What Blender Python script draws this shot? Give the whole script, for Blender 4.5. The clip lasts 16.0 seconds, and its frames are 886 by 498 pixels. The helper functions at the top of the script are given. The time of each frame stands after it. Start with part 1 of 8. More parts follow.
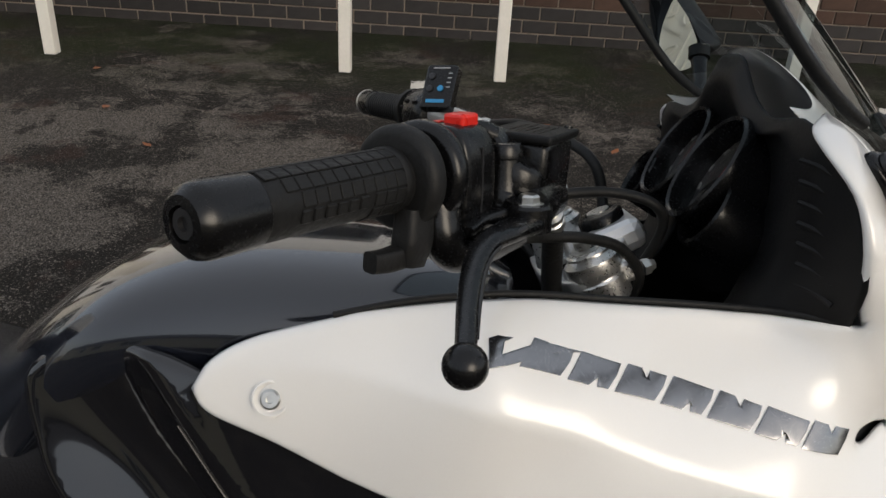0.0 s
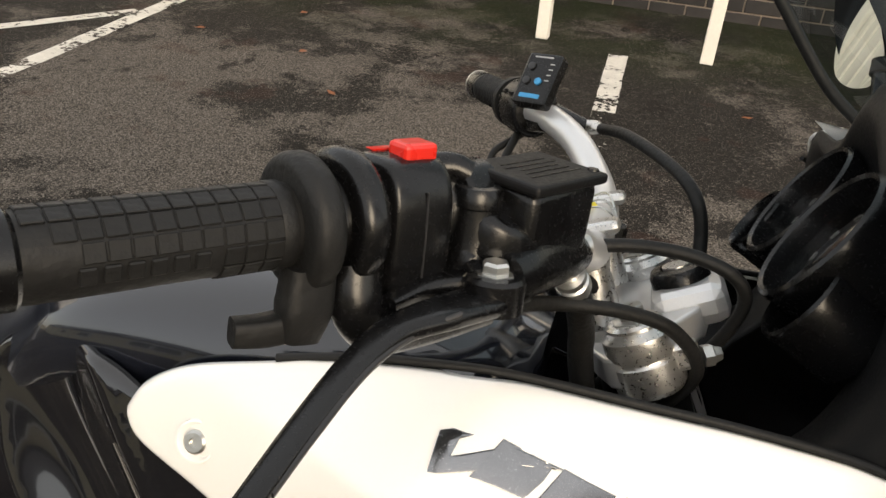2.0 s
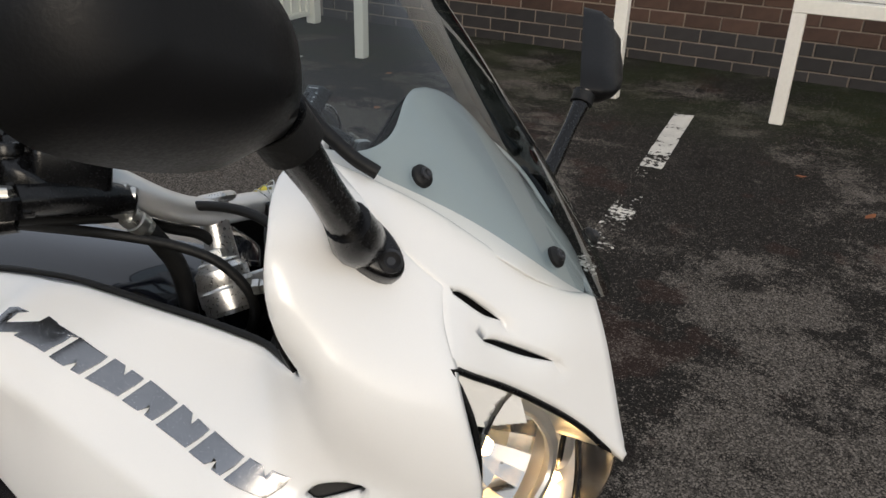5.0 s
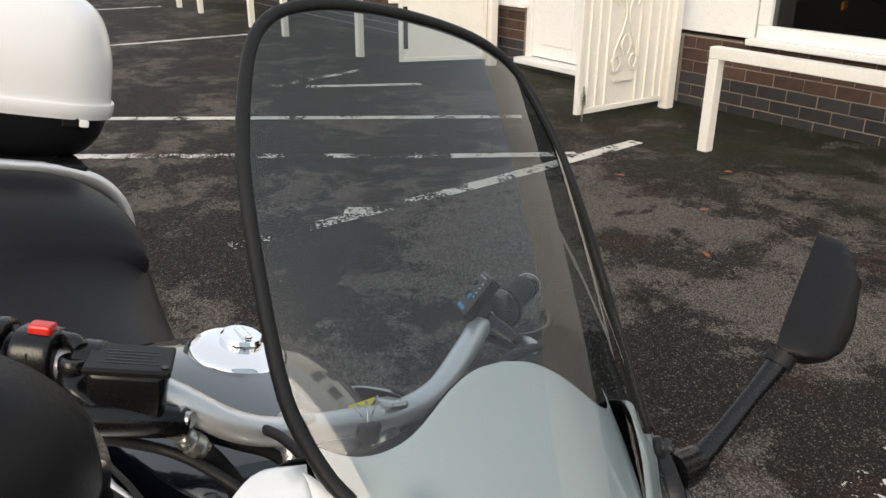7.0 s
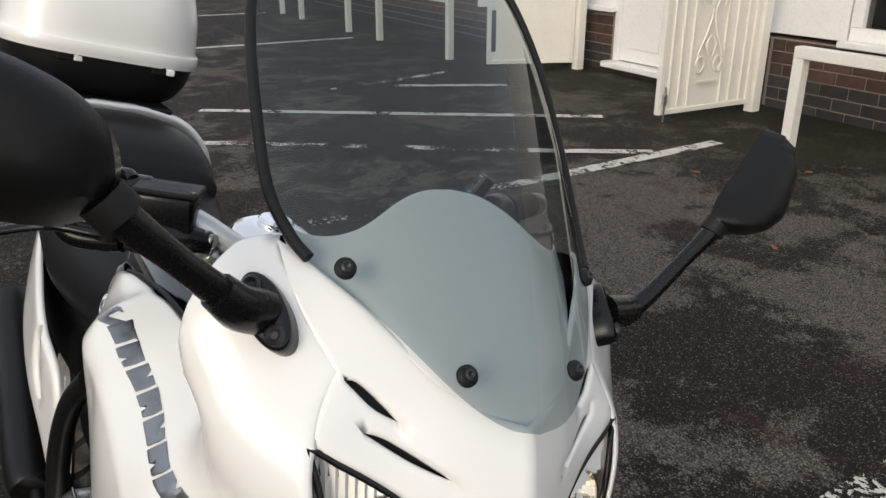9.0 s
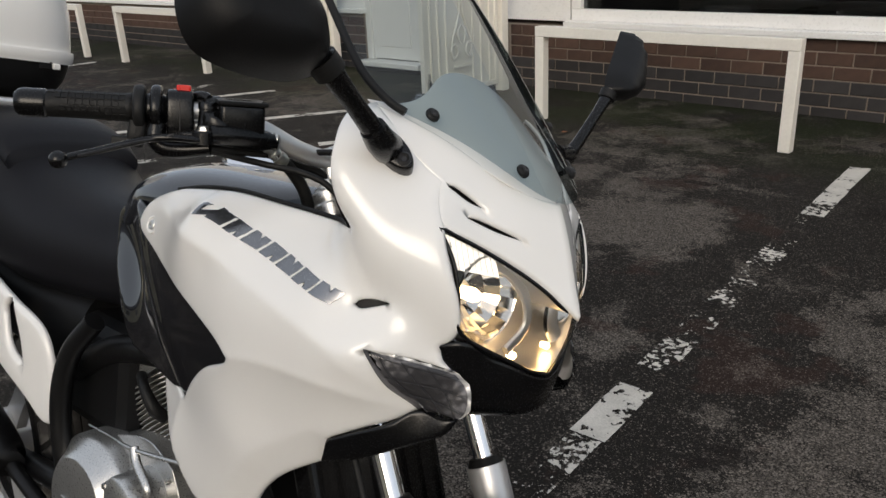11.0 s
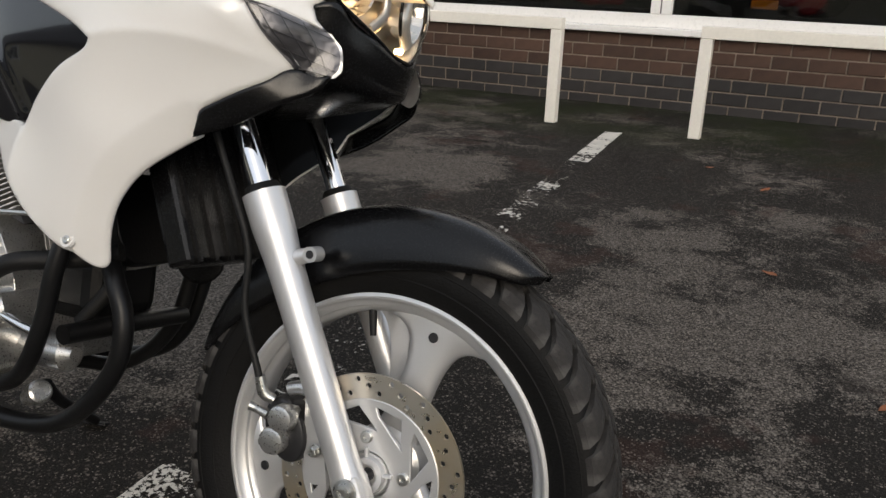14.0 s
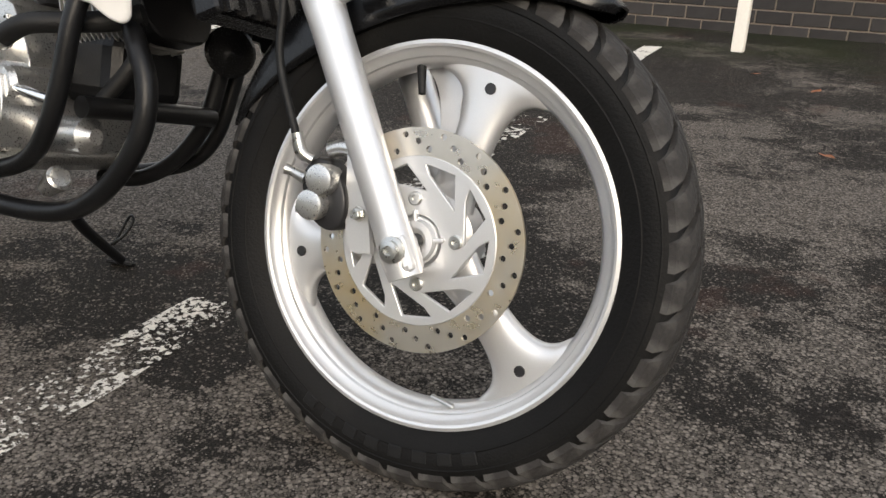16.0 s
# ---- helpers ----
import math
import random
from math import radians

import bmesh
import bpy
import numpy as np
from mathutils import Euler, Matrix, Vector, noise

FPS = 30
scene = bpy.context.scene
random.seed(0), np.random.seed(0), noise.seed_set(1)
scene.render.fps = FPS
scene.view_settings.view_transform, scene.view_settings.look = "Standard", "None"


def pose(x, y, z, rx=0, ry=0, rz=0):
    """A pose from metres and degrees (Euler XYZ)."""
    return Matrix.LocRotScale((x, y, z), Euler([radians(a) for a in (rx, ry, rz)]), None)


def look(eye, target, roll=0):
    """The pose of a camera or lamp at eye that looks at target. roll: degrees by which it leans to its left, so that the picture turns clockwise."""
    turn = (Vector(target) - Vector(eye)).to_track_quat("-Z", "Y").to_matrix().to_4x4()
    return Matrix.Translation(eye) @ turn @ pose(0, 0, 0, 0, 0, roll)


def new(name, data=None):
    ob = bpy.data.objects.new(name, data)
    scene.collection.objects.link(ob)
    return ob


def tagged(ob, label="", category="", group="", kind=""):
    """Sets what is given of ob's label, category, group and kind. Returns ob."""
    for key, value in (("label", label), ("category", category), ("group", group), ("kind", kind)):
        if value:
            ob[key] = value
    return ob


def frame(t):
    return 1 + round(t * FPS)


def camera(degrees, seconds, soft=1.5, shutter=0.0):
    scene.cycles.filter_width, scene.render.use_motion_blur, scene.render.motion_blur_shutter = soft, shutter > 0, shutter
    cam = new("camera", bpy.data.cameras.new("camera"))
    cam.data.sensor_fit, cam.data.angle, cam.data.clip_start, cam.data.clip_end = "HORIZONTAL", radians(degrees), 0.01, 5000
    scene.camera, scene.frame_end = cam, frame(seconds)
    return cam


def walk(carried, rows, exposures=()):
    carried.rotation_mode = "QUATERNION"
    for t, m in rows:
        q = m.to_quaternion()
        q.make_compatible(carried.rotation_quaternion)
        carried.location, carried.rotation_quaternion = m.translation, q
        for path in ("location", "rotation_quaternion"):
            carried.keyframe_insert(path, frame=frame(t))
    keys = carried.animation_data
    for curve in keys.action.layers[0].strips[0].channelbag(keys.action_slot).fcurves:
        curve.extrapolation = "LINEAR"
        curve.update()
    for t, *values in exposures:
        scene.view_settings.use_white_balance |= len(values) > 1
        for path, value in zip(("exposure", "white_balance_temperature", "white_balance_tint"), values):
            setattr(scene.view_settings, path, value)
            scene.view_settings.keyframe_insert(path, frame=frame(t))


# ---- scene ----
import functools
cam = camera(58.1, 16.0)
PATH = [
    (0, (-0.349, -0.758, 1.351), (-0.374, 1.018, 0.432), 3.3),
    (0.5, (-0.304, -0.763, 1.352), (-0.583, 0.993, 0.437), 2.5),
    (1, (-0.301, -0.662, 1.338), (-0.625, 1.053, 0.361), 3.0),
    (1.5, (-0.278, -0.597, 1.332), (-0.592, 1.08, 0.289), 4.4),
    (2, (-0.241, -0.603, 1.345), (-0.715, 1.048, 0.321), 4.5),
    (2.5, (-0.212, -0.666, 1.333), (-0.747, 0.966, 0.309), 2.8),
    (3, (-0.214, -0.732, 1.348), (-0.371, 1.002, 0.364), 2.4),
    (3.5, (-0.146, -0.772, 1.362), (-0.161, 0.976, 0.39), 2.1),
    (3.7, (-0.077, -0.786, 1.359), (-0.121, 0.98, 0.42), 1.5),
    (5.8, (0.345, -0.492, 1.419), (-0.87, 0.799, 0.491), 2.6),
    (6, (0.364, -0.469, 1.428), (-0.905, 0.767, 0.499), 2.4),
    (6.5, (0.323, -0.413, 1.458), (-1.095, 0.694, 0.584), 0.4),
    (7, (0.286, -0.358, 1.502), (-1.206, 0.723, 0.723), 0.3),
    (7.5, (0.339, -0.285, 1.518), (-1.283, 0.648, 0.813), 0.2),
    (8, (0.398, -0.252, 1.48), (-1.276, 0.572, 0.762), -0.1),
    (8.5, (0.468, -0.282, 1.449), (-1.2, 0.522, 0.694), 0.3),
    (9, (0.51, -0.368, 1.421), (-1.113, 0.528, 0.671), -0.1),
    (9.5, (0.552, -0.515, 1.395), (-0.973, 0.569, 0.688), -1.3),
    (9.7, (0.58, -0.562, 1.388), (-0.89, 0.577, 0.652), -1.1),
    (11.8, (0.61, -0.97, 1.345), (-0.487, 0.545, 0.639), -1.8),
    (12, (0.615, -1.001, 1.331), (-0.417, 0.556, 0.617), -0.9),
    (12.5, (0.691, -1.107, 1.285), (-0.262, 0.491, 0.551), -1.0),
    (13, (0.663, -1.119, 1.279), (-0.215, 0.517, 0.536), 0.7),
    (13.5, (0.635, -1.107, 1.16), (-0.184, 0.567, 0.432), 0.3),
    (14, (0.65, -1.109, 0.971), (-0.166, 0.594, 0.312), 2.0),
    (14.5, (0.639, -1.108, 0.785), (-0.183, 0.599, 0.146), 2.4),
    (15, (0.638, -1.103, 0.686), (-0.185, 0.581, -0.012), 1.7),
    (15.5, (0.634, -1.102, 0.681), (-0.183, 0.568, -0.056), 2.0),
    (16, (0.616, -1.108, 0.682), (-0.236, 0.536, -0.072), 1.7),
]
walk(cam, [(t, look(eye, target, roll)) for t, eye, target, roll in PATH],
     [(0.0, 0.52, 6500, 10), (0.5, 0.55, 6500, 10), (1.0, 0.65, 6600, 10), (1.5, 1.0, 7000, 10), (2.0, 1.35, 7300, 10), (2.5, 0.88, 7000, 10), (3.0, 0.65, 6500, 10), (3.7, 0.58, 6450, 10),
      (6.0, 0.6, 6350, 10), (6.5, 0.58, 6350, 10), (7.0, 1.12, 6650, 10), (7.5, 1.1, 6550, 10), (8.0, 1.05, 6450, 10), (9.7, 0.55, 6450, 10), (12.5, 0.42, 6300, 10), (14.5, 0.9, 6450, 10), (15.0, 1.2, 6450, 10), (16.0, 1.35, 6550, 10)])

# ---- light ----
world = bpy.data.worlds.new("sky")
scene.world = world
world.use_nodes = True
wn = world.node_tree.nodes
sky = wn.new("ShaderNodeTexSky")
sky.sky_type = "NISHITA"
sky.sun_disc = False
sky.sun_elevation, sky.sun_rotation = radians(24), radians(146)
sky.air_density, sky.dust_density, sky.ozone_density = 1.0, 2.5, 1.0
wn["Background"].inputs["Strength"].default_value = 0.125
# thin even cloud over the clear sky
cloud = wn.new("ShaderNodeMix")
cloud.data_type = "RGBA"
cloud.inputs["Factor"].default_value = 0.6
cloud.inputs["B"].default_value = (5.0, 5.1, 5.2, 1)
world.node_tree.links.new(sky.outputs[0], cloud.inputs["A"])
world.node_tree.links.new(cloud.outputs["Result"], wn["Background"].inputs["Color"])
sun_data = bpy.data.lights.new("sun", "SUN")
sun_data.energy, sun_data.angle, sun_data.color = 0.72, radians(30), (1.0, 0.89, 0.74)
sun = new("sun", sun_data)
sun.matrix_world = look((5.0, -7.5, 4.6), (0, 0, 0.6))


# ---- materials ----
def mat(name, color, rough=0.5, metal=0.0, vary=0.12, scale=8.0, grain=120.0, bump=0.0, coat=0.0, spec=0.5, wear_or_sheen=None, wear_or_sheen_amount=0.5, object_random=0.0):
    """A surface with colour variation at two scales, roughness variation, fine relief and, if wanted, worn patches or a
    painted sheen of another colour.
    """
    m = bpy.data.materials.new(name)
    m.use_nodes = True
    n, l = m.node_tree.nodes, m.node_tree.links
    b = n["Principled BSDF"]
    b.inputs["Metallic"].default_value = metal
    b.inputs["Specular IOR Level"].default_value = spec
    b.inputs["Coat Weight"].default_value = coat
    b.inputs["Coat Roughness"].default_value = 0.04
    tc = n.new("ShaderNodeTexCoord")
    big, fine = n.new("ShaderNodeTexNoise"), n.new("ShaderNodeTexNoise")
    for node, sc, det in ((big, scale, 5.0), (fine, grain, 3.0)):
        node.inputs["Scale"].default_value, node.inputs["Detail"].default_value = sc, det
        l.new(tc.outputs["Object"], node.inputs["Vector"])
    mix = n.new("ShaderNodeMath")
    mix.operation = "ADD"
    l.new(big.outputs["Fac"], mix.inputs[0])
    l.new(fine.outputs["Fac"], mix.inputs[1])
    last = mix.outputs[0]
    if object_random:
        info, more = n.new("ShaderNodeObjectInfo"), n.new("ShaderNodeMath")
        more.operation, more.inputs[1].default_value = "MULTIPLY_ADD", object_random
        l.new(info.outputs["Random"], more.inputs[0])
        l.new(last, more.inputs[2])
        shift = n.new("ShaderNodeMath")
        shift.operation, shift.inputs[1].default_value = "SUBTRACT", object_random / 2
        l.new(more.outputs[0], shift.inputs[0])
        last = shift.outputs[0]
    span = n.new("ShaderNodeMapRange")
    span.inputs["From Min"].default_value, span.inputs["From Max"].default_value = 0.6, 1.4
    span.inputs["To Min"].default_value, span.inputs["To Max"].default_value = 1 - vary, 1 + vary
    l.new(last, span.inputs["Value"])
    tint = n.new("ShaderNodeVectorMath")
    tint.operation = "SCALE"
    tint.inputs[0].default_value = color[:3]
    l.new(span.outputs[0], tint.inputs["Scale"])
    col = tint.outputs[0]
    if wear_or_sheen:
        ramp = n.new("ShaderNodeMapRange")
        ramp.inputs["From Min"].default_value, ramp.inputs["From Max"].default_value = 1 - wear_or_sheen_amount, 1.12 - wear_or_sheen_amount
        l.new(big.outputs["Fac"], ramp.inputs["Value"])
        over = n.new("ShaderNodeMix")
        over.data_type = "RGBA"
        l.new(ramp.outputs[0], over.inputs["Factor"])
        l.new(col, over.inputs["A"])
        over.inputs["B"].default_value = (*wear_or_sheen, 1)
        col = over.outputs["Result"]
    l.new(col, b.inputs["Base Color"])
    rr = n.new("ShaderNodeMapRange")
    rr.inputs["From Min"].default_value, rr.inputs["From Max"].default_value = 0.3, 0.7
    rr.inputs["To Min"].default_value, rr.inputs["To Max"].default_value = max(0.0, rough * 0.85), min(1.0, rough * 1.15)
    l.new(fine.outputs["Fac"], rr.inputs["Value"])
    l.new(rr.outputs[0], b.inputs["Roughness"])
    if bump:
        bp = n.new("ShaderNodeBump")
        bp.inputs["Strength"].default_value, bp.inputs["Distance"].default_value = bump, 0.004
        l.new(fine.outputs["Fac"], bp.inputs["Height"])
        l.new(bp.outputs[0], b.inputs["Normal"])
    return m


WORN_AND_SHADED = [(0.55, 1.2, 0.75, 0.13), (1.3, 1.5, 1.0, 0.2), (-0.5, -0.5, 0.5, 0.15), (-2.1, 1.9, 0.9, 0.30), (-2.9, 2.8, 0.9, 0.22), (-0.95, -0.1, 0.6, 0.22), (-1.3, 0.9, 0.5, 0.2), (0.3, 2.0, 0.5, 0.15), (0.75, -0.4, 0.5, 0.15), (0.27, 0.95, 0.62, 0.09), (-0.97, 2.5, 0.6, 0.24), (0.6, 2.4, 0.5, 0.2), (0.05, 1.25, 0.35, 0.12), (0.6, 0.15, 0.7, 0.22), (0.07, 0.65, 0.4, 0.18), (-1.25, 0.5, 0.7, 0.25), (-2.8, 2.45, 0.6, 0.25), (-2.3, 2.95, 0.6, 0.25), (-1.35, 2.4, 0.5, 0.25), (-2.25, 2.9, 0.5, 0.12),
        # the entry at (-0.66, -0.12) darkens the asphalt as shade under the engine
        (-0.85, 1.3, 0.5, 0.06), (-0.45, 1.75, 0.4, -0.14), (-0.1, 2.84, 0.4, -0.2), (-0.28, -0.28, 0.14, -0.3), (-0.66, -0.12, 0.34, -0.25), (0.9, -0.1, 0.3, -0.12), (-0.5, 3.2, 0.8, -0.12), (-1.1, 1.1, 0.3, 0.15)]


def asphalt():
    """Old asphalt: near-black, with pale dusty patches, moss, grit and painted shade under the engine."""
    m = bpy.data.materials.new("old_asphalt")
    m.use_nodes = True
    n, l = m.node_tree.nodes, m.node_tree.links
    b = n["Principled BSDF"]
    tc = n.new("ShaderNodeTexCoord")

    def noise_at(scale, detail, rough=0.6, shift=0.0):
        mp = n.new("ShaderNodeMapping")
        mp.inputs["Location"].default_value = (shift, shift * 1.7, 0)
        l.new(tc.outputs["Object"], mp.inputs["Vector"])
        t = n.new("ShaderNodeTexNoise")
        t.inputs["Scale"].default_value, t.inputs["Detail"].default_value, t.inputs["Roughness"].default_value = scale, detail, rough
        l.new(mp.outputs[0], t.inputs["Vector"])
        return t.outputs["Fac"]

    def step(value, lo, hi, to=1.0):
        r = n.new("ShaderNodeMapRange")
        r.inputs["From Min"].default_value, r.inputs["From Max"].default_value, r.inputs["To Max"].default_value = lo, hi, to
        l.new(value, r.inputs["Value"])
        return r.outputs[0]

    def times(a, c):
        t = n.new("ShaderNodeMath")
        t.operation = "MULTIPLY"
        l.new(a, t.inputs[0])
        l.new(c, t.inputs[1])
        return t.outputs[0]

    def blend(fac, a, c):
        t = n.new("ShaderNodeMix")
        t.data_type = "RGBA"
        l.new(fac, t.inputs["Factor"])
        for value, slot in ((a, "A"), (c, "B")):
            if isinstance(value, tuple):
                t.inputs[slot].default_value = (*value, 1)
            else:
                l.new(value, t.inputs[slot])
        return t.outputs["Result"]

    def plus(a, c, k=1.0):
        t = n.new("ShaderNodeMath")
        t.operation, t.inputs[1].default_value = "MULTIPLY_ADD", k
        l.new(c, t.inputs[0])
        if isinstance(a, float):
            t.inputs[2].default_value = a
        else:
            l.new(a, t.inputs[2])
        return t.outputs[0]

    def stones(scale):
        """Random value and distance from the edge for each small stone of the aggregate."""
        t = n.new("ShaderNodeTexVoronoi")
        t.inputs["Scale"].default_value = scale
        l.new(tc.outputs["Object"], t.inputs["Vector"])
        s = n.new("ShaderNodeSeparateColor")
        l.new(t.outputs["Color"], s.inputs[0])
        return s.outputs[0], s.outputs[1], t.outputs["Distance"]

    grit = noise_at(260, 3, 0.65, 5)
    chance, shade, gap = stones(150)
    chance2, shade2, gap2 = stones(310)
    field = plus(plus(plus(0.0, noise_at(0.85, 12, 0.66), 1.7), noise_at(4.2, 7, 0.68, 3), 1.05), noise_at(34, 3, 0.6, 8), 0.34)
    # large worn pale areas and dark ones; one dark one paints the machine's shade
    for x, y, r, k in WORN_AND_SHADED:
        near = n.new("ShaderNodeVectorMath")
        near.operation, near.inputs[1].default_value = "DISTANCE", (x, y, 0)
        l.new(tc.outputs["Object"], near.inputs[0])
        m2 = n.new("ShaderNodeMapRange")
        m2.interpolation_type = "SMOOTHSTEP"
        m2.inputs["From Max"].default_value, m2.inputs["To Min"].default_value, m2.inputs["To Max"].default_value = r, k, 0.0
        l.new(near.outputs["Value"], m2.inputs["Value"])
        field = plus(field, m2.outputs[0])
    worn = step(field, 1.56, 1.71)
    patches = worn
    # each stone is bare and pale with a chance that grows with the wear
    bare = step(plus(plus(0.04, worn, 0.80), chance, -1.0), -0.16, 0.02)
    bare2 = step(plus(plus(0.06, worn, 0.86), chance2, -1.0), -0.10, 0.06)
    dark = blend(step(grit, 0.35, 0.70), (0.0050, 0.0044, 0.0038), (0.026, 0.0225, 0.0191))
    stone = blend(shade, (0.060, 0.0525, 0.045), (0.225, 0.197, 0.169))
    stone2 = blend(shade2, (0.034, 0.0298, 0.0255), (0.150, 0.131, 0.112))
    colour = blend(times(bare2, step(gap2, 0.72, 0.45)), dark, stone2)
    colour = blend(times(bare, step(gap, 0.62, 0.40)), colour, stone)
    rust = times(step(plus(noise_at(1.9, 4, 0.6, 11), noise_at(9, 4, 0.6, 4), 0.25), 0.715, 0.76), step(grit, 0.25, 0.55))
    colour = blend(plus(0.0, rust, 0.42), colour, (0.046, 0.021, 0.015))
    stain = step(plus(noise_at(2.6, 3, 0.55, 31), noise_at(14, 4, 0.6, 4), 0.22), 0.755, 0.80)
    colour = blend(plus(0.0, stain, 0.75), colour, (0.010, 0.008, 0.007))
    sep = n.new("ShaderNodeSeparateXYZ")
    l.new(tc.outputs["Object"], sep.inputs[0])
    near_wall = step(sep.outputs["Y"], 3.5, 4.4)
    moss = times(near_wall, step(noise_at(1.6, 7, 0.65, 7), 0.38, 0.56))
    colour = blend(plus(0.0, times(moss, step(noise_at(90, 3, 0.6, 1), 0.3, 0.6)), 0.92), colour, (0.019, 0.026, 0.008))
    specks = times(step(chance2, 0.975, 0.98), step(gap2, 0.55, 0.40))
    colour = blend(specks, colour, (0.26, 0.235, 0.205))
    l.new(colour, b.inputs["Base Color"])
    rough = n.new("ShaderNodeMapRange")
    rough.inputs["To Min"].default_value, rough.inputs["To Max"].default_value = 0.8, 0.95
    l.new(patches, rough.inputs["Value"])
    l.new(rough.outputs[0], b.inputs["Roughness"])
    b.inputs["Specular IOR Level"].default_value = 0.12
    bp = n.new("ShaderNodeBump")
    bp.inputs["Strength"].default_value, bp.inputs["Distance"].default_value = 0.7, 0.006
    l.new(grit, bp.inputs["Height"])
    l.new(bp.outputs[0], b.inputs["Normal"])
    return m


def worn_paint(name, amount, flake=30):
    """Road paint, flaked away in places to nothing."""
    m = mat(name, (0.56, 0.53, 0.475), 0.7, vary=0.28, scale=9, grain=180, bump=0.4)
    n, l = m.node_tree.nodes, m.node_tree.links
    tc = n.new("ShaderNodeTexCoord")
    t = n.new("ShaderNodeTexNoise")
    t.inputs["Scale"].default_value, t.inputs["Detail"].default_value, t.inputs["Roughness"].default_value = flake, 6, 0.62
    l.new(tc.outputs["Object"], t.inputs["Vector"])
    t2, both2 = n.new("ShaderNodeTexNoise"), n.new("ShaderNodeMath")
    t2.inputs["Scale"].default_value, t2.inputs["Detail"].default_value = 4.5, 4
    l.new(tc.outputs["Object"], t2.inputs["Vector"])
    both2.operation, both2.inputs[1].default_value = "MULTIPLY_ADD", 0.9
    l.new(t2.outputs["Fac"], both2.inputs[0])
    l.new(t.outputs["Fac"], both2.inputs[2])
    r = n.new("ShaderNodeMapRange")
    r.inputs["From Min"].default_value, r.inputs["From Max"].default_value = amount, amount + 0.02
    l.new(both2.outputs[0], r.inputs["Value"])
    l.new(r.outputs[0], n["Principled BSDF"].inputs["Alpha"])
    return m


def glass(name, tint, rough=0.0, double=1.0):
    """Thin glass: clear or tinted see-through with a sharp reflection."""
    m = bpy.data.materials.new(name)
    m.use_nodes = True
    n, l = m.node_tree.nodes, m.node_tree.links
    out = n["Material Output"]
    n.remove(n["Principled BSDF"])
    clear, gloss, mix, fr = n.new("ShaderNodeBsdfTransparent"), n.new("ShaderNodeBsdfGlossy"), n.new("ShaderNodeMixShader"), n.new("ShaderNodeLayerWeight")
    clear.inputs["Color"].default_value = (*tint, 1)
    gloss.inputs["Roughness"].default_value = rough
    fr.inputs["Blend"].default_value = 0.5
    steep, low = n.new("ShaderNodeMath"), n.new("ShaderNodeMath")
    steep.operation, steep.inputs[1].default_value = "POWER", 5.0
    l.new(fr.outputs["Facing"], steep.inputs[0])
    low.operation, low.inputs[1].default_value, low.inputs[2].default_value = "MULTIPLY_ADD", 0.9, 0.04 * double
    l.new(steep.outputs[0], low.inputs[0])
    l.new(low.outputs[0], mix.inputs[0])
    l.new(clear.outputs[0], mix.inputs[1])
    l.new(gloss.outputs[0], mix.inputs[2])
    l.new(mix.outputs[0], out.inputs["Surface"])
    return m


def glow(name, color, strength):
    m = bpy.data.materials.new(name)
    m.use_nodes = True
    b = m.node_tree.nodes["Principled BSDF"]
    b.inputs["Emission Color"].default_value = (*color, 1)
    b.inputs["Emission Strength"].default_value = strength
    return m


M_GROUND = asphalt()
M_LINE = worn_paint("worn_road_paint", 0.84)
M_LINE_FADED = worn_paint("faded_road_paint", 1.03, 46)
M_LINE_FLAKED = worn_paint("flaked_road_paint", 0.955, 85)
M_BRICK = mat("brown_brick", (0.067, 0.037, 0.026), 0.85, vary=0.35, scale=14, grain=160, bump=0.6, object_random=0.7)
M_BLUE_BRICK = mat("blue_grey_engineering_brick", (0.028, 0.025, 0.0245), 0.75, vary=0.35, scale=12, grain=160, bump=0.5, object_random=0.7)
M_MORTAR = mat("mortar", (0.27, 0.222, 0.18), 0.95, vary=0.2, scale=10, grain=200, bump=0.6)
M_WHITE_PAINT = mat("white_gloss_paint_on_steel", (0.80, 0.77, 0.70), 0.35, vary=0.06, scale=5, grain=60, bump=0.05, wear_or_sheen=(0.45, 0.33, 0.2), wear_or_sheen_amount=0.28)
M_UPVC = mat("white_upvc", (0.82, 0.81, 0.79), 0.3, vary=0.04, scale=3, grain=60)
M_WINDOW = glass("window_glass", (0.55, 0.57, 0.58))
# the dimness of the room is put into this dark base colour
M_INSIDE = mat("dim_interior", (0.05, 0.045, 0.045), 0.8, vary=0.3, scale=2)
M_RED = mat("red_paint", (0.30, 0.015, 0.02), 0.25, coat=0.6)
M_DARK = mat("dark_metal", (0.03, 0.03, 0.032), 0.4, metal=0.4)
M_BODY = mat("pearl_white_paint", (0.84, 0.825, 0.795), 0.34, vary=0.015, scale=3, grain=900, coat=1.0)
M_BODY.node_tree.nodes["Principled BSDF"].inputs["Coat Roughness"].default_value = 0.10
M_TANK = mat("gloss_black_paint", (0.006, 0.006, 0.0075), 0.10, vary=0.1, scale=4, grain=700, coat=1.0, spec=0.4)
M_NAVY = mat("dark_blue_grey_paint", (0.0075, 0.009, 0.014), 0.16, vary=0.1, scale=4, grain=700, coat=1.0)
M_PLASTIC = mat("matt_black_plastic", (0.006, 0.006, 0.0064), 0.48, vary=0.2, scale=20, grain=500, bump=0.05, spec=0.22)
M_SATIN = mat("satin_black_plastic", (0.004, 0.004, 0.0044), 0.25, vary=0.15, scale=20, grain=500, spec=0.36)
M_RUBBER = mat("black_rubber", (0.008, 0.008, 0.008), 0.55, vary=0.25, scale=18, grain=300, bump=0.15, spec=0.28)
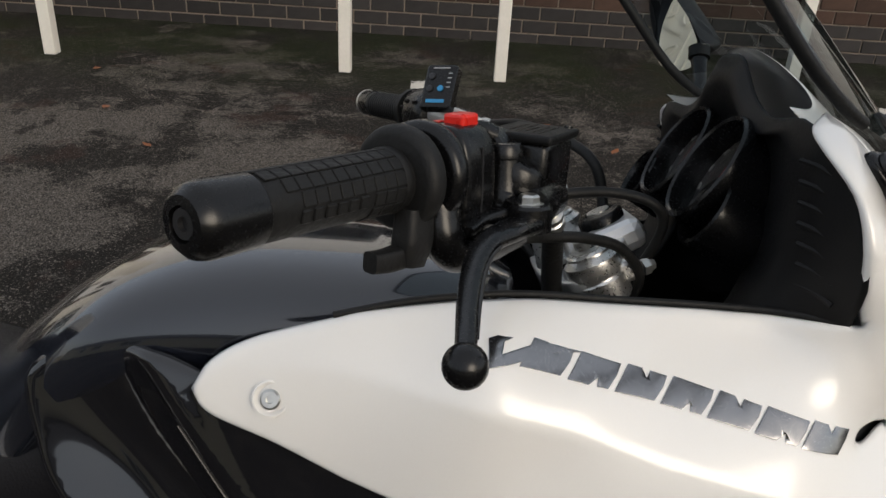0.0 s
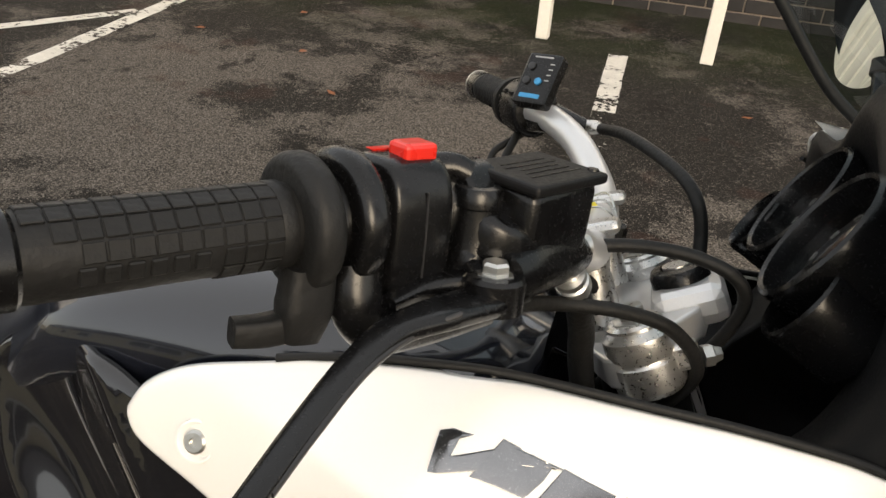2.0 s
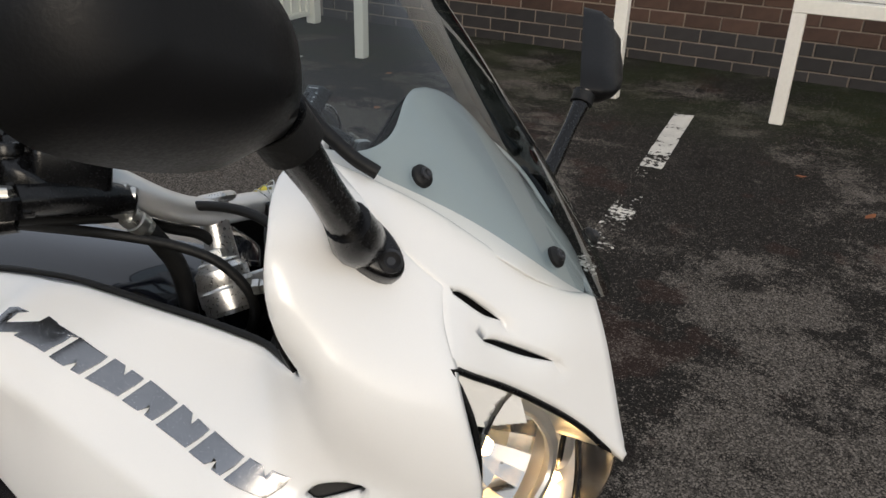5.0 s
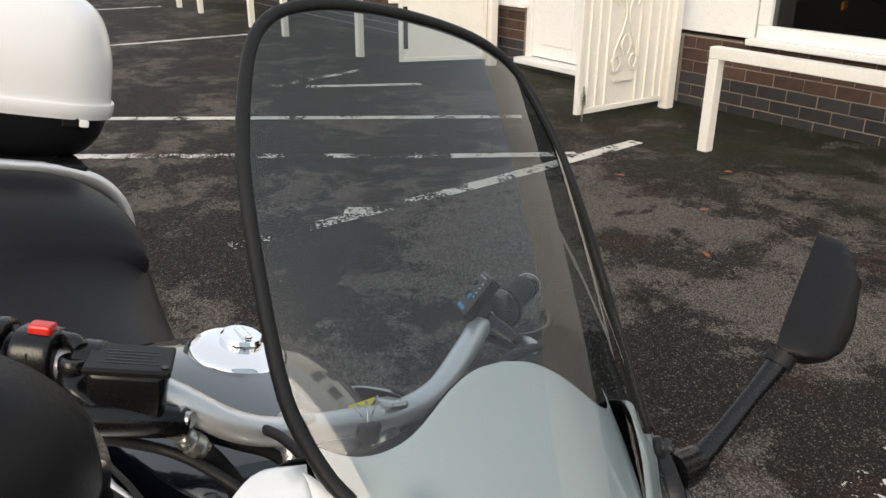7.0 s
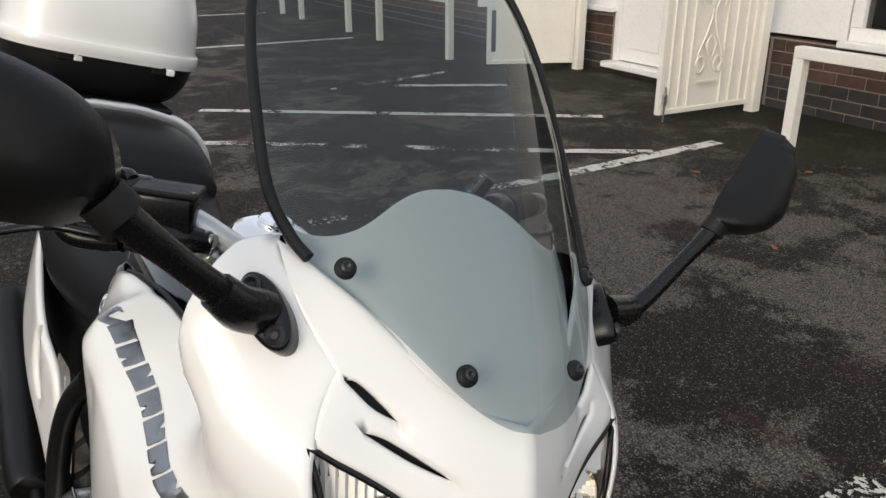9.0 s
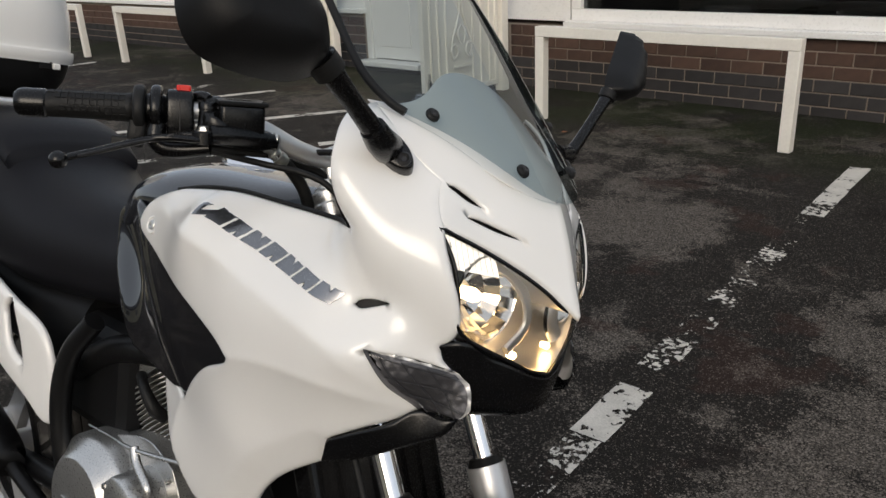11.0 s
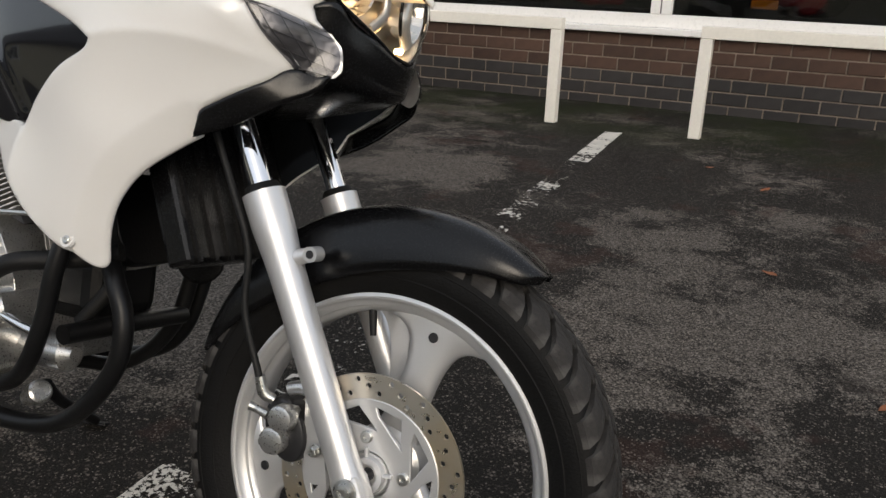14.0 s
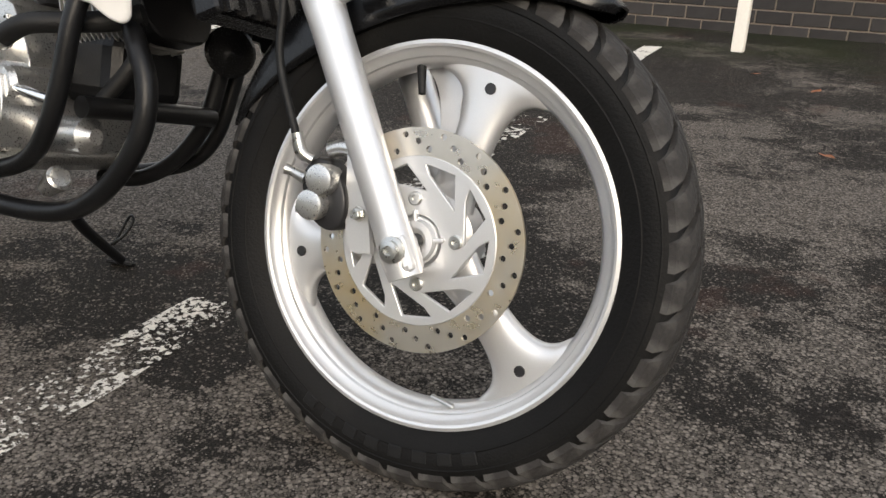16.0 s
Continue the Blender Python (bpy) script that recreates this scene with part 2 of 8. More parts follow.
# dark sidewall rubber, kept near black to put shade into the tread grooves
M_TYRE = mat("tyre_rubber", (0.006, 0.0058, 0.0056), 0.6, vary=0.3, scale=14, grain=260, bump=0.25, wear_or_sheen=(0.009, 0.0085, 0.008), wear_or_sheen_amount=0.42, spec=0.15)
M_ALLOY = mat("silver_painted_alloy", (0.66, 0.66, 0.66), 0.36, metal=0.65, vary=0.05, scale=10, grain=700, coat=0.25)
M_CAST = mat("cast_aluminium", (0.60, 0.595, 0.58), 0.30, metal=0.9, vary=0.10, scale=16, grain=400, bump=0.012)
# cast alloy toned below M_CAST for the shade under the machine
M_FIN = mat("shade_toned_cast_fins", (0.52, 0.51, 0.49), 0.42, metal=0.7, vary=0.25, scale=16, grain=400, bump=0.02)
M_CHROME = mat("chrome", (0.85, 0.85, 0.86), 0.06, metal=1.0, vary=0.02)
M_STEEL = mat("zinc_plated_steel", (0.55, 0.55, 0.53), 0.3, metal=0.95, vary=0.15, scale=60)
M_REFLECT = mat("lamp_reflector", (0.86, 0.84, 0.80), 0.08, metal=1.0, vary=0.05)
M_LAMP_SHELL = mat("aluminised_lamp_shell", (0.80, 0.79, 0.77), 0.35, metal=0.8, vary=0.05)
# dusty block rubber, also lightened so that the blocks stand off the painted groove shade
M_TREAD = mat("dusty_tread_rubber", (0.030, 0.028, 0.0265), 0.75, vary=0.4, scale=22, grain=200, bump=0.4, wear_or_sheen=(0.068, 0.064, 0.060), wear_or_sheen_amount=0.47, spec=0.2)
# the golden patches paint a warm reflection onto the disc
M_DISC = mat("brake_disc_steel_warm_sheen", (0.66, 0.62, 0.55), 0.30, metal=0.9, vary=0.04, scale=4, grain=60, wear_or_sheen=(0.70, 0.56, 0.34), wear_or_sheen_amount=0.50)
M_FRAME = mat("satin_black_frame_paint", (0.006, 0.006, 0.0064), 0.36, vary=0.25, scale=14, grain=200, bump=0.1, spec=0.28)
M_SEAT = mat("black_vinyl", (0.007, 0.007, 0.009), 0.46, vary=0.15, scale=9, grain=420, bump=0.12, spec=0.2)
M_SCREEN = glass("smoked_acrylic", (0.50, 0.565, 0.585), double=1.3)
M_LENS = glass("clear_lamp_lens", (0.94, 0.93, 0.91))
M_SMOKE = glass("smoked_lamp_lens", (0.26, 0.26, 0.28))
M_BULB = glow("lit_bulb", (1.0, 0.66, 0.32), 8.0)
M_PILOT = glow("pilot_bulb", (1.0, 0.60, 0.22), 15.0)
M_DECAL = mat("dark_metal_foil_decal", (0.30, 0.30, 0.305), 0.24, metal=1.0, vary=0.12, scale=60, grain=900)
M_RED_SWITCH = mat("red_switch_plastic", (0.62, 0.02, 0.012), 0.3, vary=0.05)
M_YELLOW = mat("yellow_tag_plastic", (0.75, 0.62, 0.03), 0.5, vary=0.1)
M_BLUE_LED = mat("blue_print", (0.03, 0.25, 0.5), 0.5)
M_GREY_PRINT = mat("grey_print", (0.35, 0.35, 0.35), 0.6)
M_AMBER = mat("amber_lens", (0.6, 0.2, 0.02), 0.2)
M_MIRROR = mat("mirror_glass", (0.9, 0.9, 0.9), 0.02, metal=1.0, vary=0.0)
M_STAND = mat("cream_render", (0.62, 0.55, 0.39), 0.9, vary=0.12, scale=0.7, grain=20)
M_UNSEEN_ROOF = mat("dark_slate_roof", (0.045, 0.045, 0.046), 0.8, vary=0.3, scale=1.2, grain=14, bump=0.3)
M_LEAF = mat("dead_leaf", (0.22, 0.075, 0.025), 0.7, vary=0.3, scale=60)


# ---- mesh helpers ----
def link_mesh(name, verts, faces, material, smooth=True):
    me = bpy.data.meshes.new(name)
    me.from_pydata([tuple(v) for v in verts], [], faces)
    me.materials.append(material)
    if smooth:
        me.polygons.foreach_set("use_smooth", [True] * len(me.polygons))
    me.update()
    return me


def bm_mesh(name, bm, material, smooth=False):
    me = bpy.data.meshes.new(name)
    bm.to_mesh(me)
    bm.free()
    me.materials.append(material)
    if smooth:
        me.polygons.foreach_set("use_smooth", [True] * len(me.polygons))
    return me


def part(name, me, parent=None, label="", kind=""):
    """Links a mesh, given in the coordinates of its thing, as one object under a thing or a part."""
    ob = new(name, me)
    if parent is not None:
        ob.parent = parent
    return tagged(ob, label, kind=kind)


def thing(name, m, label, category, group=""):
    ob = new(name)
    ob.empty_display_size = 0.1
    ob.matrix_world = m
    return tagged(ob, label, category, group)


def smooth_edges(ob, angle=35):
    """Smooth shading but for edges sharper than the angle."""
    ob.data.polygons.foreach_set("use_smooth", [True] * len(ob.data.polygons))
    ob.data.set_sharp_from_angle(angle=radians(angle))
    return ob


def bevel(ob, width=0.003, segments=2, angle=35):
    md = ob.modifiers.new("bevel", "BEVEL")
    md.width, md.segments, md.limit_method, md.angle_limit = width, segments, "ANGLE", radians(angle)
    return smooth_edges(ob, 50)


def box_mesh(name, size, at, material, turn=None, edge=0.0, seg=2):
    """A box with rounded edges, its middle at the given place."""
    bm = bmesh.new()
    bmesh.ops.create_cube(bm, size=1.0)
    bmesh.ops.scale(bm, vec=size, verts=bm.verts)
    if edge:
        bmesh.ops.bevel(bm, geom=bm.edges[:], offset=edge, segments=seg, affect="EDGES", profile=0.5)
    m = Matrix.Translation(at)
    if turn is not None:
        m = m @ (turn if isinstance(turn, Matrix) else Euler([radians(a) for a in turn]).to_matrix().to_4x4())
    bm.transform(m)
    return bm_mesh(name, bm, material)


def curve_points(points, n):
    """n points along a smooth curve through the given ones."""
    p = np.array(points, float)
    if len(p) == 2:
        return [Vector(p[0] + (p[1] - p[0]) * k / (n - 1)) for k in range(n)]
    p = np.vstack([2 * p[0] - p[1], p, 2 * p[-1] - p[-2]])
    out = []
    for k in range(n):
        u = k / (n - 1) * (len(p) - 3)
        i = min(int(u), len(p) - 4)
        f = u - i
        a, b, c, d = p[i : i + 4]
        out.append(Vector(0.5 * (2 * b + (c - a) * f + (2 * a - 5 * b + 4 * c - d) * f**2 + (3 * b - a - 3 * c + d) * f**3)))
    return out


def tube_mesh(name, points, radius, material, n=24, sides=14, cap=True, flat=1.0):
    """A round bar along a smooth curve; radius is a number or one for each given point."""
    pts = curve_points(points, n)
    if isinstance(radius, (int, float)):
        rad = [radius] * n
    else:
        rad = np.interp(np.linspace(0, 1, n), np.linspace(0, 1, len(radius)), radius)
    verts, faces = [], []
    side = None
    for k in range(n):
        way = (pts[min(k + 1, n - 1)] - pts[max(k - 1, 0)]).normalized()
        if side is None:
            side = way.orthogonal().normalized()
        side = (side - way * side.dot(way)).normalized()
        up = way.cross(side)
        for j in range(sides):
            a = 2 * math.pi * j / sides
            verts.append(pts[k] + (side * math.cos(a) + up * math.sin(a) * flat) * rad[k])
    for k in range(n - 1):
        for j in range(sides):
            faces.append((k * sides + j, k * sides + (j + 1) % sides, (k + 1) * sides + (j + 1) % sides, (k + 1) * sides + j))
    if cap:
        faces.append(tuple(reversed(range(sides))))
        faces.append(tuple(range((n - 1) * sides, n * sides)))
    me = link_mesh(name, verts, faces, material)
    me.set_sharp_from_angle(angle=radians(50))
    return me


def strap_mesh(name, points, widths, heights, material, up=(0, 0, 1), n=40, power=4.0, sides=20):
    """A bar of rounded rectangular section along a smooth curve; width lies square to up, height along it."""
    pts = curve_points(points, n)
    f = np.linspace(0, 1, n)
    ws, hs = (np.interp(f, np.linspace(0, 1, len(q)), q) for q in (widths, heights))
    verts, faces = [], []
    for k in range(n):
        way = (pts[min(k + 1, n - 1)] - pts[max(k - 1, 0)]).normalized()
        across = way.cross(Vector(up)).normalized()
        high = across.cross(way)
        for j in range(sides):
            a = 2 * math.pi * j / sides
            c, d = math.cos(a), math.sin(a)
            verts.append(pts[k] + across * (ws[k] / 2 * math.copysign(abs(c) ** (2 / power), c)) + high * (hs[k] / 2 * math.copysign(abs(d) ** (2 / power), d)))
    for k in range(n - 1):
        for j in range(sides):
            faces.append((k * sides + j, k * sides + (j + 1) % sides, (k + 1) * sides + (j + 1) % sides, (k + 1) * sides + j))
    faces += [tuple(reversed(range(sides))), tuple(range((n - 1) * sides, n * sides))]
    me = link_mesh(name, verts, faces, material)
    me.set_sharp_from_angle(angle=radians(50))
    return me


def lathe_mesh(name, profile, material, axis=(0, 1, 0), at=(0, 0, 0), sides=48, closed=False):
    """A turned body: profile rows of (along the axis, radius)."""
    ax = Vector(axis).normalized()
    s = ax.orthogonal().normalized()
    u = ax.cross(s)
    verts, faces = [], []
    for along, r in profile:
        for j in range(sides):
            a = 2 * math.pi * j / sides
            verts.append(Vector(at) + ax * along + (s * math.cos(a) + u * math.sin(a)) * r)
    rows = len(profile)
    for k in range(rows - (0 if closed else 1)):
        k2 = (k + 1) % rows
        for j in range(sides):
            j2 = (j + 1) % sides
            faces.append((k * sides + j, k * sides + j2, k2 * sides + j2, k2 * sides + j))
    if not closed:
        faces.append(tuple(reversed(range(sides))))
        faces.append(tuple(range((rows - 1) * sides, rows * sides)))
    me = link_mesh(name, verts, faces, material)
    me.set_sharp_from_angle(angle=radians(32))
    return me


def plate_mesh(name, outline, thick, material, m=None, edge=0.0, seg=2, holes=()):
    """A flat plate: a 2D outline (with holes) in its own x, y, of some thickness along z, moved by m."""
    from mathutils.geometry import delaunay_2d_cdt
    loops = [outline, *holes]
    pts, edges = [], []
    for lp in loops:
        k0 = len(pts)
        pts += [Vector(p) for p in lp]
        edges += [(k0 + k, k0 + (k + 1) % len(lp)) for k in range(len(lp))]
    faces_in = [list(range(len(outline)))]
    k0 = len(outline)
    for h in holes:
        faces_in.append(list(range(k0, k0 + len(h))))
        k0 += len(h)
    v, e, f, ov, oe, of = delaunay_2d_cdt(pts, edges, faces_in, 1, 1e-6)

    def in_hole(c):
        return any(inside(c, h) for h in holes)

    keep = []
    for face in f:
        c = sum((v[i] for i in face), Vector((0, 0))) / len(face)
        if inside(c, outline) and not in_hole(c):
            keep.append(face)
    bm = bmesh.new()
    bot = [bm.verts.new((p.x, p.y, -thick / 2)) for p in v]
    top = [bm.verts.new((p.x, p.y, thick / 2)) for p in v]
    count = {}
    for face in keep:
        bm.faces.new([top[i] for i in face])
        bm.faces.new([bot[i] for i in reversed(face)])
        for a, b in zip(face, [*face[1:], face[0]]):
            count[(a, b)] = True
    for a, b in count:
        if (b, a) not in count:
            bm.faces.new((bot[a], bot[b], top[b], top[a]))
    bmesh.ops.recalc_face_normals(bm, faces=bm.faces)
    if m is not None:
        bm.transform(m)
    return bm_mesh(name, bm, material)


def inside(p, poly):
    x, y = p[0], p[1]
    hit = False
    for (x1, y1), (x2, y2) in zip(poly, [*poly[1:], poly[0]]):
        if (y1 > y) != (y2 > y) and x < (x2 - x1) * (y - y1) / (y2 - y1) + x1:
            hit = not hit
    return hit


# ---- the place: ground, lines, walls ----
def sheet(name, pts, z, material, label="", kind=""):
    me = link_mesh(name, [(x, y, z) for x, y in pts], [tuple(range(len(pts)))], material, smooth=False)
    return me


ground = tagged(new("ground", sheet("ground", [(-90, -70), (90, -70), (90, 70), (-90, 70)], 0.0, M_GROUND)),
                "old dark asphalt car park with pale dusty patches and moss", "ground", kind="structure")


def road_line(a, b, width, material, bits=1, label="worn white parking bay line painted on asphalt"):
    """A painted line from a to b with ragged sides, 2 mm thick."""
    a, b = Vector((*a, 0)), Vector((*b, 0))
    way = (b - a).normalized()
    side = Vector((-way.y, way.x, 0)) * width / 2
    count = max(2, int((b - a).length / 0.05))
    verts, faces = [], []
    for k in range(count + 1):
        p = a.lerp(b, k / count)
        for s in (1, -1):
            w = 1 + 0.10 * noise.noise(p * 9 + Vector((0, 0, s * 3)))
            verts.append(p + side * s * w + Vector((0, 0, 0.004)))
    for k in range(count):
        faces.append((2 * k + 1, 2 * k + 3, 2 * k + 2, 2 * k))
    return tagged(new("parking_line", link_mesh("parking_line", verts, faces, material, smooth=False)), label, "road line", kind="structure")


road_line((-0.62, 4.08), (-0.56, 3.1), 0.11, M_LINE)
road_line((-0.56, 3.1), (-0.46, 1.3), 0.11, M_LINE_FADED)
road_line((-0.445, 1.17), (-0.425, 0.85), 0.115, M_LINE)
road_line((-0.425, 0.85), (-0.385, -0.1), 0.10, M_LINE_FADED)
road_line((-0.385, -0.1), (-0.36, -0.9), 0.12, M_LINE_FLAKED)
road_line((2.22, 4.1), (2.30, 1.6), 0.11, M_LINE)
road_line((-3.38, 4.0), (-3.26, 2.4), 0.11, M_LINE)
road_line((-3.26, 2.4), (-3.2, 0.9), 0.10, M_LINE_FADED)
road_line((-3.40, 3.42), (-3.85, 2.70), 0.10, M_LINE)
road_line((-3.85, 2.70), (-5.10, 0.90), 0.10, M_LINE_FADED)
road_line((-5.06, 0.93), (-5.38, 0.48), 0.10, M_LINE)
road_line((-3.24, 1.72), (-3.33, 1.60), 0.10, M_LINE)
road_line((-4.42, 3.82), (-5.35, 2.40), 0.10, M_LINE)
road_line((-5.35, 2.40), (-6.25, 1.05), 0.10, M_LINE)
road_line((-5.95, 3.90), (-6.45, 2.95), 0.10, M_LINE)
road_line((-6.90, 3.80), (-6.55, 2.35), 0.10, M_LINE_FADED)
road_line((-9.95, 4.0), (-10.0, 0.8), 0.11, M_LINE)
road_line((-13.9, 4.0), (-14.1, 0.6), 0.11, M_LINE)


def leaf(x, y, turn, size):
    """A curled dead leaf."""
    pts = curve_points([(-1, 0, 0), (-0.4, 0.45, 0.1), (0.3, 0.4, 0.15), (1, 0, 0.3), (0.3, -0.4, 0.1), (-0.4, -0.45, 0.2), (-1, 0, 0)], 13)[:-1]
    verts = [Vector((0, 0, 0.02)), *pts]
    faces = [(0, k + 1, (k + 1) % 12 + 1) for k in range(12)]
    ob = new("leaf", link_mesh("leaf", [v * size for v in verts], faces, M_LEAF))
    ob.matrix_world = pose(x, y, 0.006, 0, 0, turn)
    return tagged(ob, "curled brown dead leaf lying on the asphalt", "leaf", "fallen leaves")


for k, (lx, ly) in enumerate(((0.10, 3.35), (0.42, 3.0), (1.05, 3.2), (0.55, 1.75), (-2.9, 3.3), (-2.2, 3.2), (2.1, 3.0), (0.9, 0.9), (1.5, 2.1), (-1.8, 2.7), (0.35, -0.75), (-2.55, 3.9))):
    leaf(lx, ly, 57 * k, 0.028 + 0.006 * (k % 3))


# white steel hoops that guard the front of the building
def hoop(x0, x1, y=4.21, top=0.70, w=0.075):
    root = thing("guard_rail", pose((x0 + x1) / 2, y, 0), "white painted square steel hoop rail set in the asphalt", "rail", "guard rails before the wall")
    half = (x1 - x0) / 2
    for s in (-1, 1):
        bevel(part("post", box_mesh("post", (w, w, top - w), (s * half, 0, (top - w) / 2), M_WHITE_PAINT), root), 0.005)
    bevel(part("top_rail", box_mesh("top_rail", (2 * half + w, w + 0.004, w), (0, 0, top - w / 2), M_WHITE_PAINT), root), 0.005)
    return root


for x0, x1 in ((-2.965, -1.10), (-0.125, 1.675), (2.65, 4.45), (-9.53, -7.62), (-12.6, -10.6), (-15.6, -13.6)):
    hoop(x0, x1)

# brick plinth of the building, with its mortar bed
WALL_Y = 5.32
BRICK_L, BRICK_H = 0.252, 0.0985


def wall_body(name, x0, x1, y0, z0, z1, thick=0.3):
    me = box_mesh(name, (x1 - x0, thick, z1 - z0), ((x0 + x1) / 2, y0 + thick / 2, (z0 + z1) / 2), M_MORTAR)
    return tagged(new(name, me), "low brown brick wall with a blue-grey brick base", "wall", kind="structure")


wall_shop = wall_body("wall_north", -4.1, 9.0, WALL_Y, -0.2, 0.56)
wall_door = wall_body("wall_east", -6.75, -6.12, WALL_Y, -0.2, 0.60)
wall_far = wall_body("wall_west", -15.0, -6.75, WALL_Y, -0.2, 0.60)
wall_pier = wall_body("wall_pier", -5.26, -4.10, WALL_Y, -0.2, 0.56)


def upper_wall(name, x0, x1, z0, z1):
    me = box_mesh(name, (x1 - x0, 0.28, z1 - z0), ((x0 + x1) / 2, WALL_Y + 0.16, (z0 + z1) / 2), M_UPVC)
    return tagged(new(name, me), "white boarded wall above the windows", "wall", kind="structure")


upper_wall("wall_upper", -15.0, 9.0, 2.25, 3.6)
upper_wall("wall_board", -5.26, -3.46, 0.60, 2.25)


def window(x0, x1, z0=0.56, z1=2.25, bars=(), name="window_1"):
    """A white plastic window with frame, sill, mullions and panes."""
    root = thing(name, pose((x0 + x1) / 2, WALL_Y, z0), "white plastic shop window with dark glass", "window")
    root["kind"] = "structure"
    half, h, d = (x1 - x0) / 2, z1 - z0, 0.07
    bevel(part("window_sill", box_mesh("window_sill", (2 * half + 0.06, 0.20, 0.05), (0, 0.02, 0.025), M_UPVC), root), 0.008)
    bevel(part("window_frame", box_mesh("window_frame", (2 * half, d, 0.10), (0, 0.045, 0.10), M_UPVC), root), 0.006)
    bevel(part("window_frame", box_mesh("window_frame", (2 * half, d, 0.08), (0, 0.045, h - 0.04), M_UPVC), root), 0.006)
    edges = [-half, *[b - (x0 + x1) / 2 for b in bars], half]
    for k, e in enumerate(edges):
        w = 0.16 if 0 < k < len(edges) - 1 else 0.10
        bevel(part("mullion", box_mesh("mullion", (w, d + 0.01, h - 0.23), (e + (w / 2 if k == 0 else -w / 2 if k == len(edges) - 1 else 0), 0.045, 0.15 + (h - 0.23) / 2), M_UPVC), root), 0.006)
        if 0 < k < len(edges) - 1:
            part("joint", box_mesh("joint", (0.008, 0.004, h - 0.24), (e, 0.004, 0.155 + (h - 0.24) / 2), M_DARK), root)
    for a, b in zip(edges, edges[1:]):
        pane = part("pane", box_mesh("pane", (b - a, 0.006, h - 0.2), ((a + b) / 2, 0.05, h / 2 + 0.03), M_WINDOW), root)
        pane.visible_shadow = False
    return root


window(-3.44, 9.0, bars=(-0.66, 2.1, 4.9), name="window_1")
window(-6.75, -6.12, z0=0.60, name="window_2")
window(-15.0, -6.80, z0=0.60, bars=(-9.2, -12.0), name="window_3")

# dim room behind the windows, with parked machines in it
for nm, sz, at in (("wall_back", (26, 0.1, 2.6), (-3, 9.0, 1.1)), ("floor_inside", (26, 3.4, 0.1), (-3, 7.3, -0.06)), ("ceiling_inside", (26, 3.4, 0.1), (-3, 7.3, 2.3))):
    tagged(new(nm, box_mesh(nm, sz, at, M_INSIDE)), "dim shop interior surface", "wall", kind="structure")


def stored_machine(x, y, paint, turn):
    """A motorcycle stored indoors: fairing, tank, seat, wheels; dim behind the glass."""
    root = thing("stored_motorcycle", pose(x, y, 0, 0, 0, turn), "motorcycle standing in the dim shop behind the window", "motorcycle", "machines in the shop")
    for s, nm in ((0.7, "front_wheel"), (-0.7, "rear_wheel")):
        part(nm, lathe_mesh(nm, [(-0.05, 0.22), (-0.05, 0.29), (0, 0.31), (0.05, 0.29), (0.05, 0.22)], M_RUBBER, at=(s, 0, 0.31), sides=24, closed=True), root)
    part("fairing", tube_mesh("fairing", [(0.8, 0, 0.95), (0.5, 0, 0.98), (0.1, 0, 0.9), (-0.2, 0, 0.8)], [0.06, 0.2, 0.22, 0.1], paint), root)
    part("seat", tube_mesh("seat", [(-0.15, 0, 0.84), (-0.5, 0, 0.82), (-0.95, 0, 0.98)], [0.1, 0.13, 0.06], M_SEAT), root)
    part("engine", box_mesh("engine", (0.55, 0.36, 0.45), (0, 0, 0.45), M_DARK, edge=0.08), root)
    part("number_board", box_mesh("number_board", (0.02, 0.22, 0.07), (0.82, 0, 0.8), M_AMBER, edge=0.008), root)
    return root


for k, (sx, paint) in enumerate(((-2.6, M_DARK), (-1.5, M_RED), (0.3, M_RED), (1.5, M_DARK), (-8.4, M_RED))):
    stored_machine(sx, 6.7, paint, 200 + 25 * k)


# door
def door():
    root = thing("door_1", pose(-5.69, WALL_Y + 0.02, 0.05), "white plastic door with a glazed top and moulded panel", "door")
    root["kind"] = "structure"
    bevel(part("door_sill", box_mesh("door_sill", (0.92, 0.22, 0.06), (0, -0.03, 0.03), M_UPVC), root), 0.01)
    for s in (-1, 1):
        bevel(part("door_frame", box_mesh("door_frame", (0.08, 0.09, 2.14), (s * 0.39, 0.04, 1.13), M_UPVC), root), 0.006)
    bevel(part("door_frame", box_mesh("door_frame", (0.86, 0.09, 0.08), (0, 0.04, 2.16), M_UPVC), root), 0.006)
    leaf_ = bevel(part("door_leaf", box_mesh("door_leaf", (0.70, 0.05, 0.84), (0, 0.05, 0.49), M_UPVC), root), 0.006)
    for s in (-1, 1):
        bevel(part("stile", box_mesh("stile", (0.11, 0.05, 1.18), (s * 0.295, 0.05, 1.50), M_UPVC), leaf_), 0.006)
    bevel(part("top_stile", box_mesh("top_stile", (0.70, 0.05, 0.1), (0, 0.05, 2.07), M_UPVC), leaf_), 0.006)
    bevel(part("moulded_panel", box_mesh("moulded_panel", (0.46, 0.02, 0.52), (0, 0.022, 0.46), M_UPVC), leaf_), 0.012, 3)
    part("pane", box_mesh("pane", (0.5, 0.006, 1.14), (0, 0.05, 1.47), M_WINDOW), leaf_).visible_shadow = False
    part("threshold", box_mesh("threshold", (1.0, 0.34, 0.10), (0, 0.10, -0.05), M_BLUE_BRICK), root)


door()


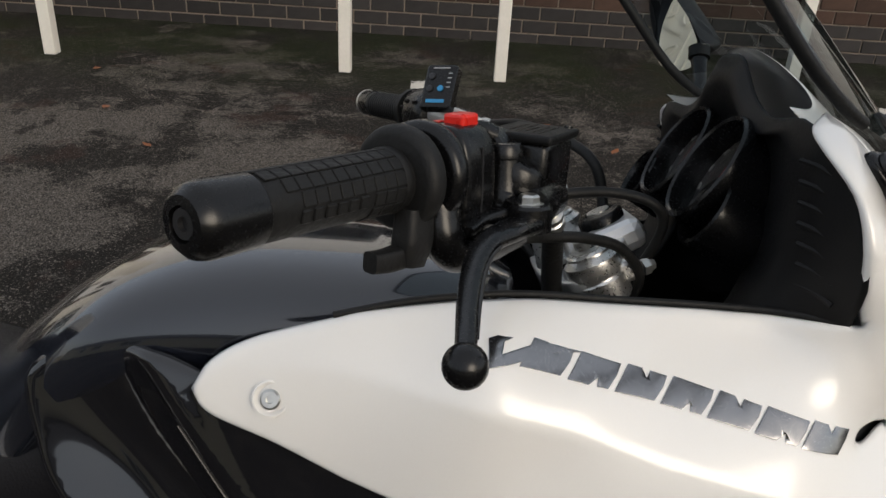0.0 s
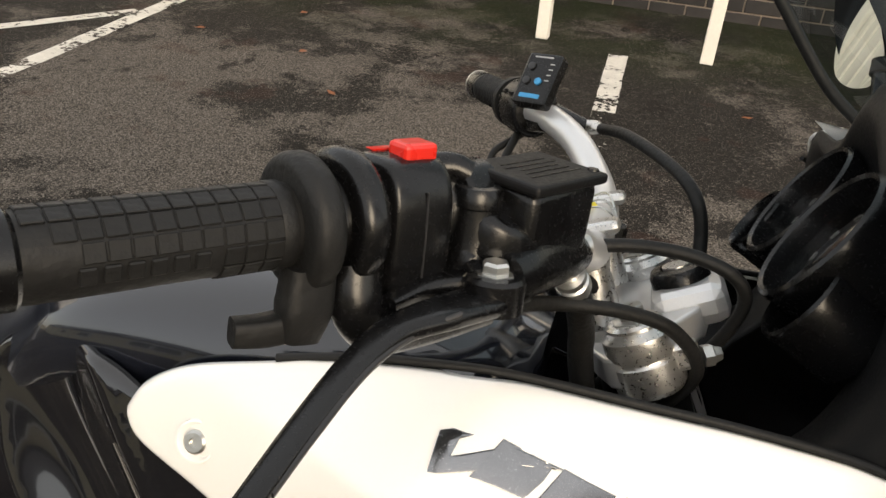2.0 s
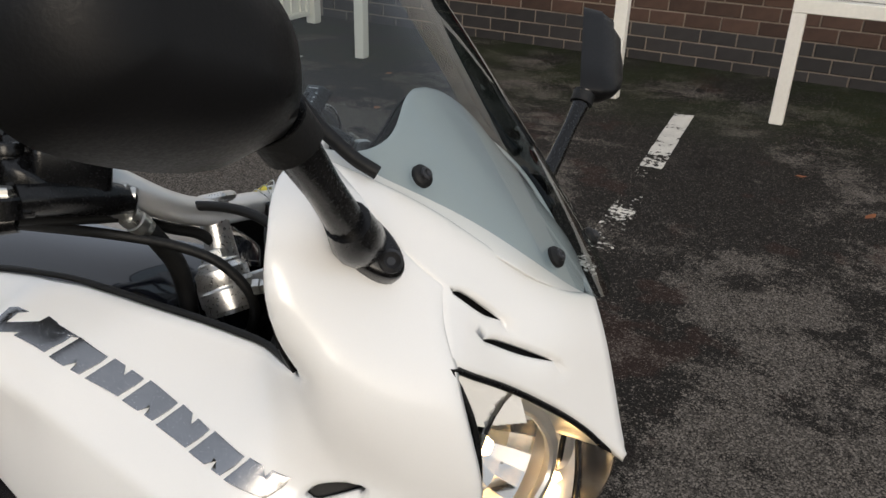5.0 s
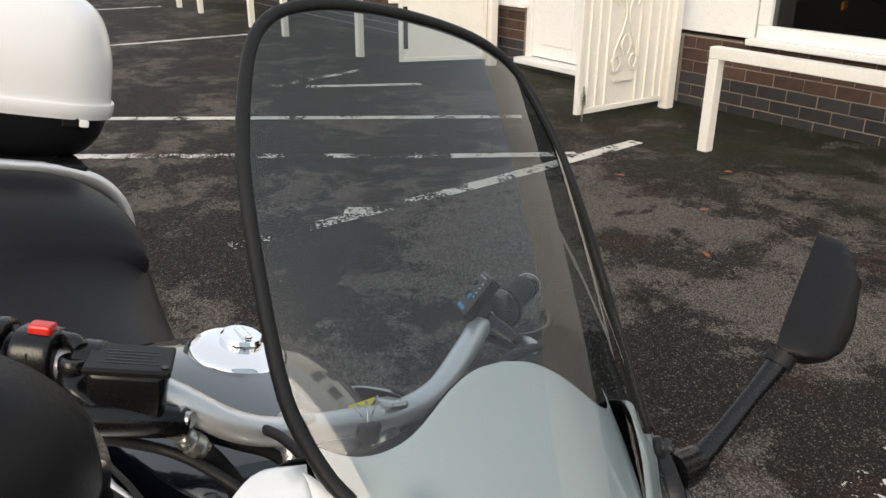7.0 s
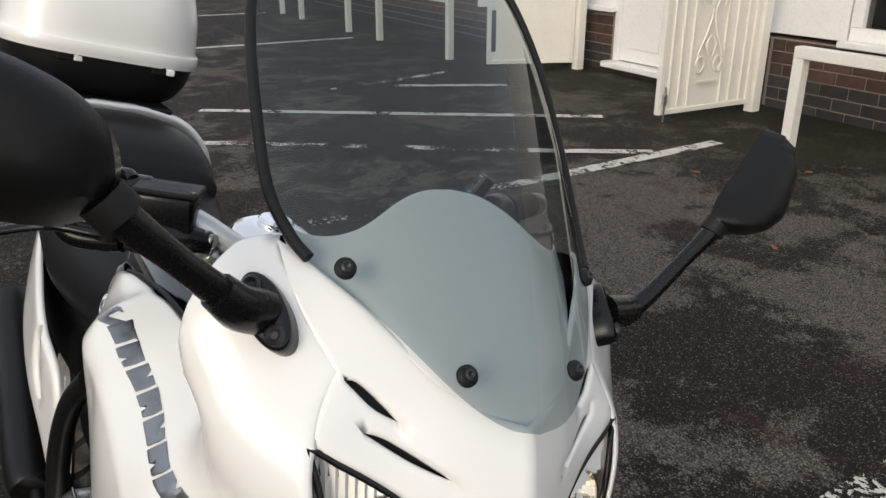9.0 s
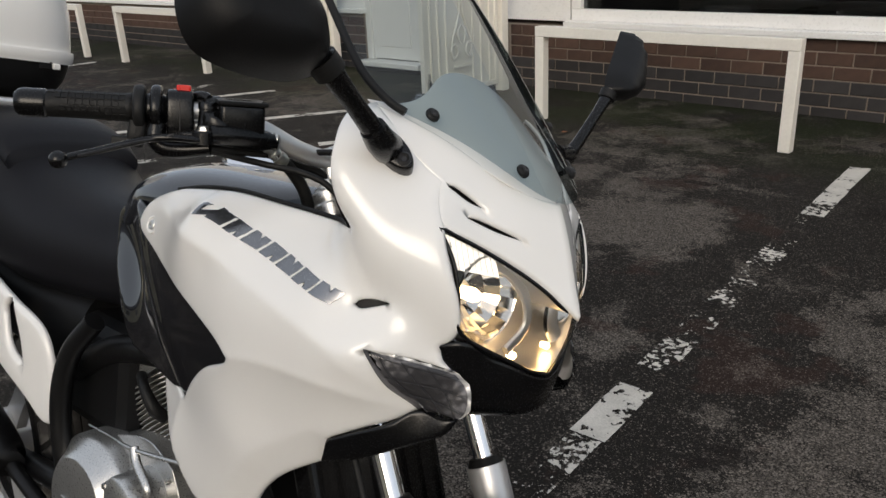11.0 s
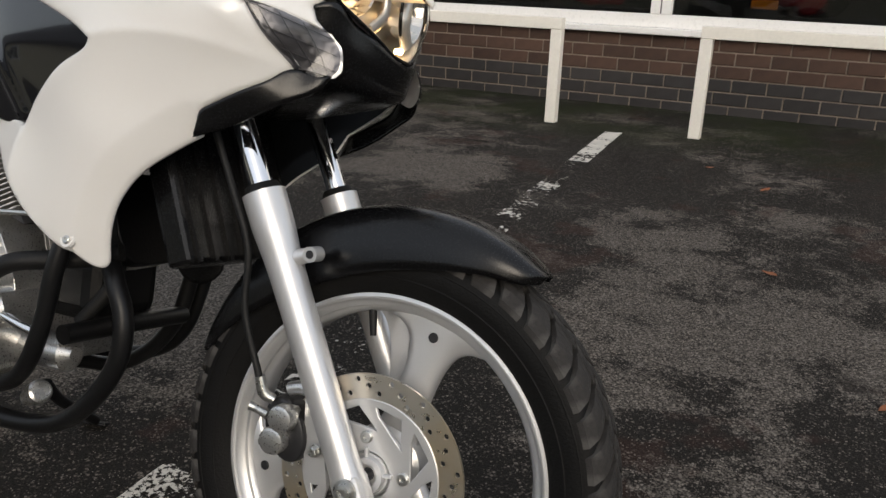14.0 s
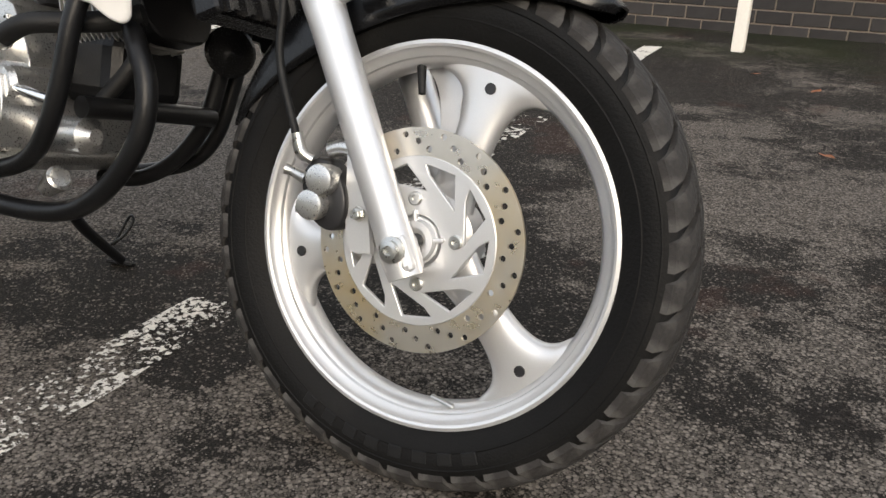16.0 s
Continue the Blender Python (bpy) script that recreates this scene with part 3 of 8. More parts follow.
# steel security gates and their posts
def gate_post(x, y, top=2.2):
    ob = tagged(new("gate_post", box_mesh("gate_post", (0.09, 0.09, top), (0, 0, top / 2), M_WHITE_PAINT)), "white painted square steel gate post", "post", "gate posts")
    ob.matrix_world = pose(x, y, 0)
    return bevel(ob, 0.006)


gate_post(-3.99, 5.03)
gate_post(-6.37, 5.08)


def gate(x, y, turn, width, scroll):
    """A white sheet steel gate leaf with a frame; one has welded scrollwork on its face."""
    root = thing("security_gate", pose(x, y, 0.07, 0, 0, turn), "open white painted steel security gate " + ("with welded scrollwork" if scroll else "with a plain sheet face"), "gate", "security gates")
    h = 2.05
    for gx in (0.02, width - 0.02):
        bevel(part("stile", box_mesh("stile", (0.04, 0.045, h), (gx, 0, h / 2), M_WHITE_PAINT), root), 0.004)
    for gz in (0.02, h - 0.02):
        bevel(part("rail", box_mesh("rail", (width - 0.08, 0.045, 0.04), (width / 2, 0, gz), M_WHITE_PAINT), root), 0.004)
    part("sheet", box_mesh("sheet", (width - 0.08, 0.012, h - 0.08), (width / 2, 0.0, h / 2), M_WHITE_PAINT), root)
    if scroll:
        for gx in (0.12, 0.24, 0.35, 0.70, 0.80, 0.90):
            part("bar", box_mesh("bar", (0.012, 0.016, h - 0.1), (gx * width, 0.014, h / 2), M_WHITE_PAINT), root)
        gx = 0.52 * width
        for base in (0.18, 0.93):
            for s in (-1, 1):
                pts = [(gx + s * 0.10, 0.03, base + 0.14), (gx + s * 0.14, 0.03, base + 0.20), (gx + s * 0.08, 0.03, base + 0.24), (gx + s * 0.05, 0.03, base + 0.17), (gx + s * 0.11, 0.03, base + 0.12),
                       (gx + s * 0.12, 0.03, base + 0.26), (gx + s * 0.05, 0.03, base + 0.42), (gx + s * 0.015, 0.03, base + 0.56), (gx + s * 0.05, 0.03, base + 0.66), (gx + s * 0.13, 0.03, base + 0.70), (gx + s * 0.10, 0.03, base + 0.61)]
                part("scroll", tube_mesh("scroll", pts, 0.009, M_WHITE_PAINT, n=44, sides=8), root)
                part("leaf_ornament", tube_mesh("leaf_ornament", [(gx + s * 0.01, 0.035, base + 0.40), (gx + s * 0.05, 0.035, base + 0.33), (gx + s * 0.02, 0.035, base + 0.24)], [0.003, 0.014, 0.003], M_WHITE_PAINT, n=10, sides=8), root)
            part("cross_bar", box_mesh("cross_bar", (0.22, 0.012, 0.02), (gx, 0.034, base + 0.05), M_WHITE_PAINT), root)
        bolt = part("drop_bolt", tube_mesh("drop_bolt", [(width - 0.04, 0.04, -0.05), (width - 0.04, 0.04, 0.22)], 0.008, M_STEEL, n=4, sides=10), root)
        part("lock_box", box_mesh("lock_box", (0.03, 0.03, 0.08), (width - 0.04, 0.036, 0.12), M_STEEL, edge=0.004), root)
    else:
        part("lock_slot", box_mesh("lock_slot", (0.045, 0.016, 0.42), (width - 0.07, 0.002, 0.34), M_DARK), root)
        part("lock_box", box_mesh("lock_box", (0.16, 0.06, 0.07), (width + 0.02, 0, 0.62), M_WHITE_PAINT, edge=0.006), root)
    for gz in (0.42, 1.7):
        part("hinge", lathe_mesh("hinge", [(-0.03, 0.012), (0.03, 0.012)], M_STEEL, axis=(0, 0, 1), at=(-0.015, -0.02, gz), sides=12), root)
    return root


gate(-4.0, 4.97, -91, 0.97, True)
gate(-6.40, 5.03, -112, 0.93, False)

# low boundary wall far across the yard, and the unseen building added opposite
tagged(new("wall_far_end", box_mesh("wall_far_end", (0.3, 40, 1.2), (-27, -8, 0.6), M_STAND, edge=0.02)), "pale rendered boundary wall at the yard's end", "wall", kind="structure")

# unseen building added behind the camera for reflections: cream wall, dark eaves, slate roof
tagged(new("unseen_wall_south", box_mesh("unseen_wall_south", (46, 0.4, 2.4), (-2, -9.5, 1.2), M_STAND)), "unseen cream rendered wall added across the yard for reflections", "wall", kind="structure")
tagged(new("unseen_roof_south", link_mesh("unseen_roof_south", [(-25.4, -9.15, 2.3), (21.4, -9.15, 2.3), (21.4, -13.5, 4.0), (-25.4, -13.5, 4.0), (-25.4, -9.15, 2.5), (21.4, -9.15, 2.5), (21.4, -13.5, 4.2), (-25.4, -13.5, 4.2)], [(0, 1, 5, 4), (4, 5, 6, 7), (0, 3, 2, 1), (1, 2, 6, 5), (0, 4, 7, 3), (2, 3, 7, 6)], M_UNSEEN_ROOF, smooth=False)), "unseen dark slate roof with deep eaves, added for reflections", "roof", kind="structure")
for wx in (-13.0, -9.2, -5.4, -1.6, 2.2, 6.0):
    opening = thing("unseen_window", pose(wx, -9.28, 0.9), "dark window added to the unseen cream wall", "window")
    opening["kind"] = "structure"
    bevel(part("window_frame", box_mesh("window_frame", (1.5, 0.08, 1.2), (0, 0, 0.6), M_UPVC), opening), 0.01)
    for sx in (-0.36, 0.36):
        part("pane", box_mesh("pane", (0.62, 0.02, 1.02), (sx, 0.045, 0.6), M_DARK), opening)


# ---- the motorcycle ----
TURN = Matrix(((0.9991, -0.041, -0.0107, 0), (0.0424, 0.9661, 0.2548, 0), (-0.0001, -0.255, 0.9669, 0), (0, 0, 0, 1)))
BIKE = Matrix.Translation((0.168, -0.256, 0.311)) @ TURN
bike = thing("motorcycle", BIKE, "white and black touring motorcycle leaning on its side stand, headlamp lit", "motorcycle")
YC = 0.012


def plate_surface(rows, slack=2e-5):
    """A smooth surface through rows of (u, v, height): a thin plate spline."""
    p = np.array([r[:3] for r in rows], float)
    n = len(p)
    d = np.hypot(p[:, None, 0] - p[None, :, 0], p[:, None, 1] - p[None, :, 1])
    k = np.where(d > 0, d**2 * np.log(d + 1e-12), 0)
    a = np.zeros((n + 3, n + 3))
    a[:n, :n] = k + np.diag([slack if len(r) < 4 else r[3] for r in rows])
    a[:n, n:] = np.c_[np.ones(n), p[:, :2]]
    a[n:, :n] = a[:n, n:].T
    w = np.linalg.solve(a, np.r_[p[:, 2], 0, 0, 0])

    def f(u, v):
        r = np.hypot(p[:, 0] - u, p[:, 1] - v)
        return float((w[:n] * np.where(r > 0, r**2 * np.log(r + 1e-12), 0)).sum() + w[n] + w[n + 1] * u + w[n + 2] * v)

    return f


def outline_of(segments, gap=0.006):
    """A closed outline: each segment a smooth curve, with corners between the segments."""
    out = []
    for seg in segments:
        length = sum(math.dist(a, b) for a, b in zip(seg, seg[1:]))
        pts = curve_points([(*p, 0) for p in seg], max(2, int(length / gap) + 1))
        out += [(p.x, p.y) for p in pts[:-1]]
    return out


def panel_mesh(name, outline, place, inward, material, step=0.007, roll=0.006, holes=()):
    """A curved sheet over a 2D outline with rounded-over edges; place(u, v) gives the surface, inward the way in which its edges roll."""
    from mathutils.geometry import delaunay_2d_cdt
    loops = [list(outline), *[list(h) for h in holes]]
    pts, edges = [], []
    for lp in loops:
        k0 = len(pts)
        pts += [Vector(p) for p in lp]
        edges += [(k0 + k, k0 + (k + 1) % len(lp)) for k in range(len(lp))]
    a = np.array([p for lp in loops for p in lp])
    b = np.array([lp[(k + 1) % len(lp)] for lp in loops for k in range(len(lp))])

    def gap_to_edge(p):
        ab, ap = b - a, np.array(p) - a
        t = np.clip((ap * ab).sum(1) / np.maximum((ab**2).sum(1), 1e-12), 0, 1)
        return float(np.hypot(*(ap - ab * t[:, None]).T).min())

    lo, hi = a.min(0), a.max(0)
    clear = step * 0.35
    if roll:
        clear = roll + step * 0.5
        for lp in loops:
            for k, p in enumerate(lp):
                before, after = np.array(lp[k - 1]), np.array(lp[(k + 1) % len(lp)])
                way2 = (after - before) / max(1e-9, np.hypot(*(after - before)))
                for far in (0.12, 0.35, 0.65, 1.0):
                    for s in (1, -1):
                        q = np.array(p) + s * roll * far * np.array((-way2[1], way2[0]))
                        if inside(q, outline) and not any(inside(q, h) for h in holes) and gap_to_edge(q) > roll * far * 0.93:
                            pts.append(Vector(q))
    for i, u in enumerate(np.arange(lo[0], hi[0], step)):
        for v in np.arange(lo[1] + (step / 2 if i % 2 else 0), hi[1], step):
            q = (u, v)
            if inside(q, outline) and not any(inside(q, h) for h in holes) and gap_to_edge(q) > clear:
                pts.append(Vector(q))
    v2, e2, f2, _, _, _ = delaunay_2d_cdt(pts, edges, [], 0, 1e-6)
    faces = []
    for face in f2:
        c = sum((v2[i] for i in face), Vector((0, 0))) / len(face)
        if inside(c, outline) and not any(inside(c, h) for h in holes):
            faces.append(tuple(face))
    way = Vector(inward)
    verts = []
    for q in v2:
        p = Vector(place(q.x, q.y))
        d = gap_to_edge((q.x, q.y))
        if d < roll:
            p += way * (roll - math.sqrt(max(0.0, roll**2 - (roll - d) ** 2)))
        verts.append(p)
    me = link_mesh(name, verts, faces, material)
    normal = sum((p.normal * p.area for p in me.polygons), Vector())
    if normal.dot(way) > 0:
        me.flip_normals()
    return me


def thicken(ob, thick=0.003):
    md = ob.modifiers.new("thickness", "SOLIDIFY")
    md.thickness, md.offset = thick, -1
    return ob


def other_side(me, name=None):
    """The mirror image of a mesh across the machine's middle plane."""
    m2 = me.copy()
    m2.transform(Matrix.Translation((0, 2 * YC, 0)) @ Matrix.Diagonal((1, -1, 1, 1)))
    m2.flip_normals()
    return m2


def both(name, me, label="", thick=0.0, parent=None):
    """A part and its mirror image."""
    made = []
    for mesh in (me, other_side(me)):
        ob = part(name, mesh, parent or bike, label)
        if thick:
            thicken(ob, thick)
        made.append(ob)
    return made


def bolt_mesh(name, at, way, r, h, material, hex_head=True):
    """A bolt head with a washer, sunk socket or hexagon."""
    ax = Vector(way).normalized()
    return lathe_mesh(name, [(0, r * 1.35), (h * 0.2, r * 1.35), (h * 0.25, r), (h * 0.9, r), (h, r * 0.85), (h, r * 0.45), (h * 0.5, r * 0.42)], material, axis=ax, at=at, sides=6 if hex_head else 16)


SOFT = 8e-4
# side fairing: half width over (x, z)
side_y = plate_surface([
    (-0.705, 0.645, -0.178), (-0.642, 0.648, -0.193, SOFT), (-0.589, 0.591, -0.203), (-0.394, 0.521, -0.230), (-0.556, 0.401, -0.182), (-0.668, 0.412, -0.176),
    (-0.432, 0.213, -0.155), (-0.460, 0.248, -0.176, SOFT), (-0.254, 0.417, -0.178), (-0.138, 0.519, -0.137), (-0.181, 0.588, -0.205), (-0.109, 0.568, -0.128),
    (-0.126, 0.597, -0.138), (-0.104, 0.629, -0.136), (-0.134, 0.739, -0.150), (-0.161, 0.788, -0.126), (-0.181, 0.803, -0.136), (-0.198, 0.820, -0.146), (-0.215, 0.840, -0.153), (-0.252, 0.868, -0.156),
    (-0.226, 0.723, -0.203), (-0.235, 0.750, -0.216), (-0.205, 0.735, -0.211, SOFT), (-0.222, 0.702, -0.203, SOFT), (-0.205, 0.665, -0.194, SOFT), (-0.208, 0.638, -0.191), (-0.180, 0.640, -0.170, SOFT), (-0.236, 0.780, -0.222), (-0.247, 0.812, -0.216), (-0.256, 0.840, -0.194), (-0.490, 0.704, -0.220), (-0.423, 0.673, -0.226), (-0.258, 0.629, -0.220), (-0.236, 0.632, -0.208, SOFT), (-0.657, 0.688, -0.180), (-0.600, 0.707, -0.186), (-0.571, 0.714, -0.184), (-0.535, 0.719, -0.182), (-0.503, 0.723, -0.180),
    (-0.460, 0.725, -0.176), (-0.425, 0.7235, -0.173), (-0.390, 0.722, -0.170), (-0.334, 0.720, -0.166), (-0.280, 0.719, -0.170), (-0.300, 0.685, -0.190, SOFT), (-0.400, 0.400, -0.208, SOFT), (-0.330, 0.450, -0.205, SOFT), (-0.550, 0.330, -0.182, SOFT),
    (-0.300, 0.540, -0.226, SOFT), (-0.450, 0.630, -0.233, SOFT), (-0.350, 0.630, -0.231, SOFT), (-0.180, 0.700, -0.194, SOFT), (-0.150, 0.660, -0.172, SOFT)], 1e-4)
smooth_side = side_y


def gap_to_line(u, v, line):
    best = 9.0
    for (u0, v0), (u1, v1) in zip(line, line[1:]):
        du, dv = u1 - u0, v1 - v0
        t = max(0.0, min(1.0, ((u - u0) * du + (v - v0) * dv) / (du * du + dv * dv)))
        best = min(best, math.hypot(u - u0 - t * du, v - v0 - t * dv))
    return best


SHOULDER = [(-0.70, 0.652), (-0.66, 0.668), (-0.60, 0.677), (-0.55, 0.674), (-0.49, 0.664), (-0.43, 0.650), (-0.35, 0.627), (-0.27, 0.600), (-0.22, 0.580), (-0.17, 0.545)]
RIDGE = [(-0.395, 0.523), (-0.339, 0.534), (-0.275, 0.536), (-0.224, 0.532), (-0.16, 0.522)]
VALLEY = [(-0.245, 0.722), (-0.222, 0.700), (-0.205, 0.668), (-0.190, 0.638)]
ARCH = [(-0.254, 0.417), (-0.298, 0.389), (-0.335, 0.363), (-0.366, 0.332), (-0.390, 0.297), (-0.406, 0.255), (-0.414, 0.222)]
SHOULDER, RIDGE, VALLEY = ([(p.x, p.y) for p in curve_points([(*q, 0) for q in line], 40)] for line in (SHOULDER, RIDGE, VALLEY))
FIN = [(-0.556, 0.401), (-0.572, 0.372), (-0.585, 0.330), (-0.575, 0.300)]


def side_y(u, v):
    """The side's half width with its pressed creases, the lip of the wheel arch and the fin."""
    y = smooth_side(u, v)
    y -= 0.0045 * min(1.0, max(0.0, (u + 0.66) / 0.12)) * math.exp(-gap_to_line(u, v, SHOULDER) / 0.022)
    y -= 0.0055 * math.exp(-gap_to_line(u, v, RIDGE) / 0.022)
    y += 0.004 * math.exp(-gap_to_line(u, v, VALLEY) / 0.016)
    lip = gap_to_line(u, v, ARCH)
    y += 0.30 * max(0.0, 0.042 - lip)
    if u < -0.55 and v < 0.42:
        edge_u = float(np.interp(v, [0.30, 0.33, 0.372, 0.401], [-0.575, -0.585, -0.572, -0.556]))
        y += 0.30 * max(0.0, edge_u - u)
    return y


SIDE = outline_of([
    [(-0.705, 0.645), (-0.690, 0.668), (-0.657, 0.688), (-0.600, 0.707), (-0.571, 0.714), (-0.503, 0.723), (-0.460, 0.725), (-0.390, 0.722), (-0.334, 0.720), (-0.280, 0.719), (-0.226, 0.722)],
    [(-0.226, 0.722), (-0.238, 0.745), (-0.247, 0.785), (-0.254, 0.815), (-0.268, 0.842), (-0.270, 0.857), (-0.252, 0.868)],
    [(-0.252, 0.868), (-0.215, 0.840), (-0.198, 0.820), (-0.181, 0.803), (-0.161, 0.788)],
    [(-0.161, 0.788), (-0.151, 0.765), (-0.134, 0.739)],
    [(-0.134, 0.739), (-0.118, 0.700), (-0.106, 0.660), (-0.104, 0.629), (-0.112, 0.610), (-0.126, 0.597)],
    [(-0.126, 0.597), (-0.122, 0.582), (-0.109, 0.568)],
    [(-0.109, 0.568), (-0.145, 0.580), (-0.181, 0.588)],
    [(-0.181, 0.588), (-0.165, 0.557), (-0.138, 0.519)],
    [(-0.138, 0.519), (-0.165, 0.498), (-0.205, 0.476), (-0.245, 0.452)],
    [(-0.245, 0.452), (-0.254, 0.417)],
    [(-0.254, 0.417), (-0.298, 0.389), (-0.335, 0.363), (-0.366, 0.332), (-0.390, 0.297), (-0.406, 0.255), (-0.414, 0.222), (-0.424, 0.211), (-0.440, 0.214), (-0.458, 0.229)],
    [(-0.458, 0.229), (-0.488, 0.238), (-0.557, 0.285), (-0.623, 0.350), (-0.664, 0.400), (-0.669, 0.411), (-0.660, 0.416)],
    [(-0.660, 0.416), (-0.620, 0.410), (-0.556, 0.401)],
    [(-0.556, 0.401), (-0.520, 0.442), (-0.465, 0.483), (-0.410, 0.508), (-0.394, 0.521)],
    [(-0.394, 0.521), (-0.430, 0.541), (-0.500, 0.567), (-0.560, 0.583), (-0.589, 0.591)],
    [(-0.589, 0.591), (-0.640, 0.612), (-0.690, 0.628), (-0.705, 0.645)]], 0.008)
VENT = outline_of([[(-0.215, 0.6335), (-0.210, 0.639), (-0.198, 0.6415), (-0.180, 0.640)], [(-0.180, 0.640), (-0.196, 0.6335), (-0.208, 0.630), (-0.215, 0.6335)]], 0.004)
side_me = panel_mesh("side_fairing", SIDE, lambda u, v: (u, side_y(u, v), v), (0, 1, 0), M_BODY, step=0.0062, roll=0.006, holes=[VENT])
for ob in both("side_fairing", side_me, "pearl white side fairing with a dark grey decal", 0.003):
    ob.data.materials.append(M_PLASTIC)  # the inner face is black plastic
    ob.modifiers["thickness"].material_offset = 1
both("vent_lining", panel_mesh("vent_lining", [(-0.225, 0.615), (-0.225, 0.65), (-0.16, 0.65), (-0.16, 0.615)], lambda u, v: (u, side_y(u, v) + 0.012, v), (0, 1, 0), M_PLASTIC, step=0.012, roll=0))

# metal foil decal on the shoulder: a winged tick and a run of slanted plain shapes that shrink towards the front
TICK = [(-0.491, 0.6925), (-0.4905, 0.7078), (-0.484, 0.7092), (-0.473, 0.7075), (-0.4795, 0.7060), (-0.4815, 0.7000), (-0.4525, 0.7040), (-0.4225, 0.6970), (-0.4460, 0.6975)]
STROKES = [(-0.4700 + 0.0338 * k, 0.0335 + 0.0004 * k, k % 2) for k in range(7)]


def decal():
    """One tick and seven slanted shapes with hooked ends along a falling line."""
    def at(f, h):
        return f, 0.6955 - 0.263 * (f + 0.447) + 0.0094 * h * (1 + 0.9 * (f + 0.447))
    shapes = [(TICK, [])]
    for f, w, odd in STROKES:
        low = [at(f + w * 0.62, -0.90), at(f + w * 0.66, -0.36), at(f + w * 0.44, -0.92)] if odd else []
        high = [] if odd else [at(f + w * 0.66, 0.82), at(f + w * 0.74, 0.30), at(f + w * 0.84, 0.80)]
        shapes.append(([at(f, -0.94), at(f + w * 0.36, 0.86), *high, at(f + w * 1.20, 0.74), at(f + w * 1.10, 0.10), at(f + w * 0.86, -0.88), *low], []))
    for quad, holes in shapes:
        loop, *cut = [outline_of([[q[i], q[(i + 1) % len(q)]] for i in range(len(q))], 0.004) for q in [quad, *holes]]
        me = panel_mesh("decal_shape", loop, lambda u, v: (u, side_y(u, v) - 0.0014, v), (0, 1, 0), M_DECAL, step=0.005, roll=0.0006, holes=cut)
        both("decal_shape", me, "dark metal foil decal shape")


decal()

# screws of the side fairing, in shallow dished seats
for x, z, r in ((-0.642, 0.648, 0.0075), (-0.460, 0.248, 0.0065)):
    y = side_y(x, z)
    for m in (lathe_mesh("screw_seat", [(-0.0005, 0.0005), (-0.0005, r * 1.25), (0.0022, r * 1.62), (0.0018, r * 1.8), (-0.003, r * 1.9)], M_BODY, axis=(0, -1, 0.25), at=(x, y, z), sides=28),):
        both("screw_seat", m)
    both("screw", lathe_mesh("screw", [(0, r), (0.002, r), (0.0032, r * 0.8), (0.0032, r * 0.4), (0.001, r * 0.38)], M_STEEL, axis=(0, -1, 0.25), at=(x, y - 0.0008, z), sides=18), "socket screw")

# gloss black side of the tank, behind the white panel
tank_side_y = plate_surface([(-0.72, 0.63, -0.165), (-0.80, 0.658, -0.141), (-0.85, 0.63, -0.134), (-0.84, 0.56, -0.144), (-0.79, 0.60, -0.150), (-0.775, 0.487, -0.166), (-0.735, 0.43, -0.162), (-0.67, 0.415, -0.160), (-0.55, 0.395, -0.168), (-0.38, 0.52, -0.195), (-0.56, 0.58, -0.192), (-0.65, 0.60, -0.183), (-0.60, 0.50, -0.185), (-0.72, 0.54, -0.164)])
smooth_tank = tank_side_y
CREASE = [(-0.740, 0.662), (-0.705, 0.612), (-0.665, 0.555), (-0.615, 0.485), (-0.570, 0.415)]


def tank_side_y(u, v):
    """The tank's side with a proud double crease down it and a dished knee rest behind the crease."""
    y = smooth_tank(u, v)
    gap = gap_to_line(u, v, CREASE)
    behind = u < float(np.interp(v, [0.415, 0.485, 0.555, 0.612, 0.662], [-0.570, -0.615, -0.665, -0.705, -0.740]))
    y -= 0.0050 * math.exp(-(gap / 0.012) ** 2)
    if behind:
        along, across = (u + 0.765) * 0.57 - (v - 0.575) * 0.82, (u + 0.765) * 0.82 + (v - 0.575) * 0.57
        y += 0.021 * min(1.0, gap / 0.03) * math.exp(-(math.hypot(along * 0.55, across) / 0.052) ** 2)
    return y


black_me = panel_mesh("tank_side", outline_of([[(-0.70, 0.655), (-0.745, 0.668), (-0.80, 0.664), (-0.85, 0.634), (-0.842, 0.578), (-0.825, 0.540), (-0.778, 0.487), (-0.742, 0.428)], [(-0.742, 0.428), (-0.67, 0.408), (-0.55, 0.388)], [(-0.55, 0.388), (-0.36, 0.50)], [(-0.36, 0.50), (-0.36, 0.56), (-0.55, 0.62), (-0.70, 0.655)]], 0.01),
                      lambda u, v: (u, tank_side_y(u, v), v), (0, 1, 0), M_TANK, step=0.0065, roll=0.008)
both("tank_side", black_me, "gloss black tank side panel", 0.003)
both("tank_seam", tube_mesh("tank_seam", [(u - 0.012, tank_side_y(u - 0.012, v) - 0.0006, v) for u, v in CREASE[1:]], 0.0022, M_SATIN, n=30, sides=8))
both("panel_gasket", tube_mesh("panel_gasket", [(u, side_y(u, v) + 0.006, v + 0.001) for u, v in ((-0.600, 0.7075), (-0.550, 0.7185), (-0.503, 0.7245), (-0.460, 0.7265), (-0.390, 0.7235), (-0.334, 0.7215), (-0.280, 0.7205), (-0.240, 0.7215))], 0.0028, M_RUBBER, n=50, sides=8), "black rubber edging above the white panel")


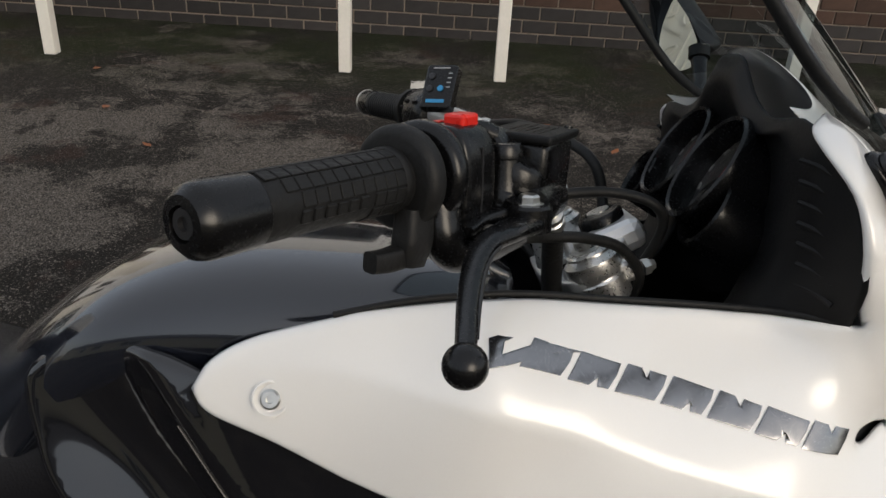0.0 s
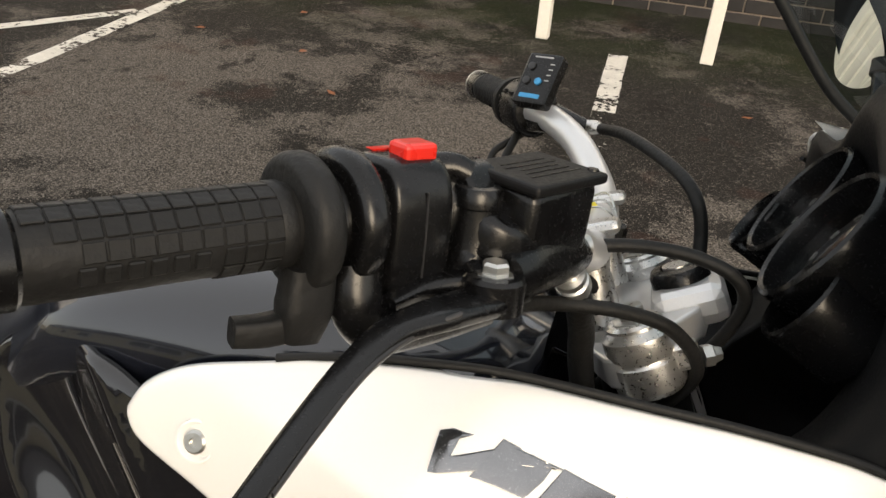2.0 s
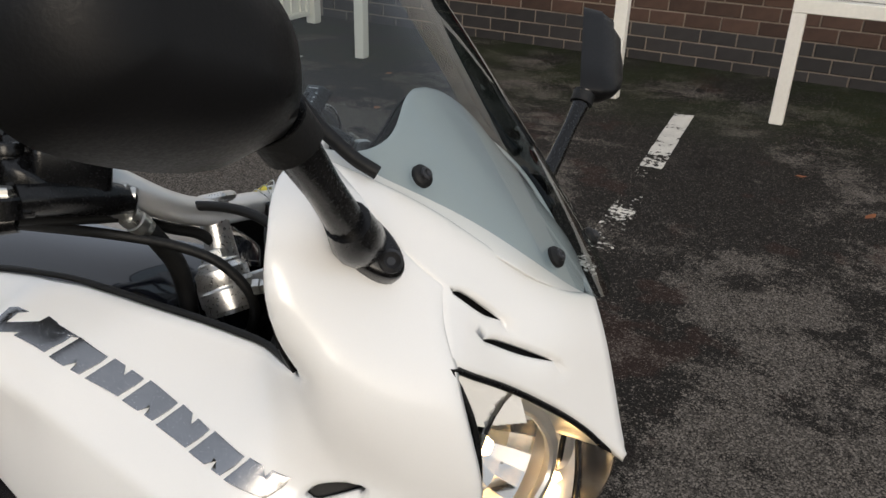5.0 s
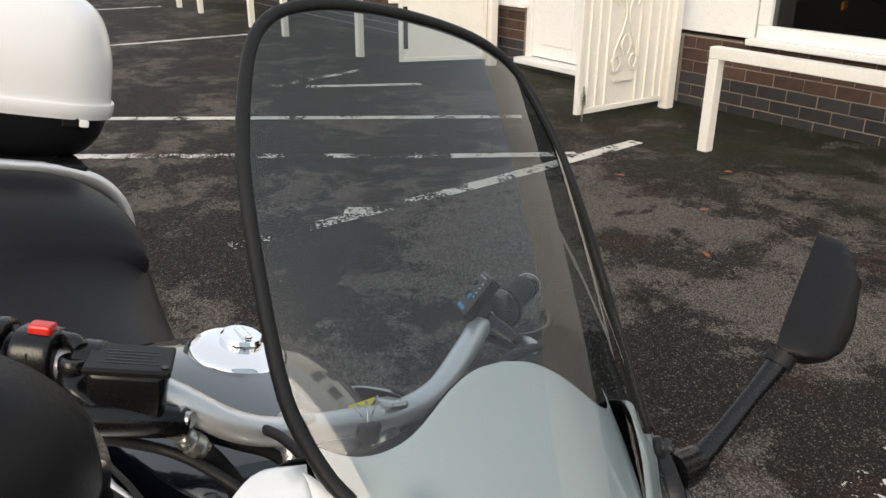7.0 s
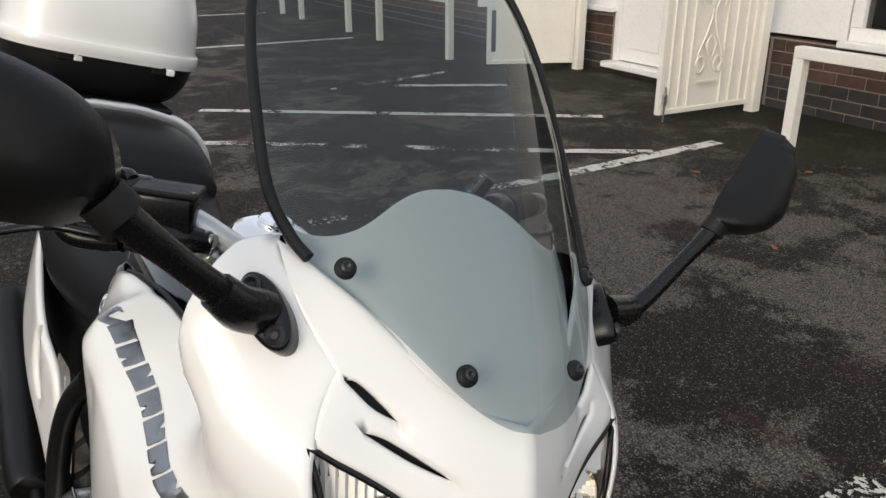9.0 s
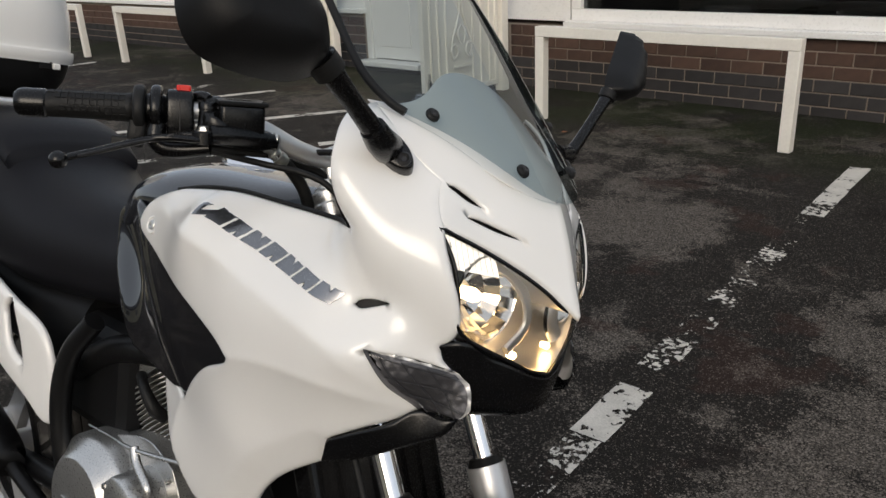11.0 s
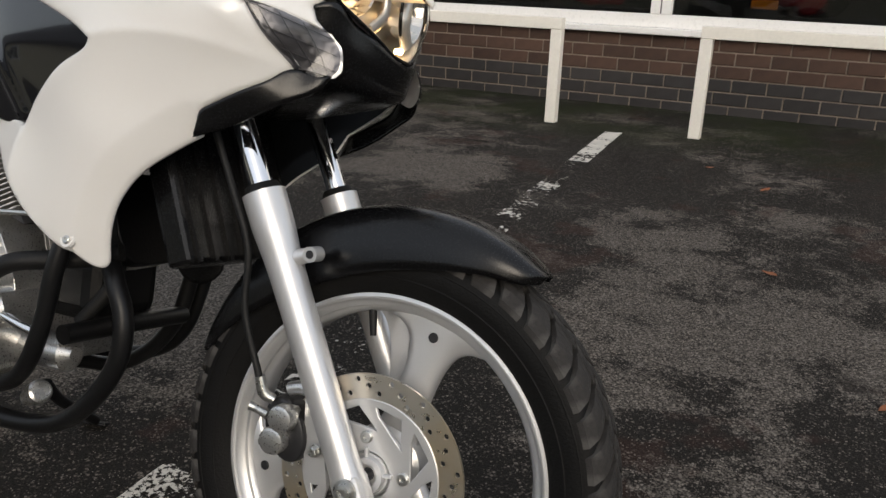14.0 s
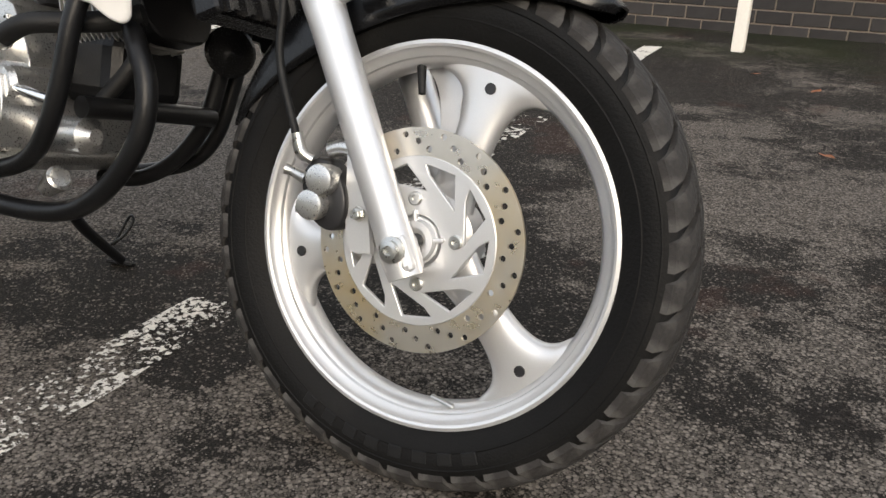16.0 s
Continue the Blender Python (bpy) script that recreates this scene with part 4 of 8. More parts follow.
# fuel tank: rounded sections from front to back
def ring(x, half, top, bottom, yc, n=28, power=2.6):
    out = []
    for k in range(n):
        a = math.pi * 2 * k / n
        c, s = math.cos(a), math.sin(a)
        y = yc + half * math.copysign(abs(c) ** (2 / power), c)
        mid, hh = (top + bottom) / 2, (top - bottom) / 2
        z = mid + hh * math.copysign(abs(s) ** (2 / power), s)
        out.append(Vector((x, y, z)))
    return out


def loft_mesh(name, rings, material, cap=True, steps=4):
    """A smooth skin over closed rings of equal count."""
    n = len(rings[0])
    count = (len(rings) - 1) * steps + 1
    lines = [curve_points([r[j] for r in rings], count) for j in range(n)]
    verts = [lines[j][k] for k in range(count) for j in range(n)]
    faces = [(k * n + j, k * n + (j + 1) % n, (k + 1) * n + (j + 1) % n, (k + 1) * n + j) for k in range(count - 1) for j in range(n)]
    if cap:
        faces += [tuple(reversed(range(n))), tuple(range((count - 1) * n, count * n))]
    me = link_mesh(name, verts, faces, material)
    me.set_sharp_from_angle(angle=radians(55))
    return me


tank = part("fuel_tank", loft_mesh("fuel_tank", [ring(-0.455, 0.09, 0.705, 0.56, YC), ring(-0.50, 0.135, 0.728, 0.57, YC), ring(-0.60, 0.158, 0.738, 0.59, YC), ring(-0.70, 0.162, 0.738, 0.60, YC), ring(-0.78, 0.156, 0.718, 0.60, 0.010), ring(-0.84, 0.134, 0.684, 0.55, 0.006), ring(-0.90, 0.104, 0.632, 0.48, 0.002), ring(-0.96, 0.080, 0.580, 0.44, 0.0)], M_NAVY, steps=5), bike, "gloss blue-black painted fuel tank")
part("tank_core", box_mesh("tank_core", (0.36, 0.20, 0.20), (-0.66, YC, 0.52), M_PLASTIC, edge=0.03), bike)
cap_at = Vector((-0.682, YC + 0.014, 0.731))
cap_way = Vector((0.10, 0, 1)).normalized()
cap = part("filler_cap", lathe_mesh("filler_cap", [(0, 0.058), (0.010, 0.058), (0.015, 0.055), (0.020, 0.046), (0.024, 0.036), (0.0245, 0.026), (0.022, 0.0)], M_CHROME, axis=cap_way, at=cap_at, sides=64), bike, "chrome filler cap surround")
part("cap_lid", lathe_mesh("cap_lid", [(0.022, 0.025), (0.030, 0.025), (0.034, 0.022), (0.034, 0.0)], M_CHROME, axis=cap_way, at=cap_at, sides=40), cap)
part("cap_key_flap", box_mesh("cap_key_flap", (0.032, 0.010, 0.006), cap_at + cap_way * 0.035, M_CHROME, edge=0.002), cap)
part("cap_skirt", lathe_mesh("cap_skirt", [(-0.03, 0.068), (0.004, 0.062), (0.006, 0.058)], M_SATIN, axis=cap_way, at=cap_at, sides=48), cap)

# seat, tail, rack
seat = part("seat", loft_mesh("seat", [ring(-0.835, 0.105, 0.600, 0.46, 0.0, power=2.8), ring(-0.90, 0.112, 0.604, 0.43, -0.002, power=2.4), ring(-0.98, 0.130, 0.622, 0.42, -0.006, power=2.3), ring(-1.10, 0.155, 0.642, 0.41, -0.014, power=2.3), ring(-1.20, 0.165, 0.672, 0.42, -0.020, power=2.8), ring(-1.26, 0.164, 0.730, 0.43, -0.026, power=2.8), ring(-1.34, 0.160, 0.752, 0.45, -0.03, power=2.8), ring(-1.45, 0.150, 0.752, 0.48, -0.035, power=2.8), ring(-1.60, 0.105, 0.745, 0.54, -0.04, power=2.8)], M_SEAT, steps=5), bike, "black vinyl stepped dual seat")
part("seat_insert", loft_mesh("seat_insert", [ring(-1.215, 0.140, 0.700, 0.63, -0.022), ring(-1.262, 0.142, 0.738, 0.65, -0.026), ring(-1.335, 0.136, 0.759, 0.68, -0.03), ring(-1.45, 0.122, 0.759, 0.69, -0.034), ring(-1.57, 0.085, 0.752, 0.70, -0.039)], M_SEAT, steps=4), seat)
tail_y = plate_surface([(-0.95, 0.20, -0.175), (-1.08, 0.40, -0.20), (-0.98, 0.33, -0.18), (-1.25, 0.47, -0.195), (-1.70, 0.58, -0.14), (-1.30, 0.36, -0.21), (-1.05, 0.25, -0.19)])
TAIL_SLOT = outline_of([[(-1.06, 0.30), (-1.07, 0.36), (-1.10, 0.42), (-1.12, 0.40)], [(-1.12, 0.40), (-1.10, 0.33), (-1.06, 0.30)]], 0.012)
both("tail_panel", panel_mesh("tail_panel", outline_of([[(-0.955, 0.215), (-0.965, 0.30), (-1.0, 0.385), (-1.10, 0.425), (-1.25, 0.46), (-1.45, 0.50), (-1.72, 0.60)], [(-1.72, 0.60), (-1.55, 0.47), (-1.30, 0.36), (-1.08, 0.25), (-1.0, 0.205), (-0.955, 0.215)]], 0.015), lambda u, v: (u, tail_y(u, v) - 0.03 * (u + 1.0), v), (0, 1, 0), M_BODY, step=0.02, roll=0.012, holes=[TAIL_SLOT]), "pearl white tail side panel", 0.003)
part("tail_core", loft_mesh("tail_core", [ring(-1.0, 0.10, 0.45, 0.25, -0.01), ring(-1.3, 0.13, 0.46, 0.30, -0.03), ring(-1.7, 0.10, 0.60, 0.46, -0.045)], M_PLASTIC), bike)
rack = part("grab_rail", tube_mesh("grab_rail", [(-1.36, 0.190, 0.52), (-1.44, 0.192, 0.56), (-1.50, 0.186, 0.62), (-1.515, 0.165, 0.690), (-1.52, 0.115, 0.738), (-1.52, 0.04, 0.757), (-1.52, -0.035, 0.760), (-1.52, -0.11, 0.757), (-1.52, -0.185, 0.738), (-1.515, -0.235, 0.690), (-1.50, -0.256, 0.62), (-1.44, -0.262, 0.56), (-1.36, -0.260, 0.52)], 0.0155, M_ALLOY, n=70, flat=0.75), bike, "silver alloy grab rail")
for s in (-0.14, 0.07):
    part("rack_arm", tube_mesh("rack_arm", [(-1.51, s, 0.757), (-1.7, s, 0.742), (-1.85, s, 0.735)], 0.011, M_ALLOY, n=10), rack)
part("rack_plate", box_mesh("rack_plate", (0.30, 0.26, 0.018), (-1.66, -0.04, 0.765), M_PLASTIC, edge=0.006), rack)
part("tail_lamp", box_mesh("tail_lamp", (0.08, 0.16, 0.05), (-1.76, -0.045, 0.61), M_RED, edge=0.015), bike)

# ---- nose, screen, lamps ----
nose_x = plate_surface([(0.168, 0.868, -0.252), (0.165, 0.840, -0.215), (0.158, 0.820, -0.198), (0.148, 0.803, -0.181), (0.123, 0.848, -0.196), (0.049, 0.797, -0.117), (0.0, 0.774, -0.082), (0.138, 0.788, -0.161), (0.162, 0.739, -0.136), (0.105, 0.715, -0.106), (0.060, 0.690, -0.076), (0.020, 0.652, -0.042), (0.0, 0.636, -0.026), (0.0, 0.70, -0.050), (0.06, 0.745, -0.094), (0.098, 0.765, -0.128)])
NOSE_HALF = [[(0.168, 0.868), (0.150, 0.858), (0.112, 0.834), (0.062, 0.794), (0.030, 0.778), (0.0, 0.772)], [(0.168, 0.868), (0.165, 0.840), (0.158, 0.820), (0.148, 0.803), (0.138, 0.788)], [(0.138, 0.788), (0.150, 0.765), (0.162, 0.739)], [(0.162, 0.739), (0.105, 0.715), (0.062, 0.690), (0.036, 0.670), (0.018, 0.652), (0.0, 0.634)]]


def symmetric_outline(top, bottom_segments, gap=0.007):
    """top: a curve from the outer end to the middle; bottom_segments: curves from the same outer end to the middle."""
    def run(seg):
        length = sum(math.dist(a, b) for a, b in zip(seg, seg[1:]))
        return [(p.x, p.y) for p in curve_points([(*p, 0) for p in seg], max(3, int(length / gap) + 1))]
    up = run(top)
    low = []
    for seg in bottom_segments:
        low += run(seg)[:-1]
    low.append(bottom_segments[-1][-1])
    half = list(reversed(up[1:])) + low  # from the middle out along the top, then back along the bottom
    other = [(-u, v) for u, v in reversed(half[1:-1])]
    return half + other


def slot_loop(a, b, w):
    (u0, v0), (u1, v1) = a, b
    mu, mv = (u0 + u1) / 2, (v0 + v1) / 2
    return outline_of([[(u0, v0), (mu * 0.6 + u0 * 0.4, mv * 0.6 + v0 * 0.4 + w * 0.6), (u1, v1)], [(u1, v1), (mu, mv - w * 0.5), (u0, v0)]], 0.006)


slots = [slot_loop((0.130, 0.783), (0.093, 0.760), 0.008), slot_loop((0.119, 0.750), (0.056, 0.726), 0.005)]
slots += [[(-u, v) for u, v in reversed(s)] for s in slots]
nose_loop = symmetric_outline(NOSE_HALF[0], NOSE_HALF[1:])
nose = thicken(part("nose_panel", panel_mesh("nose_panel", nose_loop, lambda u, v: (nose_x(abs(u), v), YC - u, v), (-1, 0, -0.3), M_BODY, step=0.008, roll=0.005, holes=slots), bike, "pearl white nose panel with two slots"), 0.003)
for u in (0.095, -0.095):
    part("slot_lining", panel_mesh("slot_lining", outline_of([[(u - 0.055, 0.715), (u + 0.055, 0.715)], [(u + 0.055, 0.715), (u + 0.055, 0.80)], [(u + 0.055, 0.80), (u - 0.055, 0.80)], [(u - 0.055, 0.80), (u - 0.055, 0.715)]], 0.02), lambda a, b: (nose_x(abs(a), b) - 0.014, YC - a, b), (-1, 0, 0), M_PLASTIC, step=0.02, roll=0), nose)

# headlamp: one wide lens under the beak, two bowls behind
lens_x = plate_surface([(0.162, 0.739, -0.136), (0.150, 0.700, -0.117), (0.146, 0.660, -0.107), (0.146, 0.629, -0.106), (0.105, 0.715, -0.108), (0.060, 0.690, -0.080), (0.018, 0.652, -0.045), (0.0, 0.634, -0.034), (0.128, 0.612, -0.100), (0.065, 0.580, -0.074), (0.0, 0.556, -0.058), (0.09, 0.65, -0.076), (0.045, 0.62, -0.052)])
lens_loop = symmetric_outline([(0.160, 0.737), (0.105, 0.712), (0.062, 0.687), (0.036, 0.667), (0.018, 0.650), (0.0, 0.640)], [[(0.160, 0.737), (0.150, 0.700), (0.146, 0.660), (0.146, 0.629)], [(0.146, 0.629), (0.128, 0.610), (0.095, 0.592), (0.065, 0.578), (0.03, 0.562), (0.0, 0.556)]])
headlamp = part("headlamp", panel_mesh("headlamp", lens_loop, lambda u, v: (lens_x(abs(u), v) - 0.001, YC - u, v), (-1, 0, 0), M_LENS, step=0.009, roll=0.003), bike, "lit twin headlamp with a clear lens")
headlamp.visible_shadow = False
part("lamp_housing", panel_mesh("lamp_housing", lens_loop, lambda u, v: (lens_x(abs(u), v) * 0.35 - 0.125, YC - u * 0.97, 0.65 + (v - 0.65) * 0.97), (-1, 0, 0), M_LAMP_SHELL, step=0.02, roll=0), headlamp, "bright reflector back")
edge_pts = [Vector((lens_x(abs(u), v) - 0.006, YC - u, v)) for u, v in lens_loop]
back_pts = [Vector((lens_x(abs(u), v) * 0.35 - 0.125, YC - u * 0.97, 0.65 + (v - 0.65) * 0.97)) for u, v in lens_loop]
n = len(edge_pts)
part("lamp_wall", link_mesh("lamp_wall", edge_pts + back_pts, [(i, (i + 1) % n, n + (i + 1) % n, n + i) for i in range(n)], M_LAMP_SHELL), headlamp)
part("lamp_rim", tube_mesh("lamp_rim", [edge_pts[i % n] + Vector((0.004, 0, 0)) for i in range(0, n + 1, 2)], 0.0028, M_SATIN, n=n, sides=8, cap=False), headlamp, "black lamp rim")
for s in (-1, 1):
    c = Vector((-0.155, YC + s * 0.086, 0.652))
    bowl = part("reflector", lathe_mesh("reflector", [(0.000, 0.012), (0.004, 0.018), (0.014, 0.032), (0.030, 0.045), (0.048, 0.0525), (0.050, 0.054), (0.046, 0.054), (0.026, 0.048), (0.008, 0.034), (-0.004, 0.014)], M_REFLECT, axis=(1, s * 0.12, 0.02), at=c, sides=22, closed=True), headlamp, "faceted chrome reflector bowl")
    bowl.data.polygons.foreach_set("use_smooth", [False] * len(bowl.data.polygons))
    part("bulb", lathe_mesh("bulb", [(0.0, 0.004), (0.004, 0.008), (0.022, 0.009), (0.030, 0.006), (0.032, 0.0)], M_BULB, axis=(1, s * 0.12, 0.02), at=c + Vector((0.004, 0, 0)), sides=16), bowl, "glowing bulb")
    band = [(-0.122, YC + s * 0.098, 0.700), (-0.104, YC + s * 0.058, 0.684), (-0.088, YC + s * 0.034, 0.651), (-0.086, YC + s * 0.031, 0.615), (-0.092, YC + s * 0.058, 0.587)]
    part("divider", tube_mesh("divider", band, 0.0055, M_LAMP_SHELL, n=26, sides=10, flat=2.0), headlamp, "bright curved lamp divider")
    part("divider_edge", tube_mesh("divider_edge", [(x - 0.002, y - s * 0.009, z - 0.002) for x, y, z in band], 0.0028, M_SATIN, n=26, sides=8), headlamp)
    strip = []
    for k in range(20):
        u = 0.156 - 0.0036 * k
        top = 0.733 - 0.42 * (0.156 - u)
        for z in (top, top - 0.040 + 0.0009 * k):
            strip.append((lens_x(u, z) - 0.012 + 0.0035 * (k % 2), YC + s * u, z))
    part("fluted_strip", link_mesh("fluted_strip", strip, [(2 * k, 2 * k + 1, 2 * k + 3, 2 * k + 2) for k in range(19)], M_ALLOY, smooth=False), headlamp, "ribbed silver strip")
    part("pilot_bulb", lathe_mesh("pilot_bulb", [(0, 0.004), (0.01, 0.005), (0.014, 0.0)], M_PILOT, axis=(1, 0, 0), at=(-0.10, YC + s * 0.040, 0.578), sides=12), headlamp, "small lit pilot bulb")

# chin below the lamp
def chin_rows():
    top = [(-0.128, 0.146, 0.600), (-0.104, 0.130, 0.607), (-0.094, 0.095, 0.588), (-0.078, 0.065, 0.574), (-0.066, 0.03, 0.558), (-0.062, 0.0, 0.552)]
    mid = [(-0.140, 0.140, 0.570), (-0.118, 0.128, 0.560), (-0.098, 0.095, 0.545), (-0.084, 0.062, 0.532), (-0.074, 0.03, 0.524), (-0.070, 0.0, 0.522)]
    low = [(-0.165, 0.130, 0.530), (-0.150, 0.118, 0.512), (-0.128, 0.09, 0.505), (-0.112, 0.06, 0.500), (-0.100, 0.03, 0.497), (-0.096, 0.0, 0.496)]
    back = [(-0.30, 0.130, 0.475), (-0.30, 0.115, 0.468), (-0.30, 0.09, 0.462), (-0.30, 0.06, 0.460), (-0.30, 0.03, 0.458), (-0.30, 0.0, 0.458)]
    return [[(x, YC - d, z) for x, d, z in row] + [(x, YC + d, z) for x, d, z in reversed(row[:-1])] for row in (top, mid, low, back)]


def grid_mesh(name, rows, material, nu=40, nv=16):
    """A smooth sheet through rows of points of equal count."""
    wide = [curve_points(r, nu) for r in rows]
    cols = [curve_points([r[k] for r in wide], nv) for k in range(nu)]
    verts = [cols[k][j] for j in range(nv) for k in range(nu)]
    faces = [(j * nu + k, j * nu + k + 1, (j + 1) * nu + k + 1, (j + 1) * nu + k) for j in range(nv - 1) for k in range(nu - 1)]
    return link_mesh(name, verts, faces, material)


thicken(part("chin", grid_mesh("chin", chin_rows(), M_SATIN, 44, 20), bike, "satin black chin under the headlamp"), 0.003)

# indicators let into the fairing
ind_y = plate_surface([(-0.181, 0.588, -0.206), (-0.109, 0.566, -0.130), (-0.090, 0.525, -0.120), (-0.138, 0.519, -0.146), (-0.205, 0.470, -0.180), (-0.250, 0.446, -0.186), (-0.256, 0.410, -0.182), (-0.16, 0.49, -0.165), (-0.20, 0.43, -0.168), (-0.15, 0.55, -0.180), (-0.11, 0.50, -0.135)])
IND_UP = outline_of([[(-0.183, 0.590), (-0.145, 0.582), (-0.106, 0.567)], [(-0.106, 0.567), (-0.093, 0.548), (-0.090, 0.525), (-0.096, 0.514)], [(-0.096, 0.514), (-0.112, 0.506), (-0.139, 0.517)], [(-0.139, 0.517), (-0.163, 0.556), (-0.183, 0.590)]], 0.006)
IND_LOW = outline_of([[(-0.096, 0.514), (-0.139, 0.517), (-0.165, 0.496), (-0.205, 0.474), (-0.248, 0.450)], [(-0.248, 0.450), (-0.257, 0.414)], [(-0.257, 0.414), (-0.205, 0.435), (-0.145, 0.470), (-0.108, 0.492), (-0.096, 0.514)]], 0.006)
for up, low in ((panel_mesh("indicator", IND_UP, lambda u, v: (u, ind_y(u, v) - 0.001, v), (0, 1, 0), M_SMOKE, step=0.008, roll=0.004), panel_mesh("indicator_tail", IND_LOW, lambda u, v: (u, ind_y(u, v) - 0.001, v), (0, 1, 0), M_SATIN, step=0.009, roll=0.006)),):
    lamps = both("indicator", up, "smoked indicator lens with a ribbed silver reflector")
    tails = both("indicator_tail", low, "gloss black strip below the indicator", 0.003)
    refl = panel_mesh("indicator_reflector", IND_UP, lambda u, v: (u, ind_y(u, v) + 0.010 + 0.003 * (int((u * 2 - v) * 90) % 2), v), (0, 1, 0), M_ALLOY, step=0.005, roll=0)
    for lamp, me in zip(lamps, (refl, other_side(refl))):
        part("indicator_reflector", me, lamp)
        lamp.visible_shadow = False
        side = -1 if me is refl else 1
        for a0, b0 in (((-0.178, 0.586), (-0.100, 0.560)), ((-0.160, 0.560), (-0.094, 0.540)), ((-0.146, 0.538), (-0.092, 0.520)), ((-0.168, 0.584), (-0.128, 0.514)), ((-0.148, 0.580), (-0.113, 0.510)), ((-0.128, 0.574), (-0.100, 0.514))):
            line = [(a0[0] + (b0[0] - a0[0]) * f, a0[1] + (b0[1] - a0[1]) * f) for f in (0, 0.33, 0.67, 1)]
            part("lens_rib", tube_mesh("lens_rib", [(u, (ind_y(u, v) + 0.003) if side < 0 else 2 * YC - ind_y(u, v) - 0.003, v) for u, v in line], 0.0007, M_GREY_PRINT, n=10, sides=6), lamp)

# smoked screen with black edge trim
def screen_x(d, z):
    """The screen: nearly flat in the middle, drawn back towards its sides."""
    h = z - 0.96
    middle = -0.2455 - 0.992 * h - 0.62 * h * h - 0.9 * h**3
    sag = 0.083 - 0.205 * h + 0.12 * h * h
    return middle - sag * (abs(d) / 0.176) ** 2.5


@functools.lru_cache(None)
def along_curve(points, f):
    """The point at the fraction f of a smooth curve through 2D points."""
    pts = curve_points([(*p, 0) for p in points], 600)
    k = max(0.0, min(1.0, f)) * 599
    i = min(598, int(k))
    p = pts[i].lerp(pts[i + 1], k - i)
    return p.x, p.y


def screen_sheet(lift):
    """A regular net over the screen: low edge, sides and rounded top."""
    low = ((0.0, 0.772), (0.030, 0.777), (0.062, 0.793), (0.110, 0.832), (0.150, 0.858))
    side = ((0.150, 0.858), (0.160, 0.872), (0.171, 0.902), (0.174, 0.96), (0.172, 1.02), (0.164, 1.062))
    top = ((0.0, 1.150), (0.060, 1.147), (0.100, 1.139), (0.130, 1.125), (0.150, 1.101), (0.164, 1.062))
    nu, nv = 33, 60
    net = []
    for j in range(nv):
        t = j / (nv - 1)
        sx, sz = along_curve(side, t)
        row = []
        for i in range(nu):
            f = i / (nu - 1)
            (lx, lz), (tx, tz) = along_curve(low, f), along_curve(top, f)
            x = (1 - t) * lx + t * tx + f * (sx - (1 - t) * 0.150 - t * 0.164)
            z = (1 - t) * lz + t * tz + f * (sz - (1 - t) * 0.858 - t * 1.062)
            row.append((x, z))
        net.append([(-x, z) for x, z in reversed(row[1:])] + row)
    wide = 2 * nu - 1
    verts = [(screen_x(x, z) + lift, YC - x, z) for row in net for x, z in row]
    faces = [(j * wide + k, (j + 1) * wide + k, (j + 1) * wide + k + 1, j * wide + k + 1) for j in range(nv - 1) for k in range(wide - 1)]
    return link_mesh("windscreen", verts, faces, M_SCREEN)


screen = part("windscreen", screen_sheet(0.006), bike, "tall smoked acrylic windscreen")
screen.visible_shadow = False
trim_half = [(0.150, 0.860), (0.160, 0.872), (0.171, 0.902), (0.174, 0.96), (0.172, 1.02), (0.164, 1.062), (0.150, 1.101), (0.130, 1.125), (0.100, 1.139), (0.060, 1.147), (0.0, 1.150)]
trim_pts = [(screen_x(u, v) + 0.005, YC - u, v) for u, v in trim_half] + [(screen_x(u, v) + 0.005, YC + u, v) for u, v in reversed(trim_half[:-1])]
part("screen_trim", tube_mesh("screen_trim", trim_pts, 0.0052, M_RUBBER, n=90, sides=10), screen, "black rubber edge trim")
for d, z in ((0.129, 0.860), (0.056, 0.807), (-0.056, 0.807), (-0.129, 0.860)):
    at = (screen_x(abs(d), z) + 0.007, YC - d, z)
    ob = part("screen_bolt", lathe_mesh("screen_bolt", [(0, 0.0090), (0.003, 0.0088), (0.005, 0.0068), (0.0055, 0.005)], M_RUBBER, axis=(0.8, -d * 2, 0.6), at=at, sides=24), screen, "black washer")
    part("screw_head", lathe_mesh("screw_head", [(0.004, 0.0052), (0.0072, 0.0048), (0.0082, 0.003), (0.0066, 0.0)], M_DARK, axis=(0.8, -d * 2, 0.6), at=at, sides=16), ob)

# white inner cowl behind the screen, black on the rider's side
COWL = symmetric_outline([(0.155, 0.870), (0.130, 0.869), (0.100, 0.880), (0.060, 0.904), (0.030, 0.915), (0.0, 0.918)], [[(0.155, 0.870), (0.150, 0.85)], [(0.150, 0.85), (0.110, 0.825), (0.062, 0.788), (0.0, 0.765)]])
def cowl_x(u, v):
    return screen_x(abs(u), v) - 0.018 - 0.30 * max(0, v - 0.80)


part("inner_cowl", panel_mesh("inner_cowl", COWL, lambda u, v: (cowl_x(u, v), YC - u, v), (-1, 0, 0), M_BODY, step=0.009, roll=0.002), bike, "white inner cowl behind the screen")
part("cowl_back", panel_mesh("cowl_back", [(u * 0.985, v - 0.004) for u, v in COWL], lambda u, v: (cowl_x(u, v) - 0.004, YC - u, v), (1, 0, 0), M_BODY, step=0.012, roll=0.0), bike)


